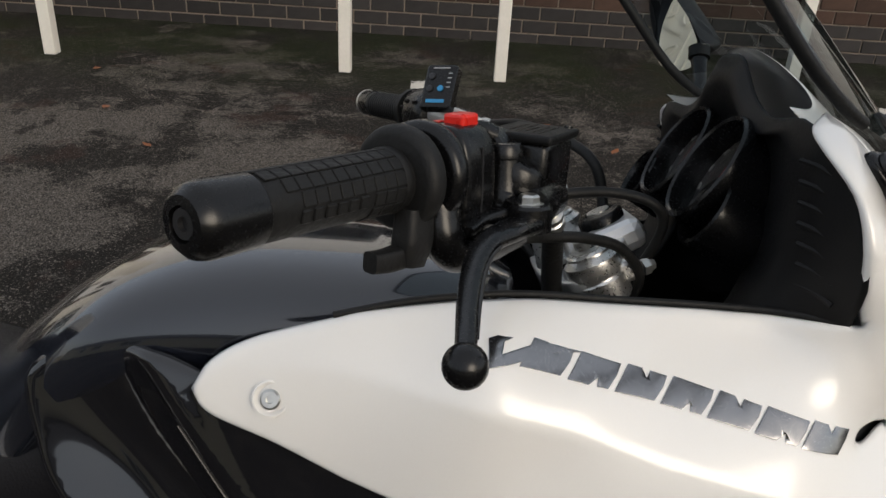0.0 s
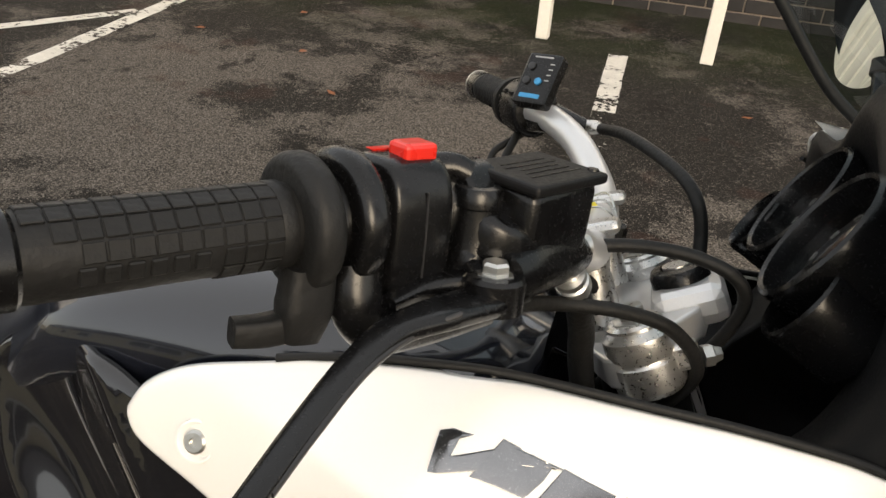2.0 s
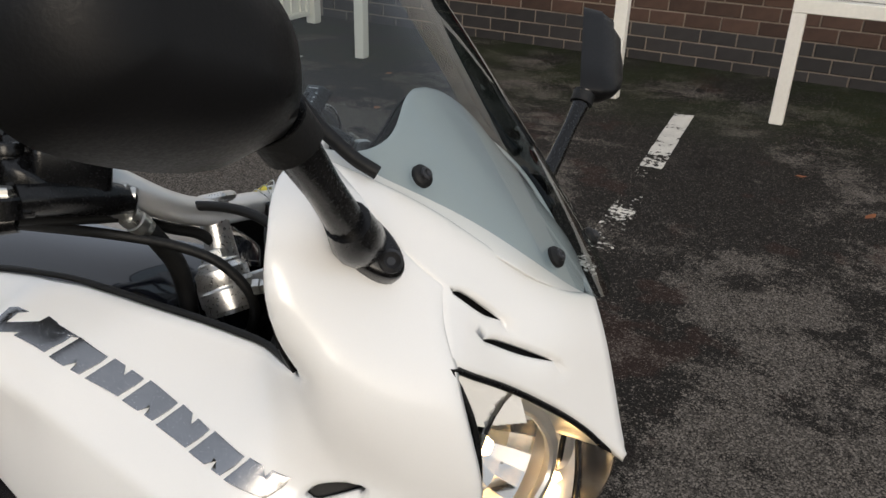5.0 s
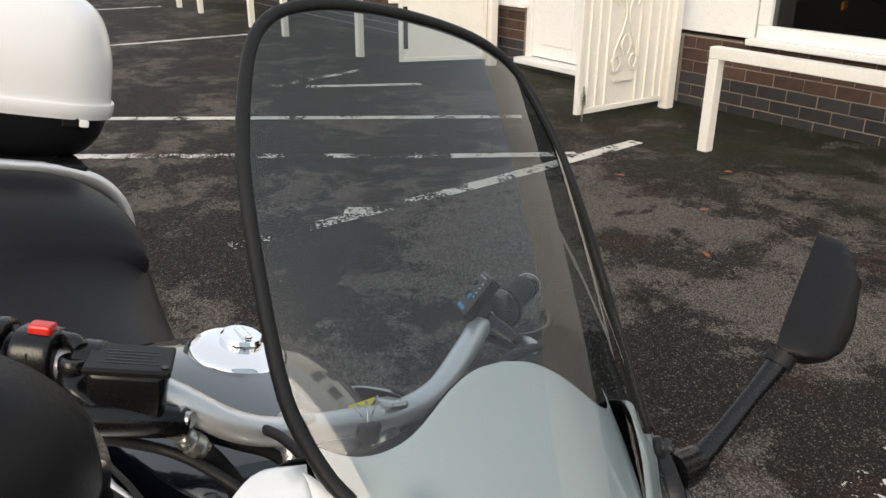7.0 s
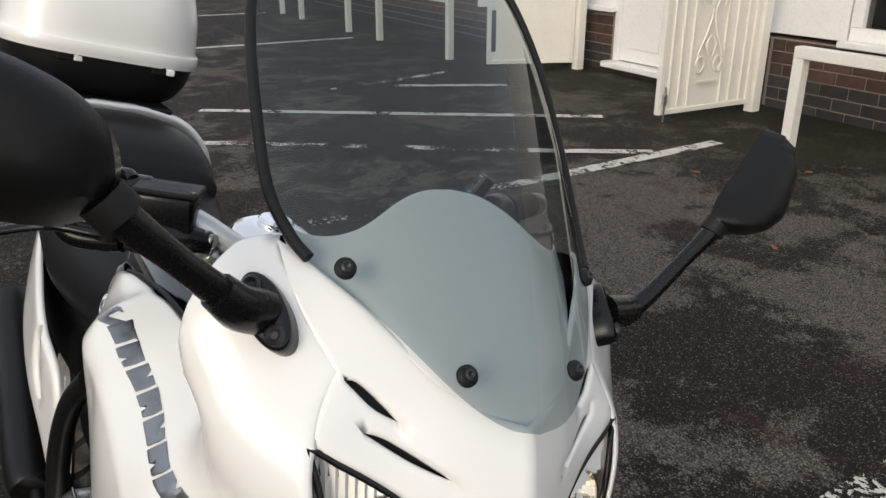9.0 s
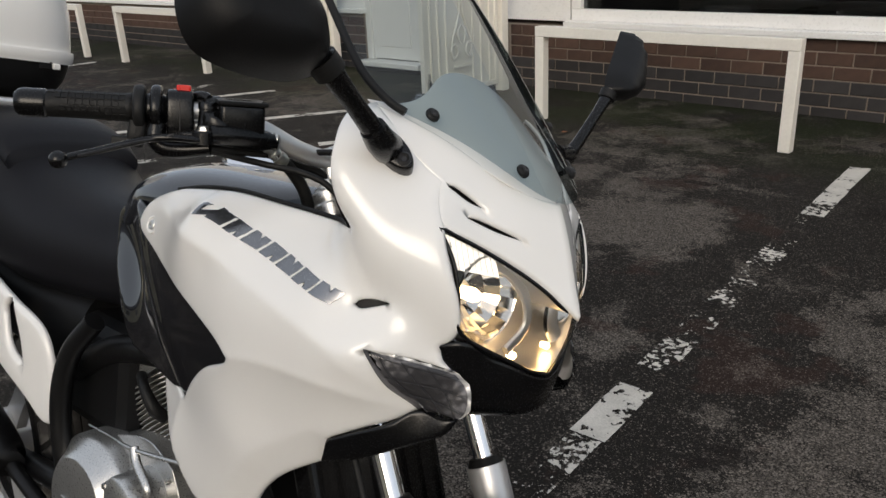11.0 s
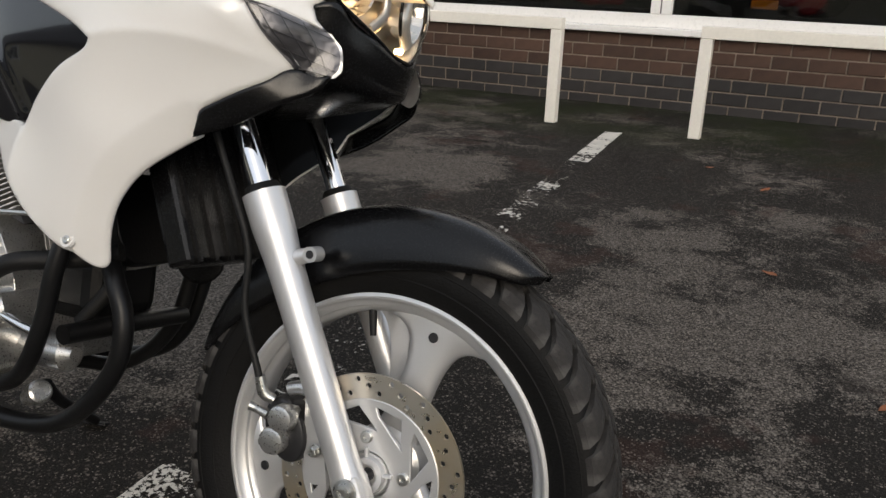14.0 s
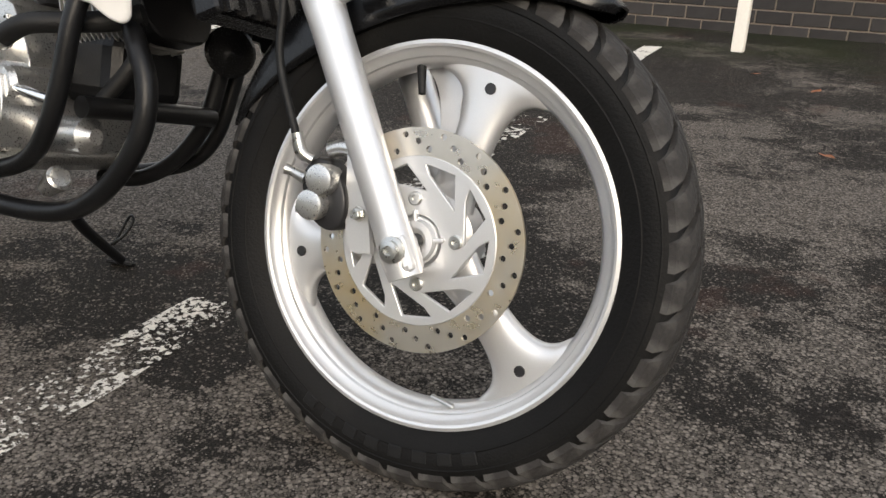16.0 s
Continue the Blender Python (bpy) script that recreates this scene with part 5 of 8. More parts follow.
# black cockpit lining from the rims of the fairing in to the clocks
def lining_rows():
    rim = [(-0.330, 0.164, 0.690), (-0.242, 0.190, 0.702), (-0.238, 0.227, 0.750), (-0.246, 0.230, 0.790), (-0.253, 0.224, 0.815), (-0.266, 0.200, 0.842), (-0.268, 0.168, 0.862)] + [(-0.266, 0.105, 0.8605), (-0.266, 0.066, 0.876), (-0.266, 0.032, 0.9065), (-0.266, 0.0, 0.911)]
    mid = [(-0.340, 0.162, 0.686), (-0.262, 0.186, 0.698), (-0.258, 0.196, 0.750), (-0.262, 0.196, 0.790), (-0.268, 0.186, 0.818), (-0.272, 0.165, 0.838), (-0.272, 0.140, 0.850)] + [(-0.272, 0.095, 0.846), (-0.274, 0.058, 0.858), (-0.275, 0.030, 0.880), (-0.275, 0.0, 0.886)]
    inn = [(-0.345, 0.150, 0.665), (-0.300, 0.158, 0.695), (-0.276, 0.160, 0.745), (-0.270, 0.154, 0.785), (-0.268, 0.144, 0.810), (-0.266, 0.130, 0.826), (-0.264, 0.112, 0.834), (-0.262, 0.080, 0.840), (-0.262, 0.048, 0.844), (-0.262, 0.024, 0.850), (-0.260, 0.0, 0.852)]
    deep = [(-0.325, 0.10, 0.635), (-0.310, 0.10, 0.670), (-0.285, 0.098, 0.700), (-0.268, 0.095, 0.735), (-0.262, 0.09, 0.760), (-0.258, 0.08, 0.770), (-0.256, 0.07, 0.780), (-0.254, 0.05, 0.780), (-0.253, 0.035, 0.780), (-0.252, 0.018, 0.780), (-0.252, 0.0, 0.780)]
    return [[(x, YC - d, z) for x, d, z in row] + [(x, YC + d, z) for x, d, z in reversed(row[:-1])] for row in (rim, mid, inn, deep)]


thicken(part("cockpit_lining", grid_mesh("cockpit_lining", lining_rows(), M_PLASTIC, 70, 22), bike, "matt black cockpit lining with moulded ribs"), 0.002)
for k in range(7):
    for s in (-1, 1):
        z = 0.735 + 0.015 * k
        part("lining_rib", tube_mesh("lining_rib", [(-0.2485 - 0.0018 * k, YC - s * 0.205, z), (-0.256 - 0.0018 * k, YC - s * 0.194, z + 0.006), (-0.265 - 0.0015 * k, YC - s * 0.181, z + 0.009)], 0.0022, M_PLASTIC, n=8, sides=6), bike)

# clocks: a binnacle with three oval hoods facing the rider
facing = Vector((-0.86, 0, 0.51)).normalized()
clock = bevel(part("instrument_binnacle", box_mesh("instrument_binnacle", (0.030, 0.22, 0.10), (-0.240, YC + 0.015, 0.770), M_PLASTIC, turn=(0, -37, 0), edge=0.012, seg=3), bike, "black instrument binnacle with round clocks"), 0.004)
for at, r in (((-0.285, 0.048, 0.812), 0.050), ((-0.288, -0.052, 0.808), 0.050), ((-0.294, -0.080, 0.774), 0.032), ((-0.300, 0.112, 0.780), 0.030)):
    at = Vector(at)
    hood = part("clock_rim", lathe_mesh("clock_rim", [(-0.03, r * 0.98), (0.004, r), (0.010, r * 1.03), (0.0145, r * 1.02), (0.0165, r * 0.97), (0.0145, r * 0.92), (0.008, r * 0.90), (-0.006, r * 0.88), (-0.008, 0.0)], M_SATIN, axis=facing, at=at, sides=48), clock)
    part("dial", lathe_mesh("dial", [(-0.0060, r * 0.85), (-0.0055, 0.0)], M_DARK, axis=facing, at=at, sides=30), hood)
    side = Vector((0, 1, 0))
    upw = facing.cross(side)
    for k in range(9):
        a = radians(-40 + 32 * k)
        p = at + facing * -0.004 + (side * math.cos(a) + upw * math.sin(a)) * r * 0.7
        part("dial_mark", box_mesh("dial_mark", (0.0015, 0.0015, r * 0.14), p, M_GREY_PRINT, turn=facing.to_track_quat("X", "Z").to_matrix().to_4x4() @ Euler((a, 0, 0)).to_matrix().to_4x4()), hood)
    part("needle", box_mesh("needle", (0.002, 0.003, r * 0.75), at + facing * -0.003 + upw * r * 0.2, M_RED_SWITCH, turn=facing.to_track_quat("X", "Z").to_matrix().to_4x4()), hood)
    g = part("clock_glass", lathe_mesh("clock_glass", [(0.002, r * 0.86), (0.0025, 0.0)], M_LENS, axis=facing, at=at, sides=30), hood)
    g.visible_shadow = False


# mirrors
HEAD = outline_of([[(0.012, -0.014), (0.006, 0.022), (0.014, 0.066), (0.044, 0.101), (0.095, 0.121), (0.140, 0.116), (0.164, 0.080), (0.166, 0.034), (0.148, -0.008), (0.100, -0.027), (0.050, -0.030), (0.012, -0.014)]], 0.009)

HEAD_LEFT = outline_of([[(0.006, -0.026), (0.024, 0.010), (0.062, 0.054), (0.102, 0.099), (0.134, 0.130), (0.151, 0.107), (0.157, 0.063), (0.150, 0.014), (0.124, -0.032), (0.078, -0.050), (0.030, -0.046), (0.006, -0.026)]], 0.009)


def mirror(side):
    """One mirror: base plate, stalk, shell and glass. side -1 is the machine's own right."""
    def w(x, d, z):
        return (x, YC + side * d, z)
    out_way = Vector((0.55, side * 0.66, 0.50)).normalized()
    along = Vector((0.42, -side * 0.12, -0.31))
    along = (along - out_way * along.dot(out_way)).normalized()
    across = out_way.cross(along)
    mid = Vector(w(-0.208, 0.179, 0.816))
    base = part("mirror_base", loft_mesh("mirror_base", [[mid + out_way * lift + along * (0.036 * k2 * math.cos(a)) + across * (0.017 * k2 * math.sin(a)) for a in np.linspace(0, 2 * math.pi, 28, endpoint=False)] for lift, k2 in ((-0.012, 1.0), (0.006, 1.0), (0.011, 0.9), (0.013, 0.6))], M_SATIN), bike, "black mirror on a round stalk")
    for f in (-0.022, 0.024):
        part("mirror_bolt", lathe_mesh("mirror_bolt", [(0, 0.0085), (0.003, 0.0085), (0.005, 0.006), (0.002, 0.003)], M_DARK, axis=out_way, at=mid + along * f + out_way * 0.012, sides=16), base)
    if side < 0:
        foot, rise = [w(-0.206, 0.185, 0.818), w(-0.196, 0.208, 0.826), w(-0.192, 0.228, 0.840)], [w(-0.200, 0.198, 0.820), w(-0.194, 0.228, 0.840), w(-0.190, 0.262, 0.864), w(-0.188, 0.300, 0.892), w(-0.190, 0.314, 0.904)]
    else:
        foot, rise = [w(-0.206, 0.185, 0.818), w(-0.207, 0.208, 0.819), w(-0.207, 0.224, 0.823)], [w(-0.207, 0.221, 0.818), w(-0.204, 0.246, 0.844), w(-0.200, 0.277, 0.885), w(-0.197, 0.300, 0.915), w(-0.196, 0.306, 0.928)]
    part("stalk_foot", tube_mesh("stalk_foot", foot, [0.019, 0.018, 0.015], M_SATIN, n=10), base)
    part("mirror_stalk", tube_mesh("mirror_stalk", rise, [0.0135, 0.0125, 0.0110, 0.0130, 0.0165] if side < 0 else [0.0115, 0.0095, 0.0085, 0.0105, 0.014], M_SATIN, n=24), base)
    part("stalk_joint", tube_mesh("stalk_joint", [Vector(rise[3]), Vector(rise[4])], 0.0175 if side < 0 else 0.0135, M_RUBBER, n=4, sides=20), base)
    head = HEAD if side < 0 else HEAD_LEFT
    def shell(u, v):
        return w(-0.200 - 0.20 * u - 0.10 * v, (0.296 + u * 0.90 if side < 0 else 0.286 + u * 0.83), 0.905 + (0.024 + v * 0.66 if side > 0 else -0.010 + v * 0.69))
    part("mirror_shell", panel_mesh("mirror_shell", head, lambda u, v: Vector(shell(u, v)) + Vector((0.050, side * 0.01, 0.02)), (-1, -side * 0.2, -0.35 if side < 0 else -0.05), M_PLASTIC, step=0.007, roll=0.050), base, "matt black mirror shell")
    part("mirror_glass", panel_mesh("mirror_glass", head, lambda u, v: Vector(shell(u * 0.985, v * 0.985)) + Vector((0.003 + 0.18 * v, 0, 0.002)), (1, 0, 0), M_MIRROR, step=0.02, roll=0.0), base, "mirror glass")
    return base


mirror(-1)
mirror(1)

# ---- handlebar and controls ----
bar = part("handlebar", tube_mesh("handlebar", [(-0.515, -0.225, 0.826), (-0.495, -0.195, 0.826), (-0.465, -0.150, 0.812), (-0.442, -0.100, 0.788), (-0.436, -0.05, 0.777), (-0.436, 0.012, 0.776), (-0.436, 0.075, 0.777), (-0.446, 0.130, 0.790), (-0.474, 0.185, 0.815), (-0.508, 0.235, 0.828), (-0.535, 0.275, 0.830)], 0.0135, M_ALLOY, n=60), bike, "silver painted handlebar with rubber grips")
# right hand end
B0 = Vector((-0.500, -0.205, 0.828))
A = Vector((-0.598, -0.80, -0.06)).normalized()
FWD = Vector((0.80, -0.60, 0.0)).normalized()
UP = FWD.cross(A) * -1 if FWD.cross(A).z < 0 else FWD.cross(A)
AX = Matrix((( A.x, FWD.x, UP.x, 0), (A.y, FWD.y, UP.y, 0), (A.z, FWD.z, UP.z, 0), (0, 0, 0, 1)))


def on_bar(s, f=0.0, u=0.0):
    return B0 + A * s + FWD * f + UP * u


grip = part("grip", lathe_mesh("grip", [(0.094, 0.0175), (0.098, 0.0182), (0.11, 0.0176), (0.15, 0.0172), (0.195, 0.0170), (0.199, 0.0165)], M_RUBBER, axis=A, at=B0, sides=40), bar, "black heated rubber grip with a square pattern")
# square pads moulded on the upper side of the grip
pad_me = box_mesh("grip_pad", (0.0078, 0.0076, 0.0013), (0, 0, 0), M_RUBBER, edge=0.0004, seg=1)
for i in range(11):
    for j in range(-3, 8):
        if (j < 0 and i > 2) or (i == 10 and j < 2) or (i == 9 and j < 1):
            continue
        a = radians(14 + 27.5 * j)
        n1 = FWD * math.cos(a) + UP * math.sin(a)
        t1 = A.cross(n1)
        p = on_bar(0.1085 + 0.0085 * i) + n1 * (0.0176 - 0.0006 * i / 12)
        ob = part("grip_pad", pad_me, bar)
        ob.matrix_local = Matrix(((A.x, t1.x, n1.x, p.x), (A.y, t1.y, n1.y, p.y), (A.z, t1.z, n1.z, p.z), (0, 0, 0, 1)))
# a row of small raised bars in place of the moulded name
n2 = FWD * math.cos(radians(-14)) + UP * math.sin(radians(-14))
t2 = A.cross(n2)
badge_me = box_mesh("grip_badge_bar", (0.0062, 0.0072, 0.0018), (0, 0, 0), M_RUBBER, edge=0.0006, seg=1)
for i in range(6):
    p2 = on_bar(0.138 + 0.0082 * i) + n2 * 0.0173
    badge = part("grip_badge_bar", badge_me, bar)
    badge.matrix_local = Matrix(((A.x, t2.x, n2.x, p2.x), (A.y, t2.y, n2.y, p2.y), (A.z, t2.z, n2.z, p2.z), (0, 0, 0, 1)))
part("grip_band", lathe_mesh("grip_band", [(0.098, 0.0186), (0.099, 0.0190), (0.104, 0.0190), (0.105, 0.0186)], M_RUBBER, axis=A, at=B0, sides=36), bar)
part("bar_end", lathe_mesh("bar_end", [(0.199, 0.0165), (0.201, 0.0182), (0.226, 0.0182), (0.232, 0.0168), (0.236, 0.0130), (0.2365, 0.0085), (0.233, 0.0080)], M_SATIN, axis=A, at=B0, sides=40), bar, "gloss black bar end weight")
part("bar_end_screw", lathe_mesh("bar_end_screw", [(0.232, 0.0078), (0.2355, 0.0070), (0.2355, 0.0036), (0.233, 0.0034)], M_DARK, axis=A, at=B0, sides=14), bar)
def soft_ring(s0, s1, inner, outer):
    """Profile of a fat ring with a rounded rim."""
    mid, half, r = (s0 + s1) / 2, (s1 - s0) / 2, min((s1 - s0) / 2, 0.006)
    rim = [(mid + (half - r) * (1 if a > 0 else -1) + r * math.sin(a), outer - r + r * math.cos(a)) for a in np.linspace(-math.pi / 2, math.pi / 2, 10)]
    return [(s0, inner), *rim, (s1, inner)]


part("grip_flange", lathe_mesh("grip_flange", soft_ring(0.081, 0.096, 0.017, 0.0305), M_RUBBER, axis=A, at=B0, sides=56), bar)
part("throttle_housing", lathe_mesh("throttle_housing", [(0.054, 0.016), *soft_ring(0.060, 0.075, 0.020, 0.0315), (0.081, 0.019)], M_SATIN, axis=A, at=B0, sides=56), bar)
part("throttle_elbow", tube_mesh("throttle_elbow", [on_bar(0.067, 0.012, -0.018), on_bar(0.068, 0.016, -0.036), on_bar(0.058, 0.018, -0.048), on_bar(0.034, 0.020, -0.050), on_bar(0.00, 0.026, -0.046)], [0.0125, 0.0125, 0.0125, 0.0115, 0.010], M_SATIN, n=26, sides=18), bar, "black cable elbow of the throttle")
part("grip_lead_boss", strap_mesh("grip_lead_boss", [on_bar(0.090, 0.012, -0.016), on_bar(0.092, 0.012, -0.034), on_bar(0.094, 0.010, -0.048)], [0.022, 0.024, 0.018], [0.016, 0.018, 0.016], M_RUBBER, up=FWD, n=14), bar)
part("grip_lead", strap_mesh("grip_lead", [on_bar(0.094, 0.010, -0.042), on_bar(0.110, 0.008, -0.043), on_bar(0.122, 0.006, -0.042)], [0.014, 0.013, 0.012], [0.014, 0.013, 0.012], M_RUBBER, up=UP, n=10), bar)


def pod_ring(s, k):
    out = []
    for a in np.linspace(0, 2 * math.pi, 32, endpoint=False):
        c, d = math.cos(a), math.sin(a)
        out.append(on_bar(s, 0.000 + 0.0235 * k * math.copysign(abs(c) ** 0.62, c), -0.006 + 0.033 * k * math.copysign(abs(d) ** 0.62, d)))
    return out


switch = part("switch_housing", loft_mesh("switch_housing", [pod_ring(0.021, 0.82), pod_ring(0.0225, 0.94), pod_ring(0.027, 1.0), pod_ring(0.049, 1.0), pod_ring(0.0535, 0.95), pod_ring(0.055, 0.84)], M_SATIN, steps=3), bar, "black switch housing with a red kill switch")
part("kill_switch", box_mesh("kill_switch", (0.018, 0.015, 0.009), on_bar(0.034, 0.004, 0.0285), M_RED_SWITCH, turn=AX, edge=0.0022), switch, "red kill switch")
part("switch_mark", box_mesh("switch_mark", (0.016, 0.006, 0.0006), on_bar(0.040, -0.010, 0.0272), M_RED_SWITCH, turn=AX), switch)
part("housing_joint", tube_mesh("housing_joint", [on_bar(0.038, 0.0232, 0.014), on_bar(0.038, 0.0235, -0.006), on_bar(0.038, 0.0230, -0.026)], 0.0006, M_DARK, n=10, sides=6), switch)
part("starter_lug", tube_mesh("starter_lug", [on_bar(0.026, -0.006, 0.016), on_bar(0.010, 0.002, 0.019), on_bar(0.002, 0.008, 0.016)], [0.008, 0.0075, 0.007], M_SATIN, n=10), switch)
# brake master cylinder, its square reservoir turned with the lever
RA, RW = Vector((-0.443, -0.896, -0.045)).normalized(), Vector((0.896, -0.443, -0.05)).normalized()
RU = RW.cross(RA).normalized() if RW.cross(RA).z > 0 else RA.cross(RW).normalized()
RX = Matrix(((RA.x, RW.x, RU.x, 0), (RA.y, RW.y, RU.y, 0), (RA.z, RW.z, RU.z, 0), (0, 0, 0, 1)))
RES = Vector((-0.4664, -0.1832, 0.8480))
PIV = Vector((-0.4723, -0.2331, 0.7985))
perch = part("brake_master_cylinder", tube_mesh("brake_master_cylinder", [(-0.444, -0.140, 0.796), (-0.450, -0.165, 0.799), (-0.462, -0.205, 0.801), (-0.470, -0.226, 0.800)], [0.012, 0.0145, 0.0145, 0.013], M_SATIN, n=16, sides=20), bar, "black brake master cylinder with a square reservoir")
part("bar_clamp", lathe_mesh("bar_clamp", [(-0.014, 0.0145), (-0.014, 0.0195), (-0.011, 0.0215), (0.006, 0.0215), (0.008, 0.0195), (0.008, 0.0145)], M_SATIN, axis=A, at=B0, sides=32), perch)
part("clamp_arm", strap_mesh("clamp_arm", [on_bar(-0.003, 0.010, -0.004), on_bar(-0.004, 0.024, -0.012), PIV + Vector((0.008, 0.034, 0.002))], [0.026, 0.028, 0.026], [0.028, 0.024, 0.020], M_SATIN, n=14), perch)
part("reservoir", box_mesh("reservoir", (0.0585, 0.0415, 0.042), RES - RU * 0.0255, M_SATIN, turn=RX, edge=0.006, seg=3), perch)
smooth_edges(bpy.data.objects["reservoir"], 30)
lid = part("reservoir_lid", box_mesh("reservoir_lid", (0.0645, 0.0465, 0.0060), RES - RU * 0.0030, M_PLASTIC, turn=RX, edge=0.0022, seg=3), perch, "black lid with moulded writing")
for row in range(5):
    part("lid_text_bar", box_mesh("lid_text_bar", (0.044 - 0.006 * (row % 3), 0.0011, 0.0004), RES + RU * 0.0001 + RW * (0.011 - 0.0052 * row), M_SATIN, turn=RX), lid)
for s in (-1, 1):
    part("lid_screw", lathe_mesh("lid_screw", [(0, 0.0032), (0.0012, 0.003), (0.0012, 0.001)], M_SATIN, axis=RU, at=RES + RA * 0.027 * s - RW * 0.016 * s, sides=12), lid)
part("mirror_boss", lathe_mesh("mirror_boss", [(-0.042, 0.0155), (-0.034, 0.0135), (-0.022, 0.0120), (-0.0105, 0.0112), (-0.0095, 0.0122), (-0.003, 0.0122), (-0.0005, 0.0108), (0.0, 0.0075), (-0.0012, 0.0070)], M_SATIN, axis=UP, at=Vector((-0.489, -0.2187, 0.8412)), sides=30), perch, "capped mirror thread boss")
part("boss_web", strap_mesh("boss_web", [(-0.489, -0.219, 0.806), (-0.480, -0.222, 0.802), PIV + Vector((0, 0, 0.002))], [0.024, 0.026, 0.026], [0.016, 0.014, 0.012], M_SATIN, n=12), perch)
part("pivot_eye", lathe_mesh("pivot_eye", [(-0.012, 0.010), (-0.011, 0.0150), (0.004, 0.0150), (0.006, 0.0135)], M_SATIN, axis=UP, at=PIV, sides=30), perch)
part("pivot_bolt", lathe_mesh("pivot_bolt", [(0.005, 0.0095), (0.0065, 0.0095), (0.0065, 0.0070), (0.0105, 0.0068), (0.012, 0.0055)], M_STEEL, axis=UP, at=PIV, sides=6), perch, "hexagon pivot bolt")
lever = part("brake_lever", strap_mesh("brake_lever", [PIV + Vector((0.010, 0.016, -0.006)), PIV + Vector((-0.004, -0.012, -0.006)), PIV + Vector((-0.016, -0.036, -0.006)), (-0.5015, -0.288, 0.789), (-0.5095, -0.312, 0.7815), (-0.514, -0.345, 0.7715), (-0.516, -0.378, 0.763), (-0.517, -0.392, 0.759)], [0.016, 0.026, 0.022, 0.0165, 0.0135, 0.0120, 0.0108, 0.0100], [0.010, 0.010, 0.010, 0.0095, 0.009, 0.0085, 0.008, 0.008], M_SATIN, n=60, power=3.0), bar, "black brake lever with a ball end")
part("lever_groove", tube_mesh("lever_groove", [PIV + Vector((-0.006, -0.040, -0.002)), (-0.4935, -0.288, 0.7895), (-0.5035, -0.314, 0.7820), (-0.5085, -0.347, 0.7720), (-0.5115, -0.378, 0.7635)], 0.0016, M_DARK, n=40, sides=8), lever)
part("lever_ball", lathe_mesh("lever_ball", [(0.0107 * math.sin(a), 0.0107 * math.cos(a)) for a in np.linspace(-1.5, 1.5, 18)], M_SATIN, axis=(0, -0.8, -0.3), at=(-0.517, -0.398, 0.757), sides=30), lever)
part("lever_stop", strap_mesh("lever_stop", [PIV + Vector((-0.014, 0.006, -0.002)), PIV + Vector((-0.032, -0.010, -0.004)), PIV + Vector((-0.040, -0.032, -0.008))], [0.022, 0.020, 0.008], [0.012, 0.010, 0.006], M_SATIN, n=16), perch)
# hose union: hexagon bolt into the cylinder, crimped silver ferrule down to the hose
BAN, LOW = Vector((-0.4480, -0.1540, 0.7935)), Vector((-0.4385, -0.1235, 0.7695))
down = (LOW - BAN).normalized()
part("banjo_bolt", lathe_mesh("banjo_bolt", [(-0.004, 0.0085), (0.006, 0.0085), (0.006, 0.0100), (0.012, 0.0100), (0.012, 0.0072), (0.019, 0.0068)], M_STEEL, axis=(0.80, 0.55, 0.1), at=BAN + Vector((-0.004, 0.004, 0.006)), sides=18), bar, "zinc banjo bolt")
part("banjo", lathe_mesh("banjo", [(-0.006, 0.004), (-0.004, 0.0075), (0.001, 0.0088), (0.008, 0.0085), (0.012, 0.0068), (0.016, 0.0068), (0.017, 0.0098), (0.022, 0.0100), (0.0225, 0.0088), (0.025, 0.0088), (0.026, 0.0104), (0.034, 0.0106), (0.036, 0.0092), (0.040, 0.0088)], M_STEEL, axis=down, at=BAN, sides=26), bar, "silver crimped hose ferrule")
part("brake_hose", tube_mesh("brake_hose", [LOW, (-0.4345, -0.107, 0.752), (-0.4310, -0.092, 0.732), (-0.426, -0.082, 0.700), (-0.40, -0.085, 0.62), (-0.31, -0.115, 0.50), (-0.235, -0.118, 0.36), (-0.200, -0.112, 0.275), (-0.195, -0.110, 0.190), (-0.160, -0.108, 0.100)], [0.0088, 0.0088, 0.0088, 0.0088, 0.007, 0.0055, 0.0052, 0.0052, 0.0052, 0.0052], M_RUBBER, n=80, sides=12), bike, "black rubber brake hose")
part("throttle_cable", tube_mesh("throttle_cable", [on_bar(0.00, 0.026, -0.046), (-0.46, -0.14, 0.778), (-0.435, -0.08, 0.786), (-0.385, -0.07, 0.791), (-0.345, -0.07, 0.782), (-0.335, -0.06, 0.755), (-0.36, -0.04, 0.70), (-0.42, -0.02, 0.64)], 0.0046, M_RUBBER, n=60, sides=10), bike, "black throttle cable")
part("throttle_cable", tube_mesh("throttle_cable", [on_bar(0.00, 0.022, -0.050), (-0.455, -0.15, 0.766), (-0.41, -0.12, 0.761), (-0.375, -0.10, 0.748), (-0.355, -0.08, 0.715), (-0.38, -0.05, 0.66)], 0.0046, M_RUBBER, n=50, sides=10), bike)
part("switch_loom", tube_mesh("switch_loom", [on_bar(0.02, 0.01, -0.030), (-0.47, -0.16, 0.785), (-0.45, -0.09, 0.765), (-0.43, -0.05, 0.75), (-0.40, -0.03, 0.70)], 0.0055, M_RUBBER, n=40, sides=10), bike)
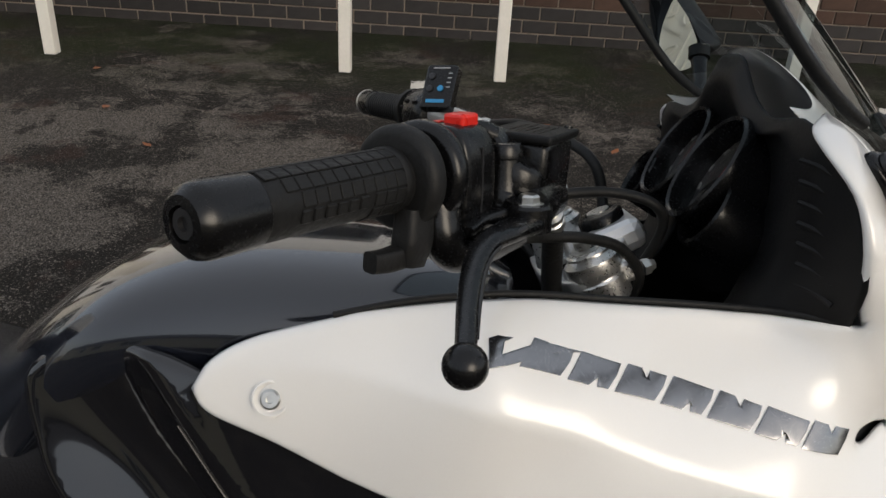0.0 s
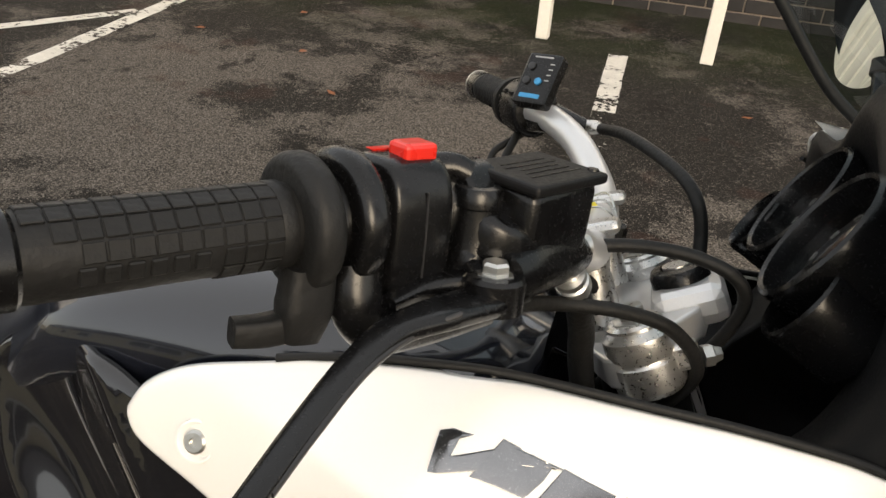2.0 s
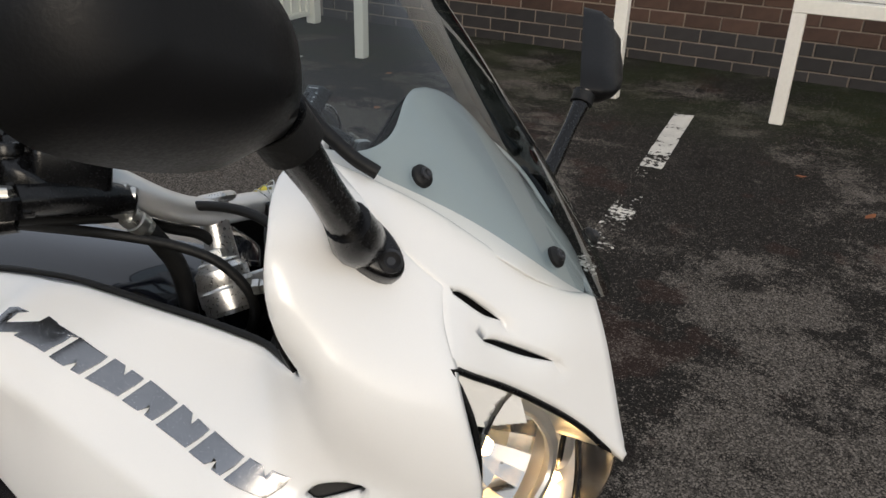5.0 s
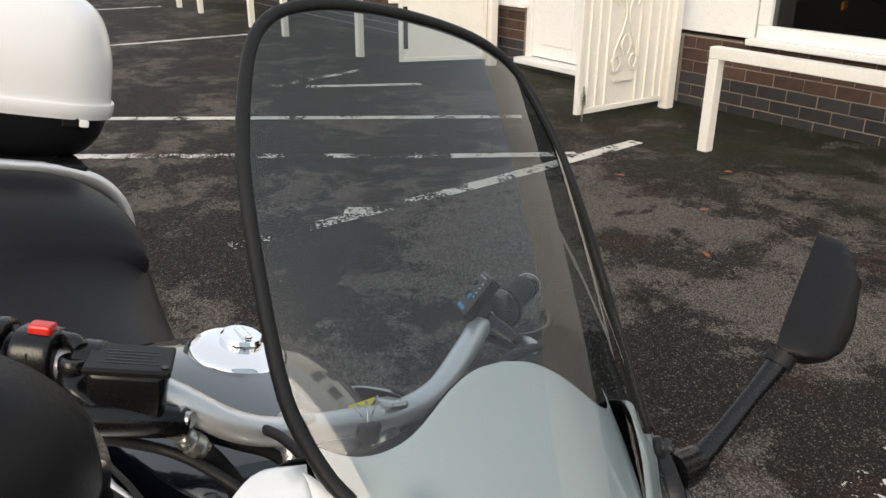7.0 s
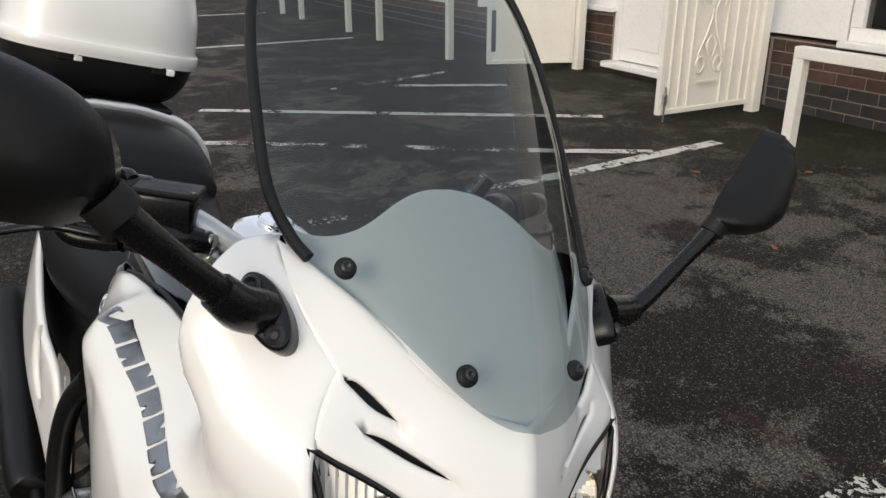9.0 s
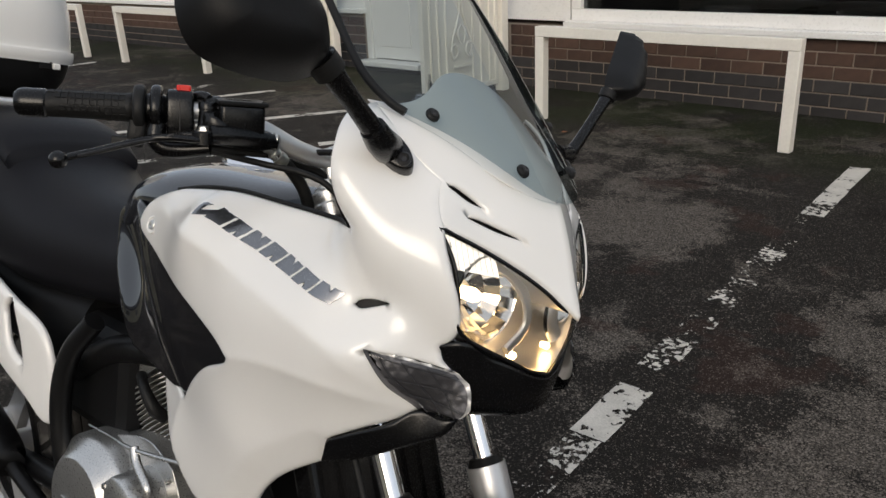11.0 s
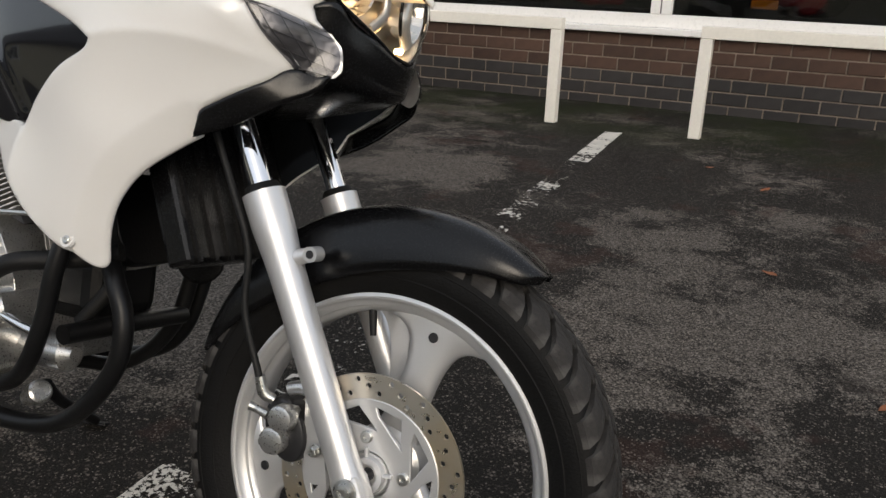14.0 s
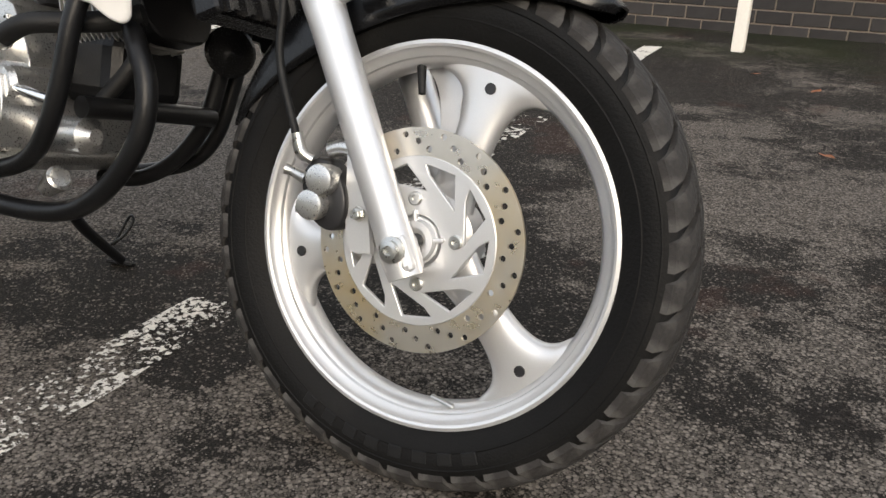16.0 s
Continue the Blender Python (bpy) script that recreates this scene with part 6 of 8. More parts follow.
# left hand end
B1 = Vector((-0.512, 0.240, 0.829))
A1 = Vector((-0.50, 0.865, 0.02)).normalized()
F1 = Vector((0.865, 0.50, 0.0)).normalized()
U1 = Vector((0, 0, 1))
AX1 = Matrix(((A1.x, F1.x, 0, 0), (A1.y, F1.y, 0, 0), (A1.z, F1.z, 1, 0), (0, 0, 0, 1)))


def on_left(s, f=0.0, u=0.0):
    return B1 + A1 * s + F1 * f + U1 * u


part("grip", lathe_mesh("grip", [(0.085, 0.028), (0.092, 0.0285), (0.094, 0.0175), (0.11, 0.0172), (0.20, 0.0168), (0.203, 0.016)] + [], M_RUBBER, axis=A1, at=B1, sides=36), bar, "black heated rubber grip")
for i in range(16):
    part("grip_rib", lathe_mesh("grip_rib", [(0.100 + 0.006 * i, 0.0172), (0.101 + 0.006 * i, 0.0180), (0.1035 + 0.006 * i, 0.0180), (0.1045 + 0.006 * i, 0.0170)], M_RUBBER, axis=A1, at=B1, sides=24), bar)
part("bar_end", lathe_mesh("bar_end", [(0.203, 0.016), (0.204, 0.0178), (0.228, 0.0178), (0.234, 0.015), (0.234, 0.007)], M_SATIN, axis=A1, at=B1, sides=32), bar, "black bar end weight")
part("bar_end_ring", lathe_mesh("bar_end_ring", [(0.226, 0.0180), (0.228, 0.0184), (0.232, 0.0172), (0.233, 0.0150)], M_CAST, axis=A1, at=B1, sides=32), bar, "worn silver ring")
lsw = part("switch_housing", loft_mesh("switch_housing", [[on_left(s, r * math.cos(a), r * math.sin(a) * 1.1) for a in np.linspace(0, 2 * math.pi, 22, endpoint=False)] for s, r in ((0.030, 0.017), (0.033, 0.026), (0.055, 0.028), (0.078, 0.026), (0.082, 0.018))], M_SATIN), bar, "black left switch housing")
for k in range(4):
    part("switch_button", box_mesh("switch_button", (0.008, 0.006, 0.005), on_left(0.045 + 0.010 * k, -0.024, 0.014 - 0.008 * (k % 2)), M_GREY_PRINT if k == 1 else M_SATIN, turn=AX1, edge=0.001), lsw)
part("clutch_perch", tube_mesh("clutch_perch", [on_left(0.012, -0.01, 0.0), on_left(0.012, 0.02, -0.004), on_left(0.006, 0.045, -0.008)], [0.019, 0.015, 0.010], M_SATIN, n=12), bar)
part("clutch_adjuster", lathe_mesh("clutch_adjuster", [(0, 0.007), (0.010, 0.009), (0.020, 0.009), (0.028, 0.006)], M_CAST, axis=(0.93, -0.30, 0.1), at=on_left(0.030, 0.050, -0.012), sides=16), bar)
part("clutch_lever", tube_mesh("clutch_lever", [on_left(0.02, 0.040, -0.010), on_left(0.07, 0.050, -0.016), on_left(0.14, 0.055, -0.022), on_left(0.195, 0.040, -0.024)], [0.009, 0.007, 0.006, 0.009], M_SATIN, n=26, flat=0.8), bar, "black clutch lever")
part("clutch_cable", tube_mesh("clutch_cable", [on_left(0.028, 0.070, -0.010), (-0.425, 0.20, 0.826), (-0.370, 0.11, 0.805), (-0.352, 0.095, 0.757), (-0.36, 0.07, 0.70), (-0.42, 0.06, 0.62)], 0.0058, M_RUBBER, n=50, sides=12), bike, "black clutch cable in a wide loop")
part("loom_left", tube_mesh("loom_left", [on_left(0.05, -0.01, -0.03), on_left(0.02, -0.03, -0.06), (-0.50, 0.17, 0.77), (-0.46, 0.08, 0.74), (-0.42, 0.04, 0.70)], 0.0045, M_RUBBER, n=40, sides=10), bike)
part("choke_cable", tube_mesh("choke_cable", [on_left(0.06, 0.0, -0.03), on_left(0.05, -0.035, -0.055), on_left(0.02, -0.03, -0.085), (-0.49, 0.19, 0.76)], 0.004, M_RUBBER, n=30, sides=8), bike)
# heated grip controller, clamped by the left bend
CT = Vector((-0.525, 0.238, 0.862))
cn = Vector((-0.42, -0.78, 0.46)).normalized()
cb = (Vector((0.10, 0.30, 1.0)) - cn * cn.dot(Vector((0.10, 0.30, 1.0)))).normalized()
ca = cb.cross(cn)
ct_turn = Matrix(((ca.x, cb.x, cn.x, 0), (ca.y, cb.y, cn.y, 0), (ca.z, cb.z, cn.z, 0), (0, 0, 0, 1)))
ctl = part("grip_heat_controller", box_mesh("grip_heat_controller", (0.040, 0.056, 0.017), CT, M_SATIN, turn=ct_turn, edge=0.003), bar, "black heated grip controller with round buttons")


def on_ctl(a, b, c=0.0):
    return CT + (ct_turn.to_3x3() @ Vector((a, b, c)))


for a, b, r in ((-0.010, 0.012, 0.0042), (-0.010, -0.004, 0.0042), (0.004, -0.004, 0.0038)):
    part("button", lathe_mesh("button", [(0, r), (0.0018, r), (0.0022, r * 0.8)], M_BLUE_LED if a > 0 else M_DARK, axis=ct_turn.to_3x3() @ Vector((0, 0, 1)), at=on_ctl(a, b, 0.0085), sides=18), ctl)
for b in (0.016, 0.010, 0.004, -0.002):
    part("level_mark", box_mesh("level_mark", (0.005, 0.0012, 0.0004), on_ctl(0.013, b, 0.0087), M_GREY_PRINT, turn=ct_turn), ctl)
part("print_bar", box_mesh("print_bar", (0.024, 0.0045, 0.0004), on_ctl(0.0, -0.020, 0.0087), M_BLUE_LED, turn=ct_turn), ctl)
part("print_bar", box_mesh("print_bar", (0.022, 0.0014, 0.0004), on_ctl(0.0, 0.023, 0.0087), M_GREY_PRINT, turn=ct_turn), ctl)
part("controller_bracket", tube_mesh("controller_bracket", [on_ctl(0, 0, -0.006), on_left(0.005, 0, 0.016), on_left(0.005, 0, -0.004)], 0.009, M_SATIN, n=8), bar)

# top yoke, risers, ignition lock
HEADX = -0.392


def slab(name, outline, z0, thick, material, tilt=27):
    """A plate square to the steering head."""
    m = Matrix.Translation((HEADX, YC, z0)) @ Matrix.Rotation(radians(-tilt), 4, "Y")
    return plate_mesh(name, outline, thick, material, m=m)


yoke_loop = outline_of([[(0.045, -0.04), (0.05, 0.0), (0.045, 0.04)], [(0.045, 0.04), (0.022, 0.070), (0.020, 0.098)], [(0.020, 0.098), (0.0, 0.110), (-0.020, 0.098)], [(-0.020, 0.098), (-0.036, 0.055), (-0.040, 0.0), (-0.036, -0.055), (-0.020, -0.098)], [(-0.020, -0.098), (0.0, -0.110), (0.020, -0.098)], [(0.020, -0.098), (0.022, -0.070), (0.045, -0.04)]], 0.01)
yoke = bevel(part("top_yoke", slab("top_yoke", yoke_loop, 0.714, 0.022, M_ALLOY), bike, "silver top yoke with fork clamps"), 0.005, 3)
HEAD_WAY = Vector((-0.454, 0, 0.891))
for s in (-1, 1):
    c = Vector((-0.390, YC + s * 0.088, 0.722))
    part("fork_clamp", lathe_mesh("fork_clamp", [(-0.026, 0.0205), (-0.022, 0.0235), (-0.004, 0.0240), (-0.002, 0.0228), (0.000, 0.0228), (0.002, 0.0240), (0.014, 0.0238), (0.016, 0.0215), (0.019, 0.0190), (0.021, 0.0190), (0.023, 0.0165)], M_CAST, axis=HEAD_WAY, at=c, sides=32), yoke)
    part("fork_cap", lathe_mesh("fork_cap", [(0.020, 0.0150), (0.024, 0.0150), (0.025, 0.0095), (0.032, 0.0090), (0.033, 0.008)], M_STEEL, axis=HEAD_WAY, at=c, sides=6), yoke, "hexagon fork cap")
    for dx in (0.030,):
        ear = c + Vector((0.024, s * 0.006, 0.006))
        part("pinch_lug", box_mesh("pinch_lug", (0.022, 0.012, 0.020), ear, M_CAST, turn=(0, -27, 0), edge=0.004), yoke)
        part("pinch_bolt", lathe_mesh("pinch_bolt", [(0, 0.0075), (0.006, 0.0075), (0.007, 0.006), (0.012, 0.0045)], M_STEEL, axis=(0.9, s * -0.3, 0.3), at=ear + Vector((0.012, 0, 0.002)), sides=6), yoke, "hexagon pinch bolt")
    part("bar_riser", lathe_mesh("bar_riser", [(0, 0.0165), (0.04, 0.0135), (0.052, 0.015), (0.062, 0.015), (0.066, 0.012)], M_CAST, axis=(-0.35, 0, 0.94), at=(-0.420, YC + s * 0.052, 0.722), sides=26), yoke)
    part("riser_cap", box_mesh("riser_cap", (0.036, 0.024, 0.010), (-0.437, YC + s * 0.052, 0.789), M_CAST, turn=(0, -20, 0), edge=0.005), yoke)
part("ignition_lock", lathe_mesh("ignition_lock", [(0, 0.022), (0.012, 0.022), (0.016, 0.020), (0.017, 0.013), (0.014, 0.012), (0.014, 0.0)], M_SATIN, axis=HEAD_WAY, at=(-0.366, YC + 0.004, 0.745), sides=30), yoke, "black ignition lock")
part("lock_face", lathe_mesh("lock_face", [(0.013, 0.0115), (0.018, 0.011), (0.018, 0.0)], M_CAST, axis=HEAD_WAY, at=(-0.366, YC + 0.004, 0.745), sides=24), yoke)
part("lock_cowl", box_mesh("lock_cowl", (0.055, 0.075, 0.030), (-0.360, YC + 0.004, 0.738), M_ALLOY, turn=(0, -27, 0), edge=0.01), yoke)

# ---- front end ----
FORK_TOP, FORK_LOW = Vector((-0.398, 0, 0.745)), Vector((0.008, 0, -0.045))
for s in (-1, 1):
    y = YC - 0.006 + s * 0.102
    def fp(z):
        t = (z - FORK_LOW.z) / (FORK_TOP.z - FORK_LOW.z)
        return Vector((FORK_LOW.x + (FORK_TOP.x - FORK_LOW.x) * t, y, z))
    leg = part("fork_leg", tube_mesh("fork_leg", [fp(-0.045), fp(-0.02), fp(0.02), fp(0.10), fp(0.22), fp(0.27), fp(0.31), fp(0.352)], [0.0215, 0.0245, 0.0225, 0.0235, 0.0245, 0.026, 0.0295, 0.030], M_ALLOY, n=60, sides=32), bike, "silver fork leg with a chrome stanchion")
    part("stanchion", tube_mesh("stanchion", [fp(0.34), fp(0.66)], 0.0165, M_CHROME, n=8, sides=32), leg, "chrome stanchion")
    part("dust_seal", tube_mesh("dust_seal", [fp(0.350), fp(0.362)], [0.0285, 0.0225], M_RUBBER, n=4, sides=32), leg)
    part("axle_lug", box_mesh("axle_lug", (0.040, 0.042, 0.050), (-0.003, y, -0.020), M_ALLOY, turn=(0, -27, 0), edge=0.010, seg=3), leg)
    part("axle_bolt", lathe_mesh("axle_bolt", [(0, 0.0165), (0.004, 0.016), (0.005, 0.0115), (0.011, 0.011), (0.012, 0.006), (0.008, 0.005)], M_STEEL, axis=(0, s, 0), at=(-0.004, y + s * 0.022, -0.012), sides=24), leg, "axle bolt")
    t = fp(0.268)
    part("mount_lug", tube_mesh("mount_lug", [t + Vector((0.01, 0, 0)), t + Vector((0.034, 0, 0.010)), t + Vector((0.046, 0, 0.014))], [0.014, 0.0105, 0.0105], M_ALLOY, n=10, sides=18), leg)
    # dark plug painted as the shade inside the lug's hole
    part("mount_hole_shade", lathe_mesh("mount_hole_shade", [(-0.0115, 0.0058), (0.0115, 0.0058)], M_DARK, axis=(0, 1, 0), at=t + Vector((0.047, 0, 0.014)), sides=18), leg)
    part("mount_ring", lathe_mesh("mount_ring", [(-0.011, 0.0055), (-0.011, 0.0105), (0.011, 0.0105), (0.011, 0.0055)], M_ALLOY, axis=(0, 1, 0), at=t + Vector((0.047, 0, 0.014)), sides=22, closed=True), leg)


def fender_rows():
    rows = []
    for ang, top, drop, half in ((57, 0.356, 0.010, 0.020), (60, 0.358, 0.024, 0.046), (68, 0.362, 0.044, 0.062), (80, 0.364, 0.070, 0.068), (96, 0.362, 0.086, 0.069), (112, 0.358, 0.090, 0.068), (128, 0.352, 0.080, 0.066), (142, 0.345, 0.058, 0.062), (154, 0.338, 0.032, 0.056), (162, 0.336, 0.018, 0.046)):
        a = radians(ang)
        row = []
        for q in np.linspace(-1, 1, 13):
            r = top - drop * abs(q) ** 3.2 - 0.004 * abs(q) ** 2
            row.append((r * math.cos(a), 0.002 + half * math.sin(q * math.pi / 2 * 0.96), r * math.sin(a)))
        rows.append(row)
    return rows


thicken(part("front_fender", grid_mesh("front_fender", fender_rows(), M_SATIN, 34, 60), bike, "satin black plastic front mudguard"), 0.003)

# front wheel
RIM = [(-0.036, 0.246), (-0.0405, 0.2445), (-0.0415, 0.240), (-0.040, 0.2365), (-0.034, 0.2335), (-0.031, 0.229), (-0.029, 0.2265), (-0.024, 0.2255), (-0.021, 0.221), (-0.013, 0.2165), (0.013, 0.2165), (0.021, 0.221), (0.024, 0.2255), (0.031, 0.229), (0.034, 0.2335), (0.0415, 0.240), (0.036, 0.246), (0.02, 0.238), (-0.02, 0.238)]
wheel = part("front_wheel", lathe_mesh("front_wheel", RIM, M_ALLOY, at=(0, 0, -0.004), sides=120, closed=True), bike, "silver three-spoke cast front wheel")


def spoke_loop(flare=0.082, thin=1.0):
    half = [(0.040, 0.034 * thin), (0.070, 0.029 * thin), (0.110, 0.0265 * thin), (0.150, 0.028 * thin), (0.180, 0.034 * thin), (0.200, 0.048 * thin), (0.212, 0.066 * thin), (0.2185, flare)]
    a = curve_points([(x, y, 0) for x, y in half], 22)
    arc = [(0.2205 * math.cos(t), 0.2205 * math.sin(t)) for t in np.linspace(math.asin(flare / 0.2205), -math.asin(flare / 0.2205), 14)][1:-1]
    return [(p.x, p.y) for p in a] + arc + [(p.x, -p.y) for p in reversed(a)]


circle = lambda u, v, r, n=16: [(u + r * math.cos(2 * math.pi * k / n), v + r * math.sin(2 * math.pi * k / n)) for k in range(n)]
def spoke_mesh(m, thick=0.034):
    """A cast spoke: rounded section, waisted in the middle and flared into the rim."""
    rings = []
    for r, half in ((0.040, 0.036), (0.070, 0.0300), (0.105, 0.0265), (0.145, 0.0275), (0.172, 0.0330), (0.190, 0.0420), (0.203, 0.0560), (0.212, 0.0720), (0.219, 0.0840)):
        ring_pts = []
        for a in np.linspace(0, 2 * math.pi, 36, endpoint=False):
            c, d = math.cos(a), math.sin(a)
            across = half * math.copysign(abs(c) ** 0.8, c)
            pull = (0.219 - math.sqrt(max(0.0, 0.219**2 - across**2))) * min(1.0, max(0.0, (r - 0.16) / 0.05))
            ring_pts.append(m @ Vector((r - pull, across, thick / 2 * (0.72 + 0.28 * min(1.0, r / 0.12)) * math.copysign(abs(d) ** 0.75, d))))
        rings.append(ring_pts)
    return loft_mesh("spoke", rings, M_ALLOY, steps=4)


for ang in (75.5, -45.0, 195.5):
    m = Matrix.Translation((0, -0.010, -0.004)) @ Matrix.Rotation(radians(-ang), 4, "Y") @ Matrix.Rotation(radians(90), 4, "X") @ Matrix.Rotation(radians(2.2), 4, "Y")
    spoke = part("spoke", spoke_mesh(m), wheel)
    # no hole is cut: a dark disc gives its shade
    part("spoke_hole_shade", lathe_mesh("spoke_hole_shade", [(0.0, 0.0072), (0.0186, 0.0072), (0.0190, 0.0066)], M_DARK, axis=m.to_3x3() @ Vector((0, 0, 1)), at=m @ Vector((0.199, 0, 0)), sides=20), spoke, "dark disc for the shade in a drilled hole")
    m2 = Matrix.Translation((0, 0.026, -0.004)) @ Matrix.Rotation(radians(-ang - 20), 4, "Y") @ Matrix.Rotation(radians(90), 4, "X")
    if ang > 50 and ang < 90:
        bevel(part("spoke", plate_mesh("spoke", spoke_loop(0.034, 0.5), 0.016, M_ALLOY, m=m2), wheel), 0.005, 2)
part("hub", lathe_mesh("hub", [(-0.064, 0.022), (-0.064, 0.029), (-0.058, 0.031), (-0.052, 0.031), (-0.048, 0.044), (-0.030, 0.046), (-0.024, 0.058), (0.02, 0.058), (0.03, 0.045), (0.055, 0.040), (0.055, 0.020)], M_ALLOY, at=(0, 0, -0.004), sides=48), wheel)
part("hub_collar", lathe_mesh("hub_collar", [(-0.072, 0.016), (-0.072, 0.024), (-0.062, 0.027), (-0.062, 0.016)], M_ALLOY, at=(0, 0, -0.004), sides=36, closed=True), wheel)
part("axle", lathe_mesh("axle", [(-0.11, 0.009), (0.11, 0.009)], M_DARK, at=(0, 0, -0.004), sides=20), wheel)
for k in range(4):
    a = radians(10 + 90 * k)
    part("hub_rib", box_mesh("hub_rib", (0.016, 0.012, 0.006), (0.030 * math.cos(a), -0.064, 0.030 * math.sin(a) - 0.004), M_ALLOY, turn=(0, -math.degrees(a), 0), edge=0.002), wheel)
va = radians(103.5)
part("valve", tube_mesh("valve", [(0.214 * math.cos(va), -0.012, 0.214 * math.sin(va)), (0.190 * math.cos(va), -0.016, 0.190 * math.sin(va)), (0.178 * math.cos(va), -0.018, 0.178 * math.sin(va))], [0.0062, 0.0052, 0.0046], M_RUBBER, n=8, sides=14), wheel, "black rubber valve")
wa = radians(-78)
part("balance_weight", box_mesh("balance_weight", (0.034, 0.010, 0.005), (0.214 * math.cos(wa), -0.016, 0.214 * math.sin(wa) - 0.002), M_STEEL, turn=(0, 12, 0), edge=0.002), wheel)
# drilled disc on its carrier
disc_y = -0.0615
dm = Matrix.Translation((0, disc_y, -0.005)) @ Matrix.Rotation(radians(90), 4, "X")
drills = []
for k in range(48):
    rr = (0.1125, 0.1215, 0.1305)[k % 3]
    a = 2 * math.pi * k / 48
    drills.append(circle(rr * math.cos(a), rr * math.sin(a), 0.0040, 12))
disc = part("brake_disc", plate_mesh("brake_disc", circle(0, 0, 0.1385, 96), 0.0045, M_DISC, m=dm, holes=[circle(0, 0, 0.1035, 72), *drills]), wheel.parent, "drilled steel brake disc with a silver carrier")
smooth_edges(disc, 40)
wins = []
for k in range(9):
    a0 = 2 * math.pi * k / 9 + 0.1
    quad = [(0.0635, a0), (0.0945, a0 + 0.36), (0.0945, a0 + 0.78), (0.082, a0 + 0.70), (0.066, a0 + 0.30)]
    pts = [(r * math.cos(a), r * math.sin(a)) for r, a in quad]
    wins.append(outline_of([[pts[i], pts[(i + 1) % 5]] for i in range(5)], 0.006))
carrier = part("disc_carrier", plate_mesh("disc_carrier", circle(0, 0, 0.1043, 90), 0.006, M_ALLOY, m=Matrix.Translation((0, disc_y - 0.001, -0.005)) @ Matrix.Rotation(radians(90), 4, "X"), holes=[circle(0, 0, 0.033, 40), *wins]), disc)
bevel(carrier, 0.0012, 2)
for k in range(4):
    a = radians(9 + 90 * k)
    part("disc_bolt", lathe_mesh("disc_bolt", [(0, 0.0088), (0.003, 0.0086), (0.0042, 0.0072), (0.0042, 0.0036), (0.001, 0.0034)], M_STEEL, axis=(0, -1, 0), at=(0.0525 * math.cos(a), disc_y - 0.004, 0.0525 * math.sin(a) - 0.005), sides=22), disc, "socket disc bolt")
# caliper
cal = part("brake_caliper", loft_mesh("brake_caliper", [[Vector((-0.122 + 0.032 * k2 * math.cos(a) - 0.010 * math.sin(a), y, 0.034 + 0.044 * k2 * math.sin(a))) for a in np.linspace(0, 2 * math.pi, 26, endpoint=False)] for y, k2 in ((-0.045, 0.8), (-0.049, 1.0), (-0.088, 1.0), (-0.094, 0.85))], M_DARK), bike, "two-piston brake caliper, dark body with silver caps")
for x, z in ((-0.121, 0.053), (-0.131, 0.020)):
    part("piston_cap", lathe_mesh("piston_cap", [(-0.014, 0.0195), (0.010, 0.0195), (0.0145, 0.018), (0.016, 0.014), (0.016, 0.0)], M_CAST, axis=(0, -1, 0), at=(x, -0.096, z), sides=36), cal, "silver piston cap")
part("caliper_arm", tube_mesh("caliper_arm", [(-0.128, -0.078, 0.088), (-0.110, -0.078, 0.094), (-0.085, -0.078, 0.092)], 0.010, M_CAST, n=8), cal)
part("caliper_bracket", plate_mesh("caliper_bracket", outline_of([[(-0.10, 0.095), (-0.07, 0.10)], [(-0.07, 0.10), (-0.062, 0.03), (-0.05, -0.03)], [(-0.05, -0.03), (-0.085, -0.02), (-0.10, 0.095)]], 0.01), 0.010, M_ALLOY, m=Matrix.Translation((0, -0.080, 0)) @ Matrix.Rotation(radians(90), 4, "X")), cal)
for x, z in ((-0.083, 0.094), (-0.070, 0.018), (-0.150, 0.012)):
    part("caliper_bolt", lathe_mesh("caliper_bolt", [(0, 0.0095), (0.004, 0.0095), (0.004, 0.0070), (0.011, 0.0068), (0.012, 0.0055)], M_STEEL, axis=(0, -1, 0), at=(x, -0.090, z), sides=6), cal)
part("hose_union", tube_mesh("hose_union", [(-0.160, -0.108, 0.105), (-0.153, -0.104, 0.082), (-0.140, -0.098, 0.074)], [0.007, 0.0085, 0.007], M_STEEL, n=10), cal, "zinc hose union")
part("bleed_nipple", tube_mesh("bleed_nipple", [(-0.150, -0.094, 0.05), (-0.168, -0.098, 0.056), (-0.176, -0.1, 0.058)], [0.008, 0.006, 0.0075], M_STEEL, n=8), cal)


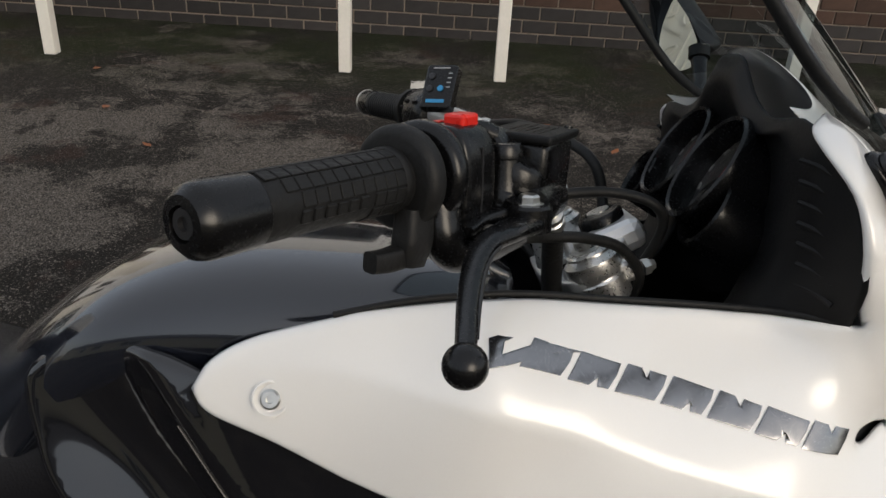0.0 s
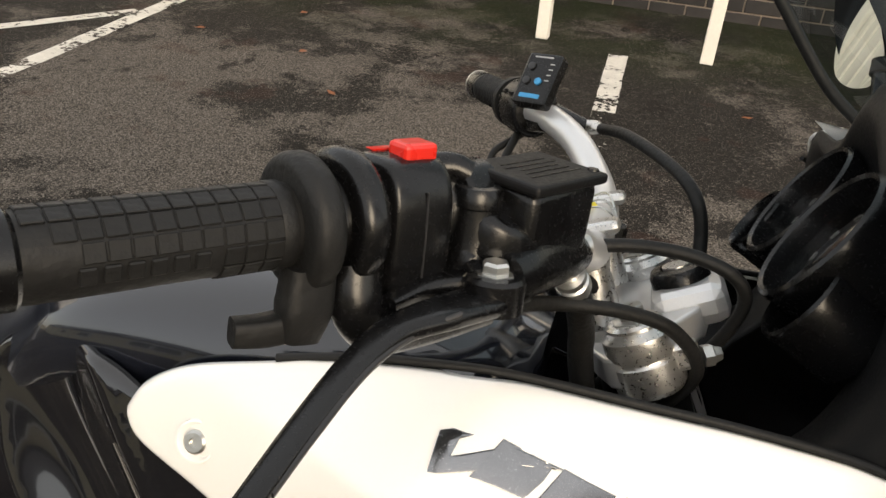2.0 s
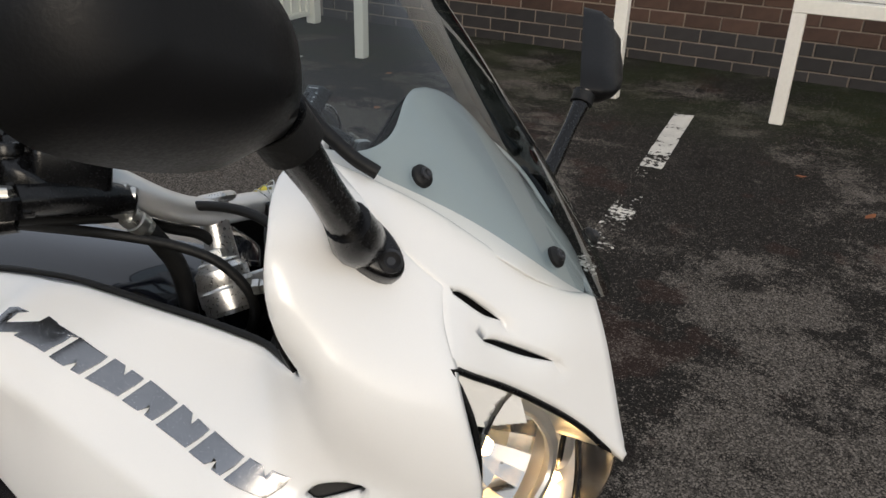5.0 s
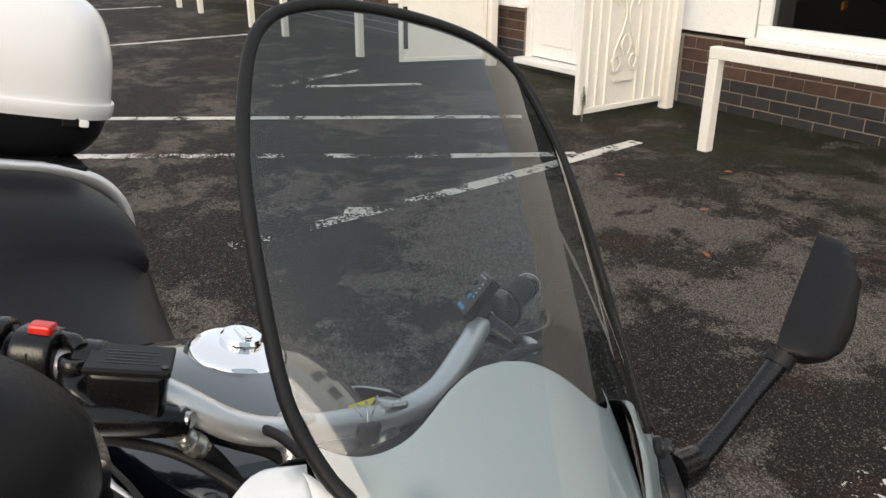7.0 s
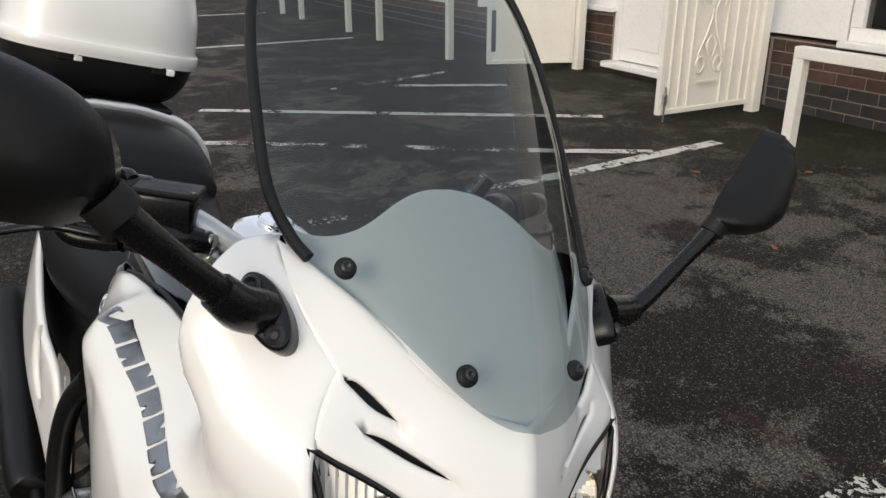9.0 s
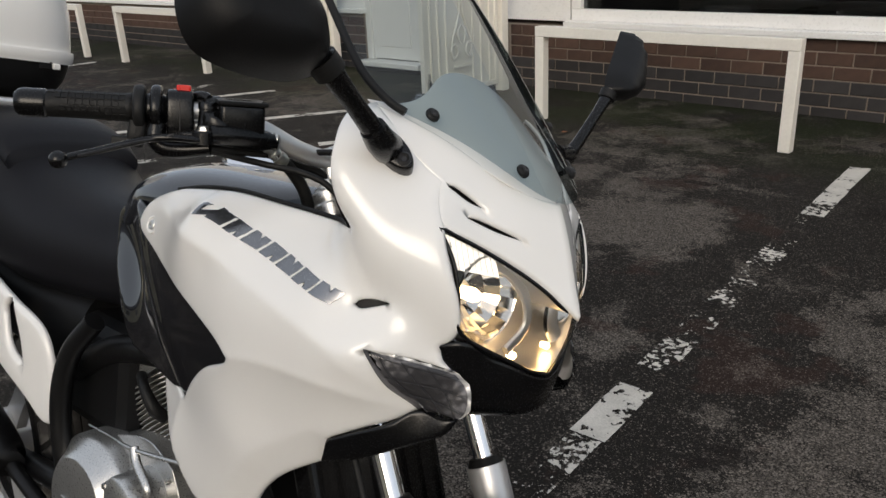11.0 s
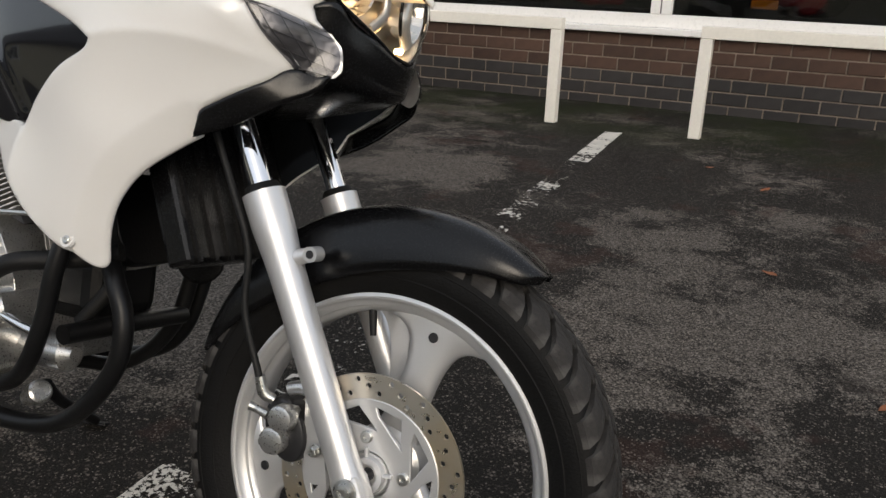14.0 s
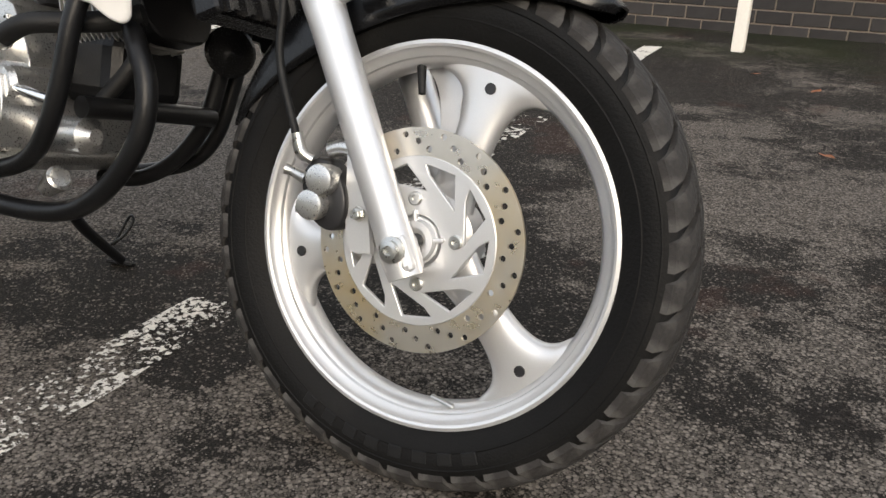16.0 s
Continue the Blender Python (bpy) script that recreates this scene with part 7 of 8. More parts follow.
def tyre(name, at, width, outer, blocks, label):
    """A tyre with separate tread blocks on its crown."""
    w = width / 0.102
    prof = [(-0.035, 0.236), (-0.040, 0.245), (-0.0475, 0.258), (-0.051, 0.274), (-0.0500, 0.290), (-0.044, 0.302), (-0.032, 0.309), (-0.016, 0.3125), (0, 0.3135), (0.016, 0.3125), (0.032, 0.309), (0.044, 0.302), (0.0500, 0.290), (0.051, 0.274), (0.0475, 0.258), (0.040, 0.245), (0.035, 0.236)]
    k = outer / 0.320
    ob = part(name, lathe_mesh(name, [(y * w, r * k if r > 0.25 else r * k) for y, r in prof], M_TYRE, at=at, sides=96, closed=True), bike, label)
    ob.data.set_sharp_from_angle(angle=radians(80))
    for ring_y in (0.0505, 0.0485):
        for s in (-1, 1):
            part("sidewall_rib", lathe_mesh("sidewall_rib", [(s * ring_y * w - 0.0005, (0.262 if ring_y < 0.05 else 0.284) * k), (s * ring_y * w + s * 0.0012, (0.263 if ring_y < 0.05 else 0.285) * k), (s * ring_y * w - 0.0005, (0.2645 if ring_y < 0.05 else 0.2865) * k)], M_TYRE, at=at, sides=96, closed=True), ob)

    def surf(y, lift):
        yy = np.array([p[0] for p in prof[4:13]]) * w
        rr = np.array([p[1] for p in prof[4:13]]) * k
        return float(np.interp(y, yy, rr)) + lift

    def block_mesh(y0, y1, a0, a1, skew):
        verts, faces = [], []
        ny, na = 5, 4
        for lift in (0.0092, -0.004):
            for i in range(ny):
                for j in range(na):
                    y = y0 + (y1 - y0) * i / (ny - 1)
                    a = a0 + (a1 - a0) * j / (na - 1) + skew * (abs(y) - 0.02) / 0.03
                    edge = (i in (0, ny - 1) or j in (0, na - 1)) and lift > 0
                    r = surf(y, lift - (0.0012 if edge else 0))
                    verts.append((r * math.cos(a), y, r * math.sin(a)))
        q = ny * na
        for i in range(ny - 1):
            for j in range(na - 1):
                faces.append((i * na + j, i * na + j + 1, (i + 1) * na + j + 1, (i + 1) * na + j))
        rim_ids = [j for j in range(na)] + [i * na + na - 1 for i in range(1, ny)] + [(ny - 1) * na + j for j in range(na - 2, -1, -1)] + [i * na for i in range(ny - 2, 0, -1)]
        for a, b in zip(rim_ids, [*rim_ids[1:], rim_ids[0]]):
            faces.append((a, q + a, q + b, b))
        me = link_mesh("tread_block", verts, faces, M_TREAD, smooth=False)
        bmx = bmesh.new()
        bmx.from_mesh(me)
        bmesh.ops.recalc_face_normals(bmx, faces=bmx.faces)
        bmx.to_mesh(me)
        bmx.free()
        return me

    pitch = 2 * math.pi / blocks
    kinds = [(block_mesh(-0.0490 * w, -0.016 * w, 0, pitch * 0.74, -0.085), 0), (block_mesh(0.016 * w, 0.0490 * w, 0, pitch * 0.74, -0.085), 0.5),
             (block_mesh(-0.0135 * w, -0.0008, 0, pitch * 0.86, -0.085), 0.22), (block_mesh(0.0008, 0.0135 * w, 0, pitch * 0.86, -0.085), 0.72)]
    for me, shift in kinds:
        for n_ in range(blocks):
            b = part("tread_block", me, ob)
            b.matrix_local = Matrix.Translation(at) @ Matrix.Rotation(pitch * (n_ + shift), 4, "Y")
    return ob


front_tyre = tyre("front_tyre", (0, 0, -0.004), 0.108, 0.3265, 42, "black dual-purpose tyre with blocky tread")

# raised bars on the sidewall in place of its lettering
for k in range(8):
    a = radians(-118 + 7.2 * k)
    part("sidewall_bar", box_mesh("sidewall_bar", (0.020, 0.003, 0.016), (0.276 * math.cos(a), -0.0537, 0.276 * math.sin(a) - 0.004), M_RUBBER, turn=(0, -math.degrees(a) - 90, 0), edge=0.001, seg=1), front_tyre)

# ---- engine, frame, running gear ----
def rounded(u, v, w, h, r, n=5):
    out = []
    for cu, cv, a0 in ((w / 2 - r, h / 2 - r, 0), (-w / 2 + r, h / 2 - r, 90), (-w / 2 + r, -h / 2 + r, 180), (w / 2 - r, -h / 2 + r, 270)):
        for k in range(n):
            a = radians(a0 + 90 * k / (n - 1))
            out.append((u + cu + r * math.cos(a), v + cv + r * math.sin(a)))
    return out


def cylinder_block(name, base, way, fins, size, label):
    """A finned air-cooled barrel with its head and rocker cover."""
    ax = Vector(way).normalized()
    rot = ax.to_track_quat("Z", "Y").to_matrix().to_4x4()
    # the core is coloured dark as the shade between the fins
    core = part(name, plate_mesh(name, rounded(0, 0, size * 0.72, size * 0.72, 0.03), 0.0088 * fins + 0.03, M_DARK, m=Matrix.Translation(Vector(base) + ax * (0.0088 * fins / 2)) @ rot), bike, label)
    fin_me = plate_mesh("fin", rounded(0, 0, size, size, 0.055), 0.0019, M_FIN)
    for k in range(fins):
        f = part("fin", fin_me, core)
        f.matrix_local = Matrix.Translation(Vector(base) + ax * (0.010 + 0.0088 * k)) @ rot
    if way[2] > 0.5:
        bevel(part("cylinder_head", plate_mesh("cylinder_head", rounded(0, 0, size * 0.94, size * 0.90, 0.03), 0.045, M_CAST, m=Matrix.Translation(Vector(base) + ax * (0.0088 * fins + 0.035)) @ rot), core), 0.006, 3)
    for sx in ((-1, 1) if way[2] > 0.5 else ()):
        for sy in (-1, 1):
            p = Vector(base) + ax * (0.0088 * fins + 0.058) + (rot.to_3x3() @ Vector((sx * size * 0.36, sy * size * 0.34, 0)))
            part("head_bolt", bolt_mesh("head_bolt", p, ax, 0.008, 0.010, M_STEEL), core)
    if way[2] > 0.5:
        part("rocker_cover", lathe_mesh("rocker_cover", [(0, size * 0.34), (0.02, size * 0.34), (0.032, size * 0.26), (0.034, 0.0)], M_CAST, axis=ax, at=Vector(base) + ax * (0.0088 * fins + 0.054), sides=30), core)
    else:
        bevel(part("cylinder_head", plate_mesh("cylinder_head", rounded(0, 0, size * 0.98, size * 0.98, 0.05), 0.034, M_FRAME, m=Matrix.Translation(Vector(base) + ax * (0.0088 * fins + 0.022)) @ rot), core), 0.006, 3)
    for s in (-0.3, 0.0, 0.3):
        part("fin_web", box_mesh("fin_web", (0.004, 0.004, 0.0088 * fins), Vector(base) + ax * (0.0088 * fins / 2) + (rot.to_3x3() @ Vector((size * s, size * 0.475, 0))), M_FIN, turn=rot), core)
        part("fin_web", box_mesh("fin_web", (0.004, 0.004, 0.0088 * fins), Vector(base) + ax * (0.0088 * fins / 2) + (rot.to_3x3() @ Vector((size * s, -size * 0.475, 0))), M_FIN, turn=rot), core)
    return core


cylinder_block("rear_cylinder", (-0.735, -0.005, 0.215), (-0.60, 0, 0.80), 15, 0.170, "finned rear cylinder in cast aluminium")
cylinder_block("front_cylinder", (-0.625, -0.002, 0.226), (0.95, 0, 0.30), 14, 0.150, "finned front cylinder in cast aluminium")
case = bevel(part("crankcase", plate_mesh("crankcase", outline_of([[(-0.90, 0.02), (-0.80, -0.03), (-0.645, 0.0), (-0.615, 0.06)], [(-0.615, 0.06), (-0.62, 0.15), (-0.66, 0.225)], [(-0.66, 0.225), (-0.75, 0.25), (-0.90, 0.20)], [(-0.90, 0.20), (-0.92, 0.10), (-0.90, 0.02)]], 0.02), 0.24, M_CAST, m=Matrix.Translation((0, 0, 0)) @ Matrix.Rotation(radians(90), 4, "X")), bike, "silver cast crankcase with round covers"), 0.010, 3)
part("sump", box_mesh("sump", (0.13, 0.15, 0.12), (-0.575, 0.01, 0.155), M_FRAME, edge=0.03, seg=3), case)
part("breather_hose", tube_mesh("breather_hose", [(-0.50, -0.03, 0.24), (-0.49, -0.05, 0.17), (-0.53, -0.07, 0.10)], 0.012, M_RUBBER, n=14), case)
part("clutch_cover", lathe_mesh("clutch_cover", [(0.10, 0.124), (0.150, 0.122), (0.160, 0.116), (0.172, 0.098), (0.178, 0.094), (0.186, 0.085), (0.190, 0.060), (0.191, 0.0)], M_CAST, axis=(0, -1, 0), at=(-0.850, 0, 0.102), sides=64), case, "round silver clutch cover")
part("emblem_bar", box_mesh("emblem_bar", (0.050, 0.003, 0.009), (-0.862, -0.1925, 0.105), M_STEEL, edge=0.001), case)
part("filter_cover", lathe_mesh("filter_cover", [(0.10, 0.047), (0.178, 0.046), (0.184, 0.043), (0.188, 0.036), (0.189, 0.0)], M_CAST, axis=(0, -1, 0), at=(-0.716, 0, 0.162), sides=40), case)
for x, z in ((-0.752, 0.180), (-0.690, 0.150), (-0.705, 0.200), (-0.63, 0.035), (-0.63, 0.115), (-0.66, 0.015), (-0.78, 0.205), (-0.665, 0.205), (-0.74, -0.005)):
    part("case_bolt", bolt_mesh("case_bolt", (x, -0.180 if z in (0.180, 0.150) else -0.118, z), (0, -1, 0), 0.0062, 0.010, M_STEEL), case, "hexagon case bolt")
bevel(part("lower_cover", plate_mesh("lower_cover", outline_of([[(-0.78, 0.06), (-0.74, 0.008), (-0.622, 0.022)], [(-0.622, 0.022), (-0.612, 0.08), (-0.620, 0.125)], [(-0.620, 0.125), (-0.70, 0.13), (-0.78, 0.06)]], 0.015), 0.06, M_CAST, m=Matrix.Translation((0, -0.135, 0)) @ Matrix.Rotation(radians(90), 4, "X")), case), 0.008, 3)
part("link_arm", tube_mesh("link_arm", [(-0.705, -0.165, 0.262), (-0.690, -0.168, 0.240), (-0.655, -0.170, 0.215), (-0.650, -0.170, 0.200)], 0.008, M_CAST, n=14, flat=0.6), case)
part("clutch_wire", tube_mesh("clutch_wire", [(-0.86, -0.160, 0.245), (-0.78, -0.162, 0.252), (-0.70, -0.165, 0.258), (-0.55, -0.13, 0.27)], [0.002, 0.002, 0.004, 0.004], M_STEEL, n=14, sides=8), case)
part("oil_pipe", tube_mesh("oil_pipe", [(-0.695, -0.165, 0.120), (-0.655, -0.175, 0.145), (-0.615, -0.172, 0.170)], 0.009, M_CAST, n=10), case)
part("water_hose", tube_mesh("water_hose", [(-0.620, -0.172, 0.168), (-0.575, -0.165, 0.195), (-0.53, -0.14, 0.205), (-0.48, -0.11, 0.215), (-0.44, -0.09, 0.23)], 0.0145, M_RUBBER, n=24), case, "black water hose")
part("hose_clip", lathe_mesh("hose_clip", [(-0.004, 0.0158), (0.004, 0.0158)], M_STEEL, axis=(0.84, 0.1, 0.5), at=(-0.612, -0.171, 0.172), sides=24), case)
part("shift_shaft", tube_mesh("shift_shaft", [(-0.60, -0.150, 0.108), (-0.55, -0.158, 0.102), (-0.52, -0.158, 0.098)], [0.008, 0.008, 0.009], M_CHROME, n=8), case)
part("water_pump", lathe_mesh("water_pump", [(0.08, 0.035), (0.150, 0.034), (0.158, 0.028), (0.160, 0.0)], M_CAST, axis=(0, -1, 0), at=(-0.635, 0, 0.110), sides=28), case)
part("plug_cap", tube_mesh("plug_cap", [(-0.80, -0.10, 0.345), (-0.765, -0.115, 0.335), (-0.74, -0.11, 0.305), (-0.735, -0.09, 0.285)], [0.009, 0.009, 0.012, 0.011], M_RUBBER, n=18), case)
part("intake_box", box_mesh("intake_box", (0.30, 0.20, 0.22), (-0.98, -0.01, 0.30), M_PLASTIC, edge=0.03), bike, "black airbox under the seat")
part("starter_motor", lathe_mesh("starter_motor", [(-0.05, 0.022), (-0.045, 0.028), (0.045, 0.028), (0.05, 0.022), (0.058, 0.012)], M_CAST, axis=(1, 0, 0.05), at=(-0.575, -0.085, 0.050), sides=28), bike, "grey starter motor")
part("drain_plug", lathe_mesh("drain_plug", [(-0.03, 0.014), (-0.004, 0.014), (-0.003, 0.019), (0.010, 0.019), (0.013, 0.015), (0.014, 0.0)], M_CAST, axis=(0.8, -0.2, 0.5), at=(-0.574, -0.10, -0.018), sides=24), bike)
down_tube = part("frame_down_tube", tube_mesh("frame_down_tube", [(-0.455, -0.10, 0.40), (-0.478, -0.145, 0.28), (-0.492, -0.160, 0.21), (-0.507, -0.160, 0.13), (-0.530, -0.158, 0.06), (-0.57, -0.150, 0.015), (-0.64, -0.14, -0.01), (-0.75, -0.13, -0.03)], 0.0135, M_FRAME, n=40, sides=18), bike, "satin black frame tube")
part("frame_down_tube", other_side(down_tube.data), bike)
part("exhaust_pipe", tube_mesh("exhaust_pipe", [(-0.47, -0.085, 0.225), (-0.432, -0.108, 0.190), (-0.405, -0.112, 0.140), (-0.405, -0.112, 0.080), (-0.435, -0.112, 0.020), (-0.490, -0.112, -0.035), (-0.56, -0.112, -0.062), (-0.66, -0.115, -0.068), (-0.80, -0.12, -0.055), (-1.0, -0.15, 0.0), (-1.2, -0.17, 0.08)], 0.0150, M_FRAME, n=70, sides=18), bike, "black exhaust pipe")
part("silencer", tube_mesh("silencer", [(-1.15, -0.172, 0.06), (-1.20, -0.175, 0.08), (-1.60, -0.18, 0.24), (-1.63, -0.18, 0.25)], [0.03, 0.048, 0.052, 0.045], M_FRAME, n=24, sides=24), bike, "black silencer")
part("left_loop_pipe", tube_mesh("left_loop_pipe", [(-0.45, 0.105, 0.30), (-0.475, 0.125, 0.215), (-0.488, 0.13, 0.16), (-0.510, 0.13, 0.085), (-0.560, 0.128, 0.020), (-0.63, 0.125, -0.022), (-0.72, 0.12, -0.035)], 0.0140, M_FRAME, n=40, sides=16), bike)
part("cross_tube", tube_mesh("cross_tube", [(-0.500, -0.13, 0.095), (-0.495, 0.0, 0.098), (-0.492, 0.125, 0.098)], 0.0155, M_FRAME, n=8, sides=18), bike)
part("horn", lathe_mesh("horn", [(-0.022, 0.016), (-0.012, 0.030), (0.004, 0.040), (0.010, 0.041), (0.013, 0.036), (0.010, 0.018), (0.014, 0.0)], M_SATIN, axis=(0.75, -0.55, 0.1), at=(-0.452, 0.105, 0.205), sides=32), bike, "round black horn")
rad = part("radiator", box_mesh("radiator", (0.045, 0.27, 0.264), (-0.352, YC, 0.354), M_SATIN, turn=(0, -22, 0), edge=0.008), bike, "black radiator behind a plastic grille")
for k in range(-3, 9):
    part("grille_slat", box_mesh("grille_slat", (0.010, 0.262, 0.006), (-0.335 - 0.0086 * k + 0.008, YC, 0.302 + 0.0212 * k), M_SATIN, turn=(0, -22, 0)), rad)
for k in range(8):
    part("grille_bar", box_mesh("grille_bar", (0.008, 0.006, 0.258), (-0.329, YC - 0.119 + 0.034 * k, 0.362), M_SATIN, turn=(0, -22, 0)), rad)
part("steering_head", tube_mesh("steering_head", [(-0.40, YC, 0.71), (-0.33, YC, 0.56)], 0.032, M_FRAME, n=6), bike)
bevel(part("lower_yoke", plate_mesh("lower_yoke", rounded(0, 0, 0.08, 0.26, 0.035), 0.03, M_FRAME, m=Matrix.Translation((-0.312, YC - 0.006, 0.565)) @ Matrix.Rotation(radians(-27), 4, "Y")), bike), 0.006)
part("main_frame", tube_mesh("main_frame", [(-0.36, 0.05, 0.60), (-0.55, 0.10, 0.44), (-0.85, 0.11, 0.38), (-1.0, 0.10, 0.30)], 0.026, M_FRAME, n=20), bike)
part("main_frame", tube_mesh("main_frame", [(-0.36, -0.03, 0.60), (-0.55, -0.08, 0.44), (-0.85, -0.10, 0.38), (-1.0, -0.11, 0.30)], 0.026, M_FRAME, n=20), bike)
part("loom", tube_mesh("loom", [(-0.40, 0.03, 0.70), (-0.38, -0.02, 0.62), (-0.37, -0.06, 0.55), (-0.40, -0.05, 0.45)], 0.014, M_RUBBER, n=20), bike)
part("sub_frame", tube_mesh("sub_frame", [(-0.875, -0.150, 0.43), (-0.925, -0.165, 0.36), (-0.945, -0.170, 0.27), (-0.935, -0.165, 0.16), (-0.90, -0.15, 0.04), (-0.88, -0.14, -0.03)], 0.019, M_FRAME, n=30, sides=18), bike, "satin black frame tube")
stand = part("side_stand", tube_mesh("side_stand", [(-0.80, 0.12, -0.10), (-0.81, 0.17, -0.148), (-0.835, 0.292, -0.226)], [0.012, 0.011, 0.010], M_FRAME, n=14), bike, "black side stand resting on the asphalt")
part("stand_foot", box_mesh("stand_foot", (0.055, 0.032, 0.008), (-0.845, 0.304, -0.2365), M_FRAME, turn=(-14.8, 0, 20), edge=0.003), stand)
part("stand_tang", tube_mesh("stand_tang", [(-0.822, 0.245, -0.19), (-0.80, 0.262, -0.165), (-0.79, 0.272, -0.135), (-0.805, 0.275, -0.130), (-0.826, 0.262, -0.19)], 0.003, M_FRAME, n=20, sides=8), stand)
part("swing_arm", tube_mesh("swing_arm", [(-0.90, -0.11, 0.06), (-1.2, -0.115, 0.03), (-1.48, -0.12, -0.012)], 0.024, M_FRAME, n=14, flat=1.4), bike)
part("swing_arm", tube_mesh("swing_arm", [(-0.90, 0.06, 0.06), (-1.2, 0.055, 0.03), (-1.48, 0.05, -0.012)], 0.024, M_FRAME, n=14, flat=1.4), bike)
rear = part("rear_wheel", lathe_mesh("rear_wheel", RIM, M_ALLOY, at=(-1.45, -0.035, -0.014), sides=72, closed=True), bike, "silver three-spoke cast rear wheel")
for ang in (60, 180, 300):
    m = Matrix.Translation((-1.45, -0.035, -0.014)) @ Matrix.Rotation(radians(-ang), 4, "Y") @ Matrix.Rotation(radians(90), 4, "X")
    bevel(part("spoke", plate_mesh("spoke", spoke_loop(), 0.024, M_ALLOY, m=m), rear), 0.006, 2)
part("hub", lathe_mesh("hub", [(-0.07, 0.03), (-0.05, 0.06), (0.05, 0.06), (0.07, 0.03)], M_ALLOY, at=(-1.45, -0.035, -0.014), sides=32), rear)
tyre("rear_tyre", (-1.45, -0.035, -0.014), 0.128, 0.3165, 30, "black dual-purpose rear tyre")
for s_, y in ((-1, -0.19), (1, 0.17)):
    part("foot_peg", tube_mesh("foot_peg", [(-0.90, y * 0.7, -0.03), (-0.90, y, -0.03), (-0.90, y * 1.4, -0.02)], 0.014, M_RUBBER, n=10), bike)

# ---- things on the machine ----
top_case = thing("top_box", BIKE @ pose(-1.72, -0.052, 0.768), "white and black hard luggage box locked on the rear rack", "luggage box")


def case_ring(z, hx, hy, power=3.2, n=48):
    hx, hy, z = hx * 1.06, hy * 1.07, z * 1.03
    out = []
    for k in range(n):
        a = 2 * math.pi * k / n
        c, s = math.cos(a), math.sin(a)
        out.append(Vector((hx * math.copysign(abs(c) ** (2 / power), c), hy * math.copysign(abs(s) ** (2 / power), s), z)))
    return out


part("case_base", loft_mesh("case_base", [case_ring(0.0, 0.13, 0.13), case_ring(0.012, 0.165, 0.155), case_ring(0.05, 0.192, 0.182), case_ring(0.105, 0.200, 0.196)], M_PLASTIC), top_case, "black plastic lower shell")
lid_ = part("case_lid", loft_mesh("case_lid", [case_ring(0.090, 0.203, 0.200), case_ring(0.104, 0.206, 0.203), case_ring(0.118, 0.205, 0.202), case_ring(0.122, 0.200, 0.197), case_ring(0.20, 0.196, 0.192), case_ring(0.27, 0.180, 0.172), case_ring(0.305, 0.150, 0.140), case_ring(0.322, 0.10, 0.092), case_ring(0.326, 0.04, 0.035)], M_BODY, steps=5), top_case, "glossy white lid")
part("lid_ridge", loft_mesh("lid_ridge", [[p + Vector((0, -0.07, 0)) for p in case_ring(z, hx, hy)] for z, hx, hy in ((0.25, 0.172, 0.055), (0.310, 0.150, 0.05), (0.330, 0.11, 0.035))], M_BODY), lid_)
for y in (-0.09, 0.10):
    part("latch_tab", box_mesh("latch_tab", (0.012, 0.030, 0.022), (0.201, y, 0.088), M_PLASTIC, edge=0.003), top_case)
    part("latch_lip", box_mesh("latch_lip", (0.010, 0.018, 0.014), (0.204, y + 0.026, 0.086), M_BODY, edge=0.003), top_case)
part("mount_foot", box_mesh("mount_foot", (0.24, 0.20, 0.024), (0.04, 0, -0.002), M_PLASTIC, edge=0.006), top_case)
tag = thing("key_tag", BIKE @ pose(-0.455, 0.042, 0.779), "yellow plastic key tag hanging from the ignition key by wire", "key tag")
bevel(part("tag", box_mesh("tag", (0.034, 0.015, 0.0022), (0.0, 0.0, 0.0), M_YELLOW, turn=(30, -38, 20)), tag), 0.0008)
part("key", box_mesh("key", (0.010, 0.024, 0.022), (0.036, -0.012, -0.008), M_SATIN, edge=0.003), tag)
for k in range(3):
    part("wire", tube_mesh("wire", [(0.034, -0.012, 0.0), (0.02, -0.02 + 0.012 * k, 0.012 + 0.004 * k), (0.004, -0.004 + 0.008 * k, 0.004), (0.012, 0.012, -0.012 - 0.004 * k), (0.034, -0.008, -0.004)], 0.0008, M_STEEL, n=24, sides=6), tag)


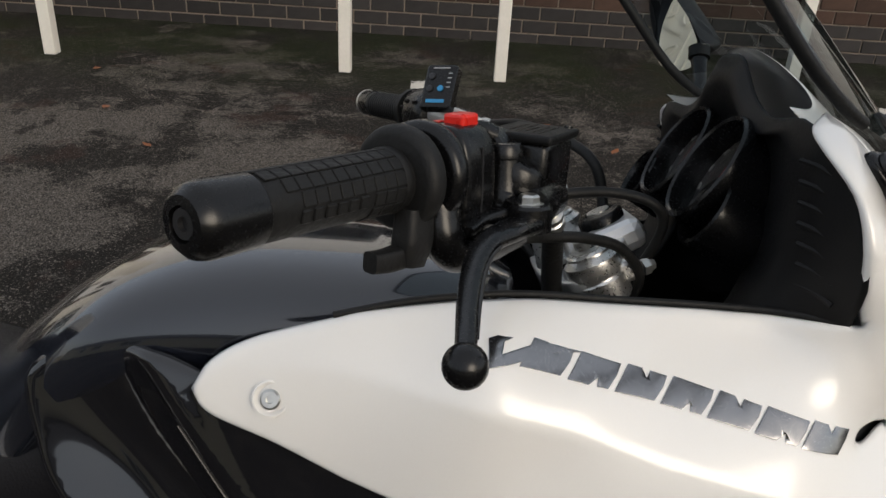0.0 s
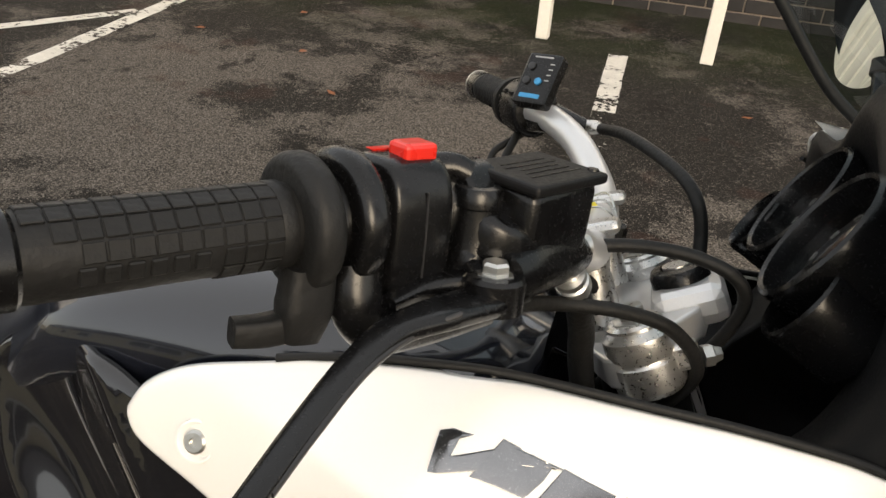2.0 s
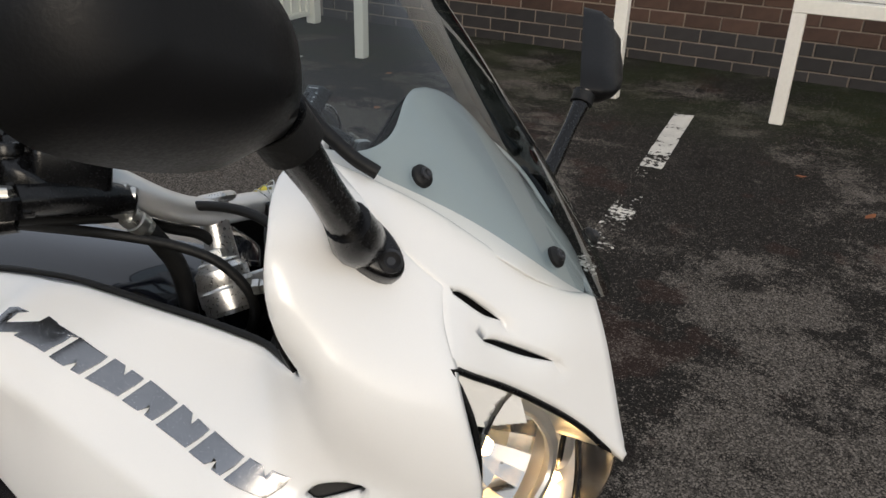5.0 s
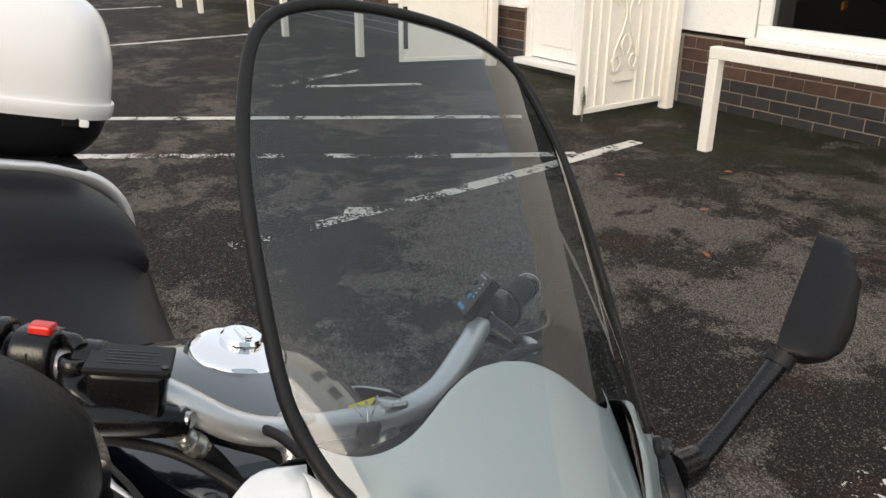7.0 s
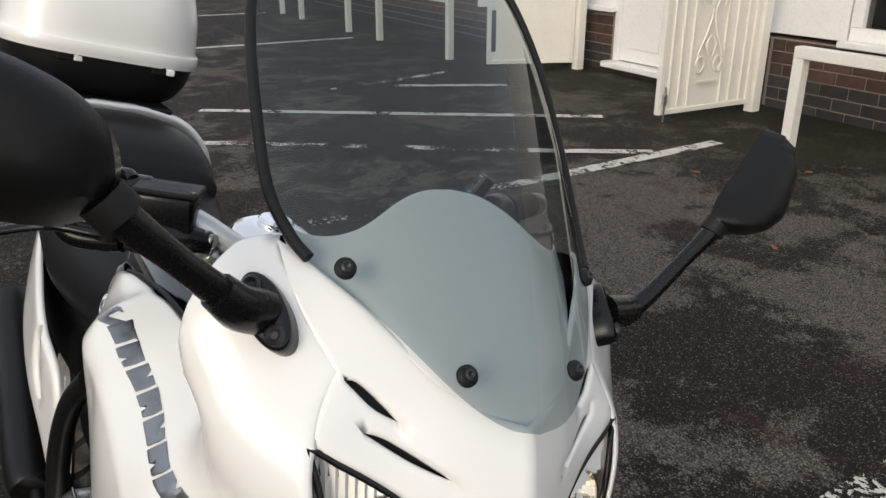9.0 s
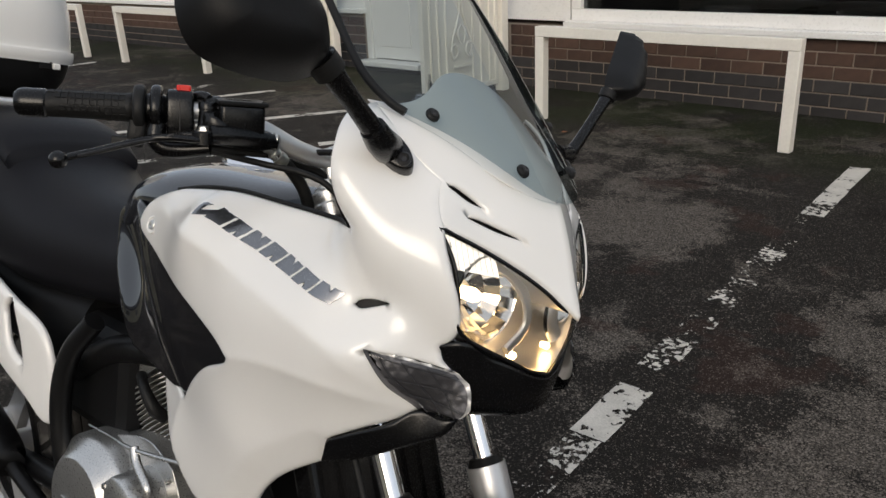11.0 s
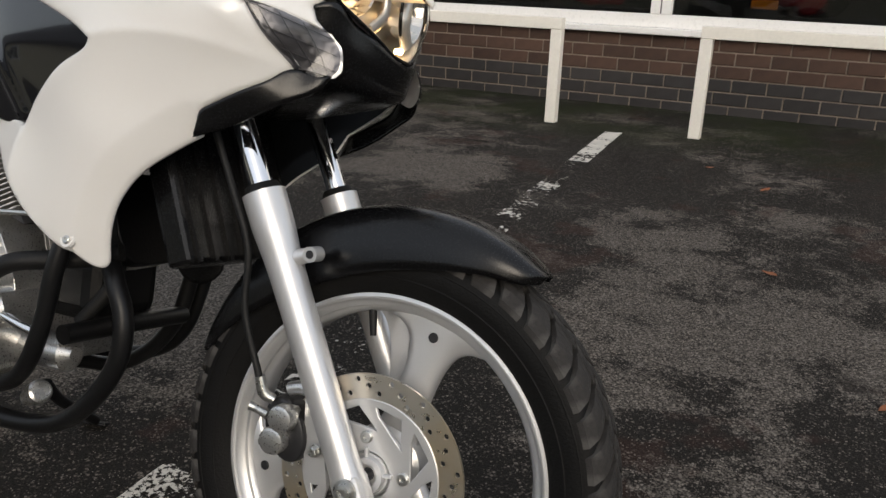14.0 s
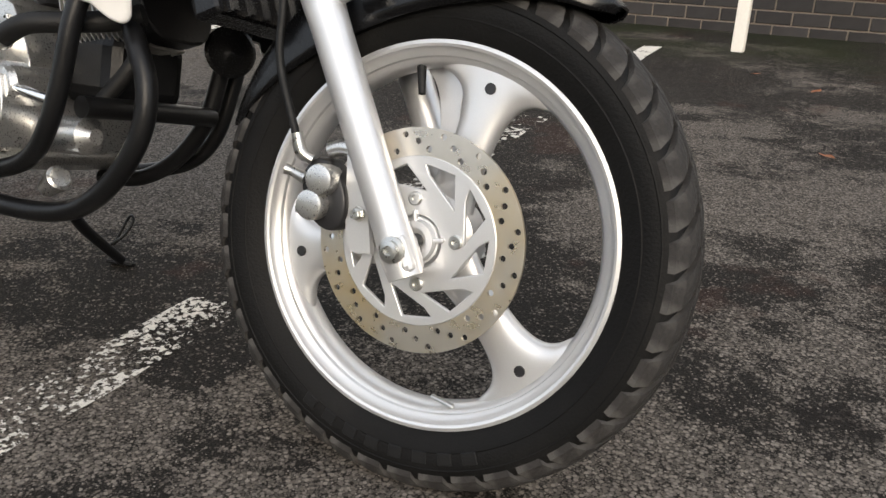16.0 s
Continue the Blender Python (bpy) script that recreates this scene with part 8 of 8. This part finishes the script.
# ---- bricks, one by one ----
def brick_meshes():
    made = {}
    for key, length in (("whole", BRICK_L - 0.011), ("half", BRICK_L / 2 - 0.011)):
        for name, m in (("brown", M_BRICK), ("blue", M_BLUE_BRICK)):
            bm = bmesh.new()
            bmesh.ops.create_cube(bm, size=1.0)
            bmesh.ops.scale(bm, vec=(length, 0.05, BRICK_H - 0.011), verts=bm.verts)
            bmesh.ops.bevel(bm, geom=[e for e in bm.edges if all(v.co.y < 0 for v in e.verts)], offset=0.004, segments=1, affect="EDGES")
            made[key, name] = bm_mesh("brick", bm, m)
    return made


BRICK = brick_meshes()


def lay(wall, x0, x1, courses, one_by_one=True):
    """Courses of stretchers on the face of a wall; joined into one mesh where they are too far to pick apart."""
    rng = random.Random(5)
    verts, faces = {"brown": [], "blue": []}, {"brown": [], "blue": []}
    for c in range(courses):
        z = (c + 0.5) * BRICK_H - 0.03
        tone = "blue" if c < 3 else "brown"
        x = x0 + (BRICK_L / 2 if c % 2 else 0)
        if c % 2:
            spots = [(x0 + BRICK_L / 4, "half")]
        else:
            spots = []
        while x + BRICK_L <= x1 + 0.01:
            spots.append((x + BRICK_L / 2, "whole"))
            x += BRICK_L
        if x1 - x > BRICK_L / 2 - 0.02:
            spots.append((x + BRICK_L / 4, "half"))
        for bx, key in spots:
            place = Vector((bx, WALL_Y + 0.013 + rng.uniform(-0.002, 0.002), z))
            me = BRICK[key, tone]
            if one_by_one:
                ob = part("brick", me, wall)
                ob.location = place
                ob.rotation_euler = (0, rng.uniform(-0.004, 0.004), rng.uniform(-0.006, 0.006))
            else:
                k0 = len(verts[tone])
                verts[tone] += [v.co + place for v in me.vertices]
                faces[tone] += [tuple(k0 + i for i in p.vertices) for p in me.polygons]
    if not one_by_one:
        for tone, m in (("brown", M_BRICK), ("blue", M_BLUE_BRICK)):
            part("bricks", link_mesh("bricks", verts[tone], faces[tone], m, smooth=False), wall, kind="stuff")


lay(wall_shop, -4.1, 5.0, 6)
lay(wall_door, -6.75, -6.13, 6)
lay(wall_pier, -5.26, -4.11, 6)
lay(wall_far, -15.0, -6.76, 6, one_by_one=False)
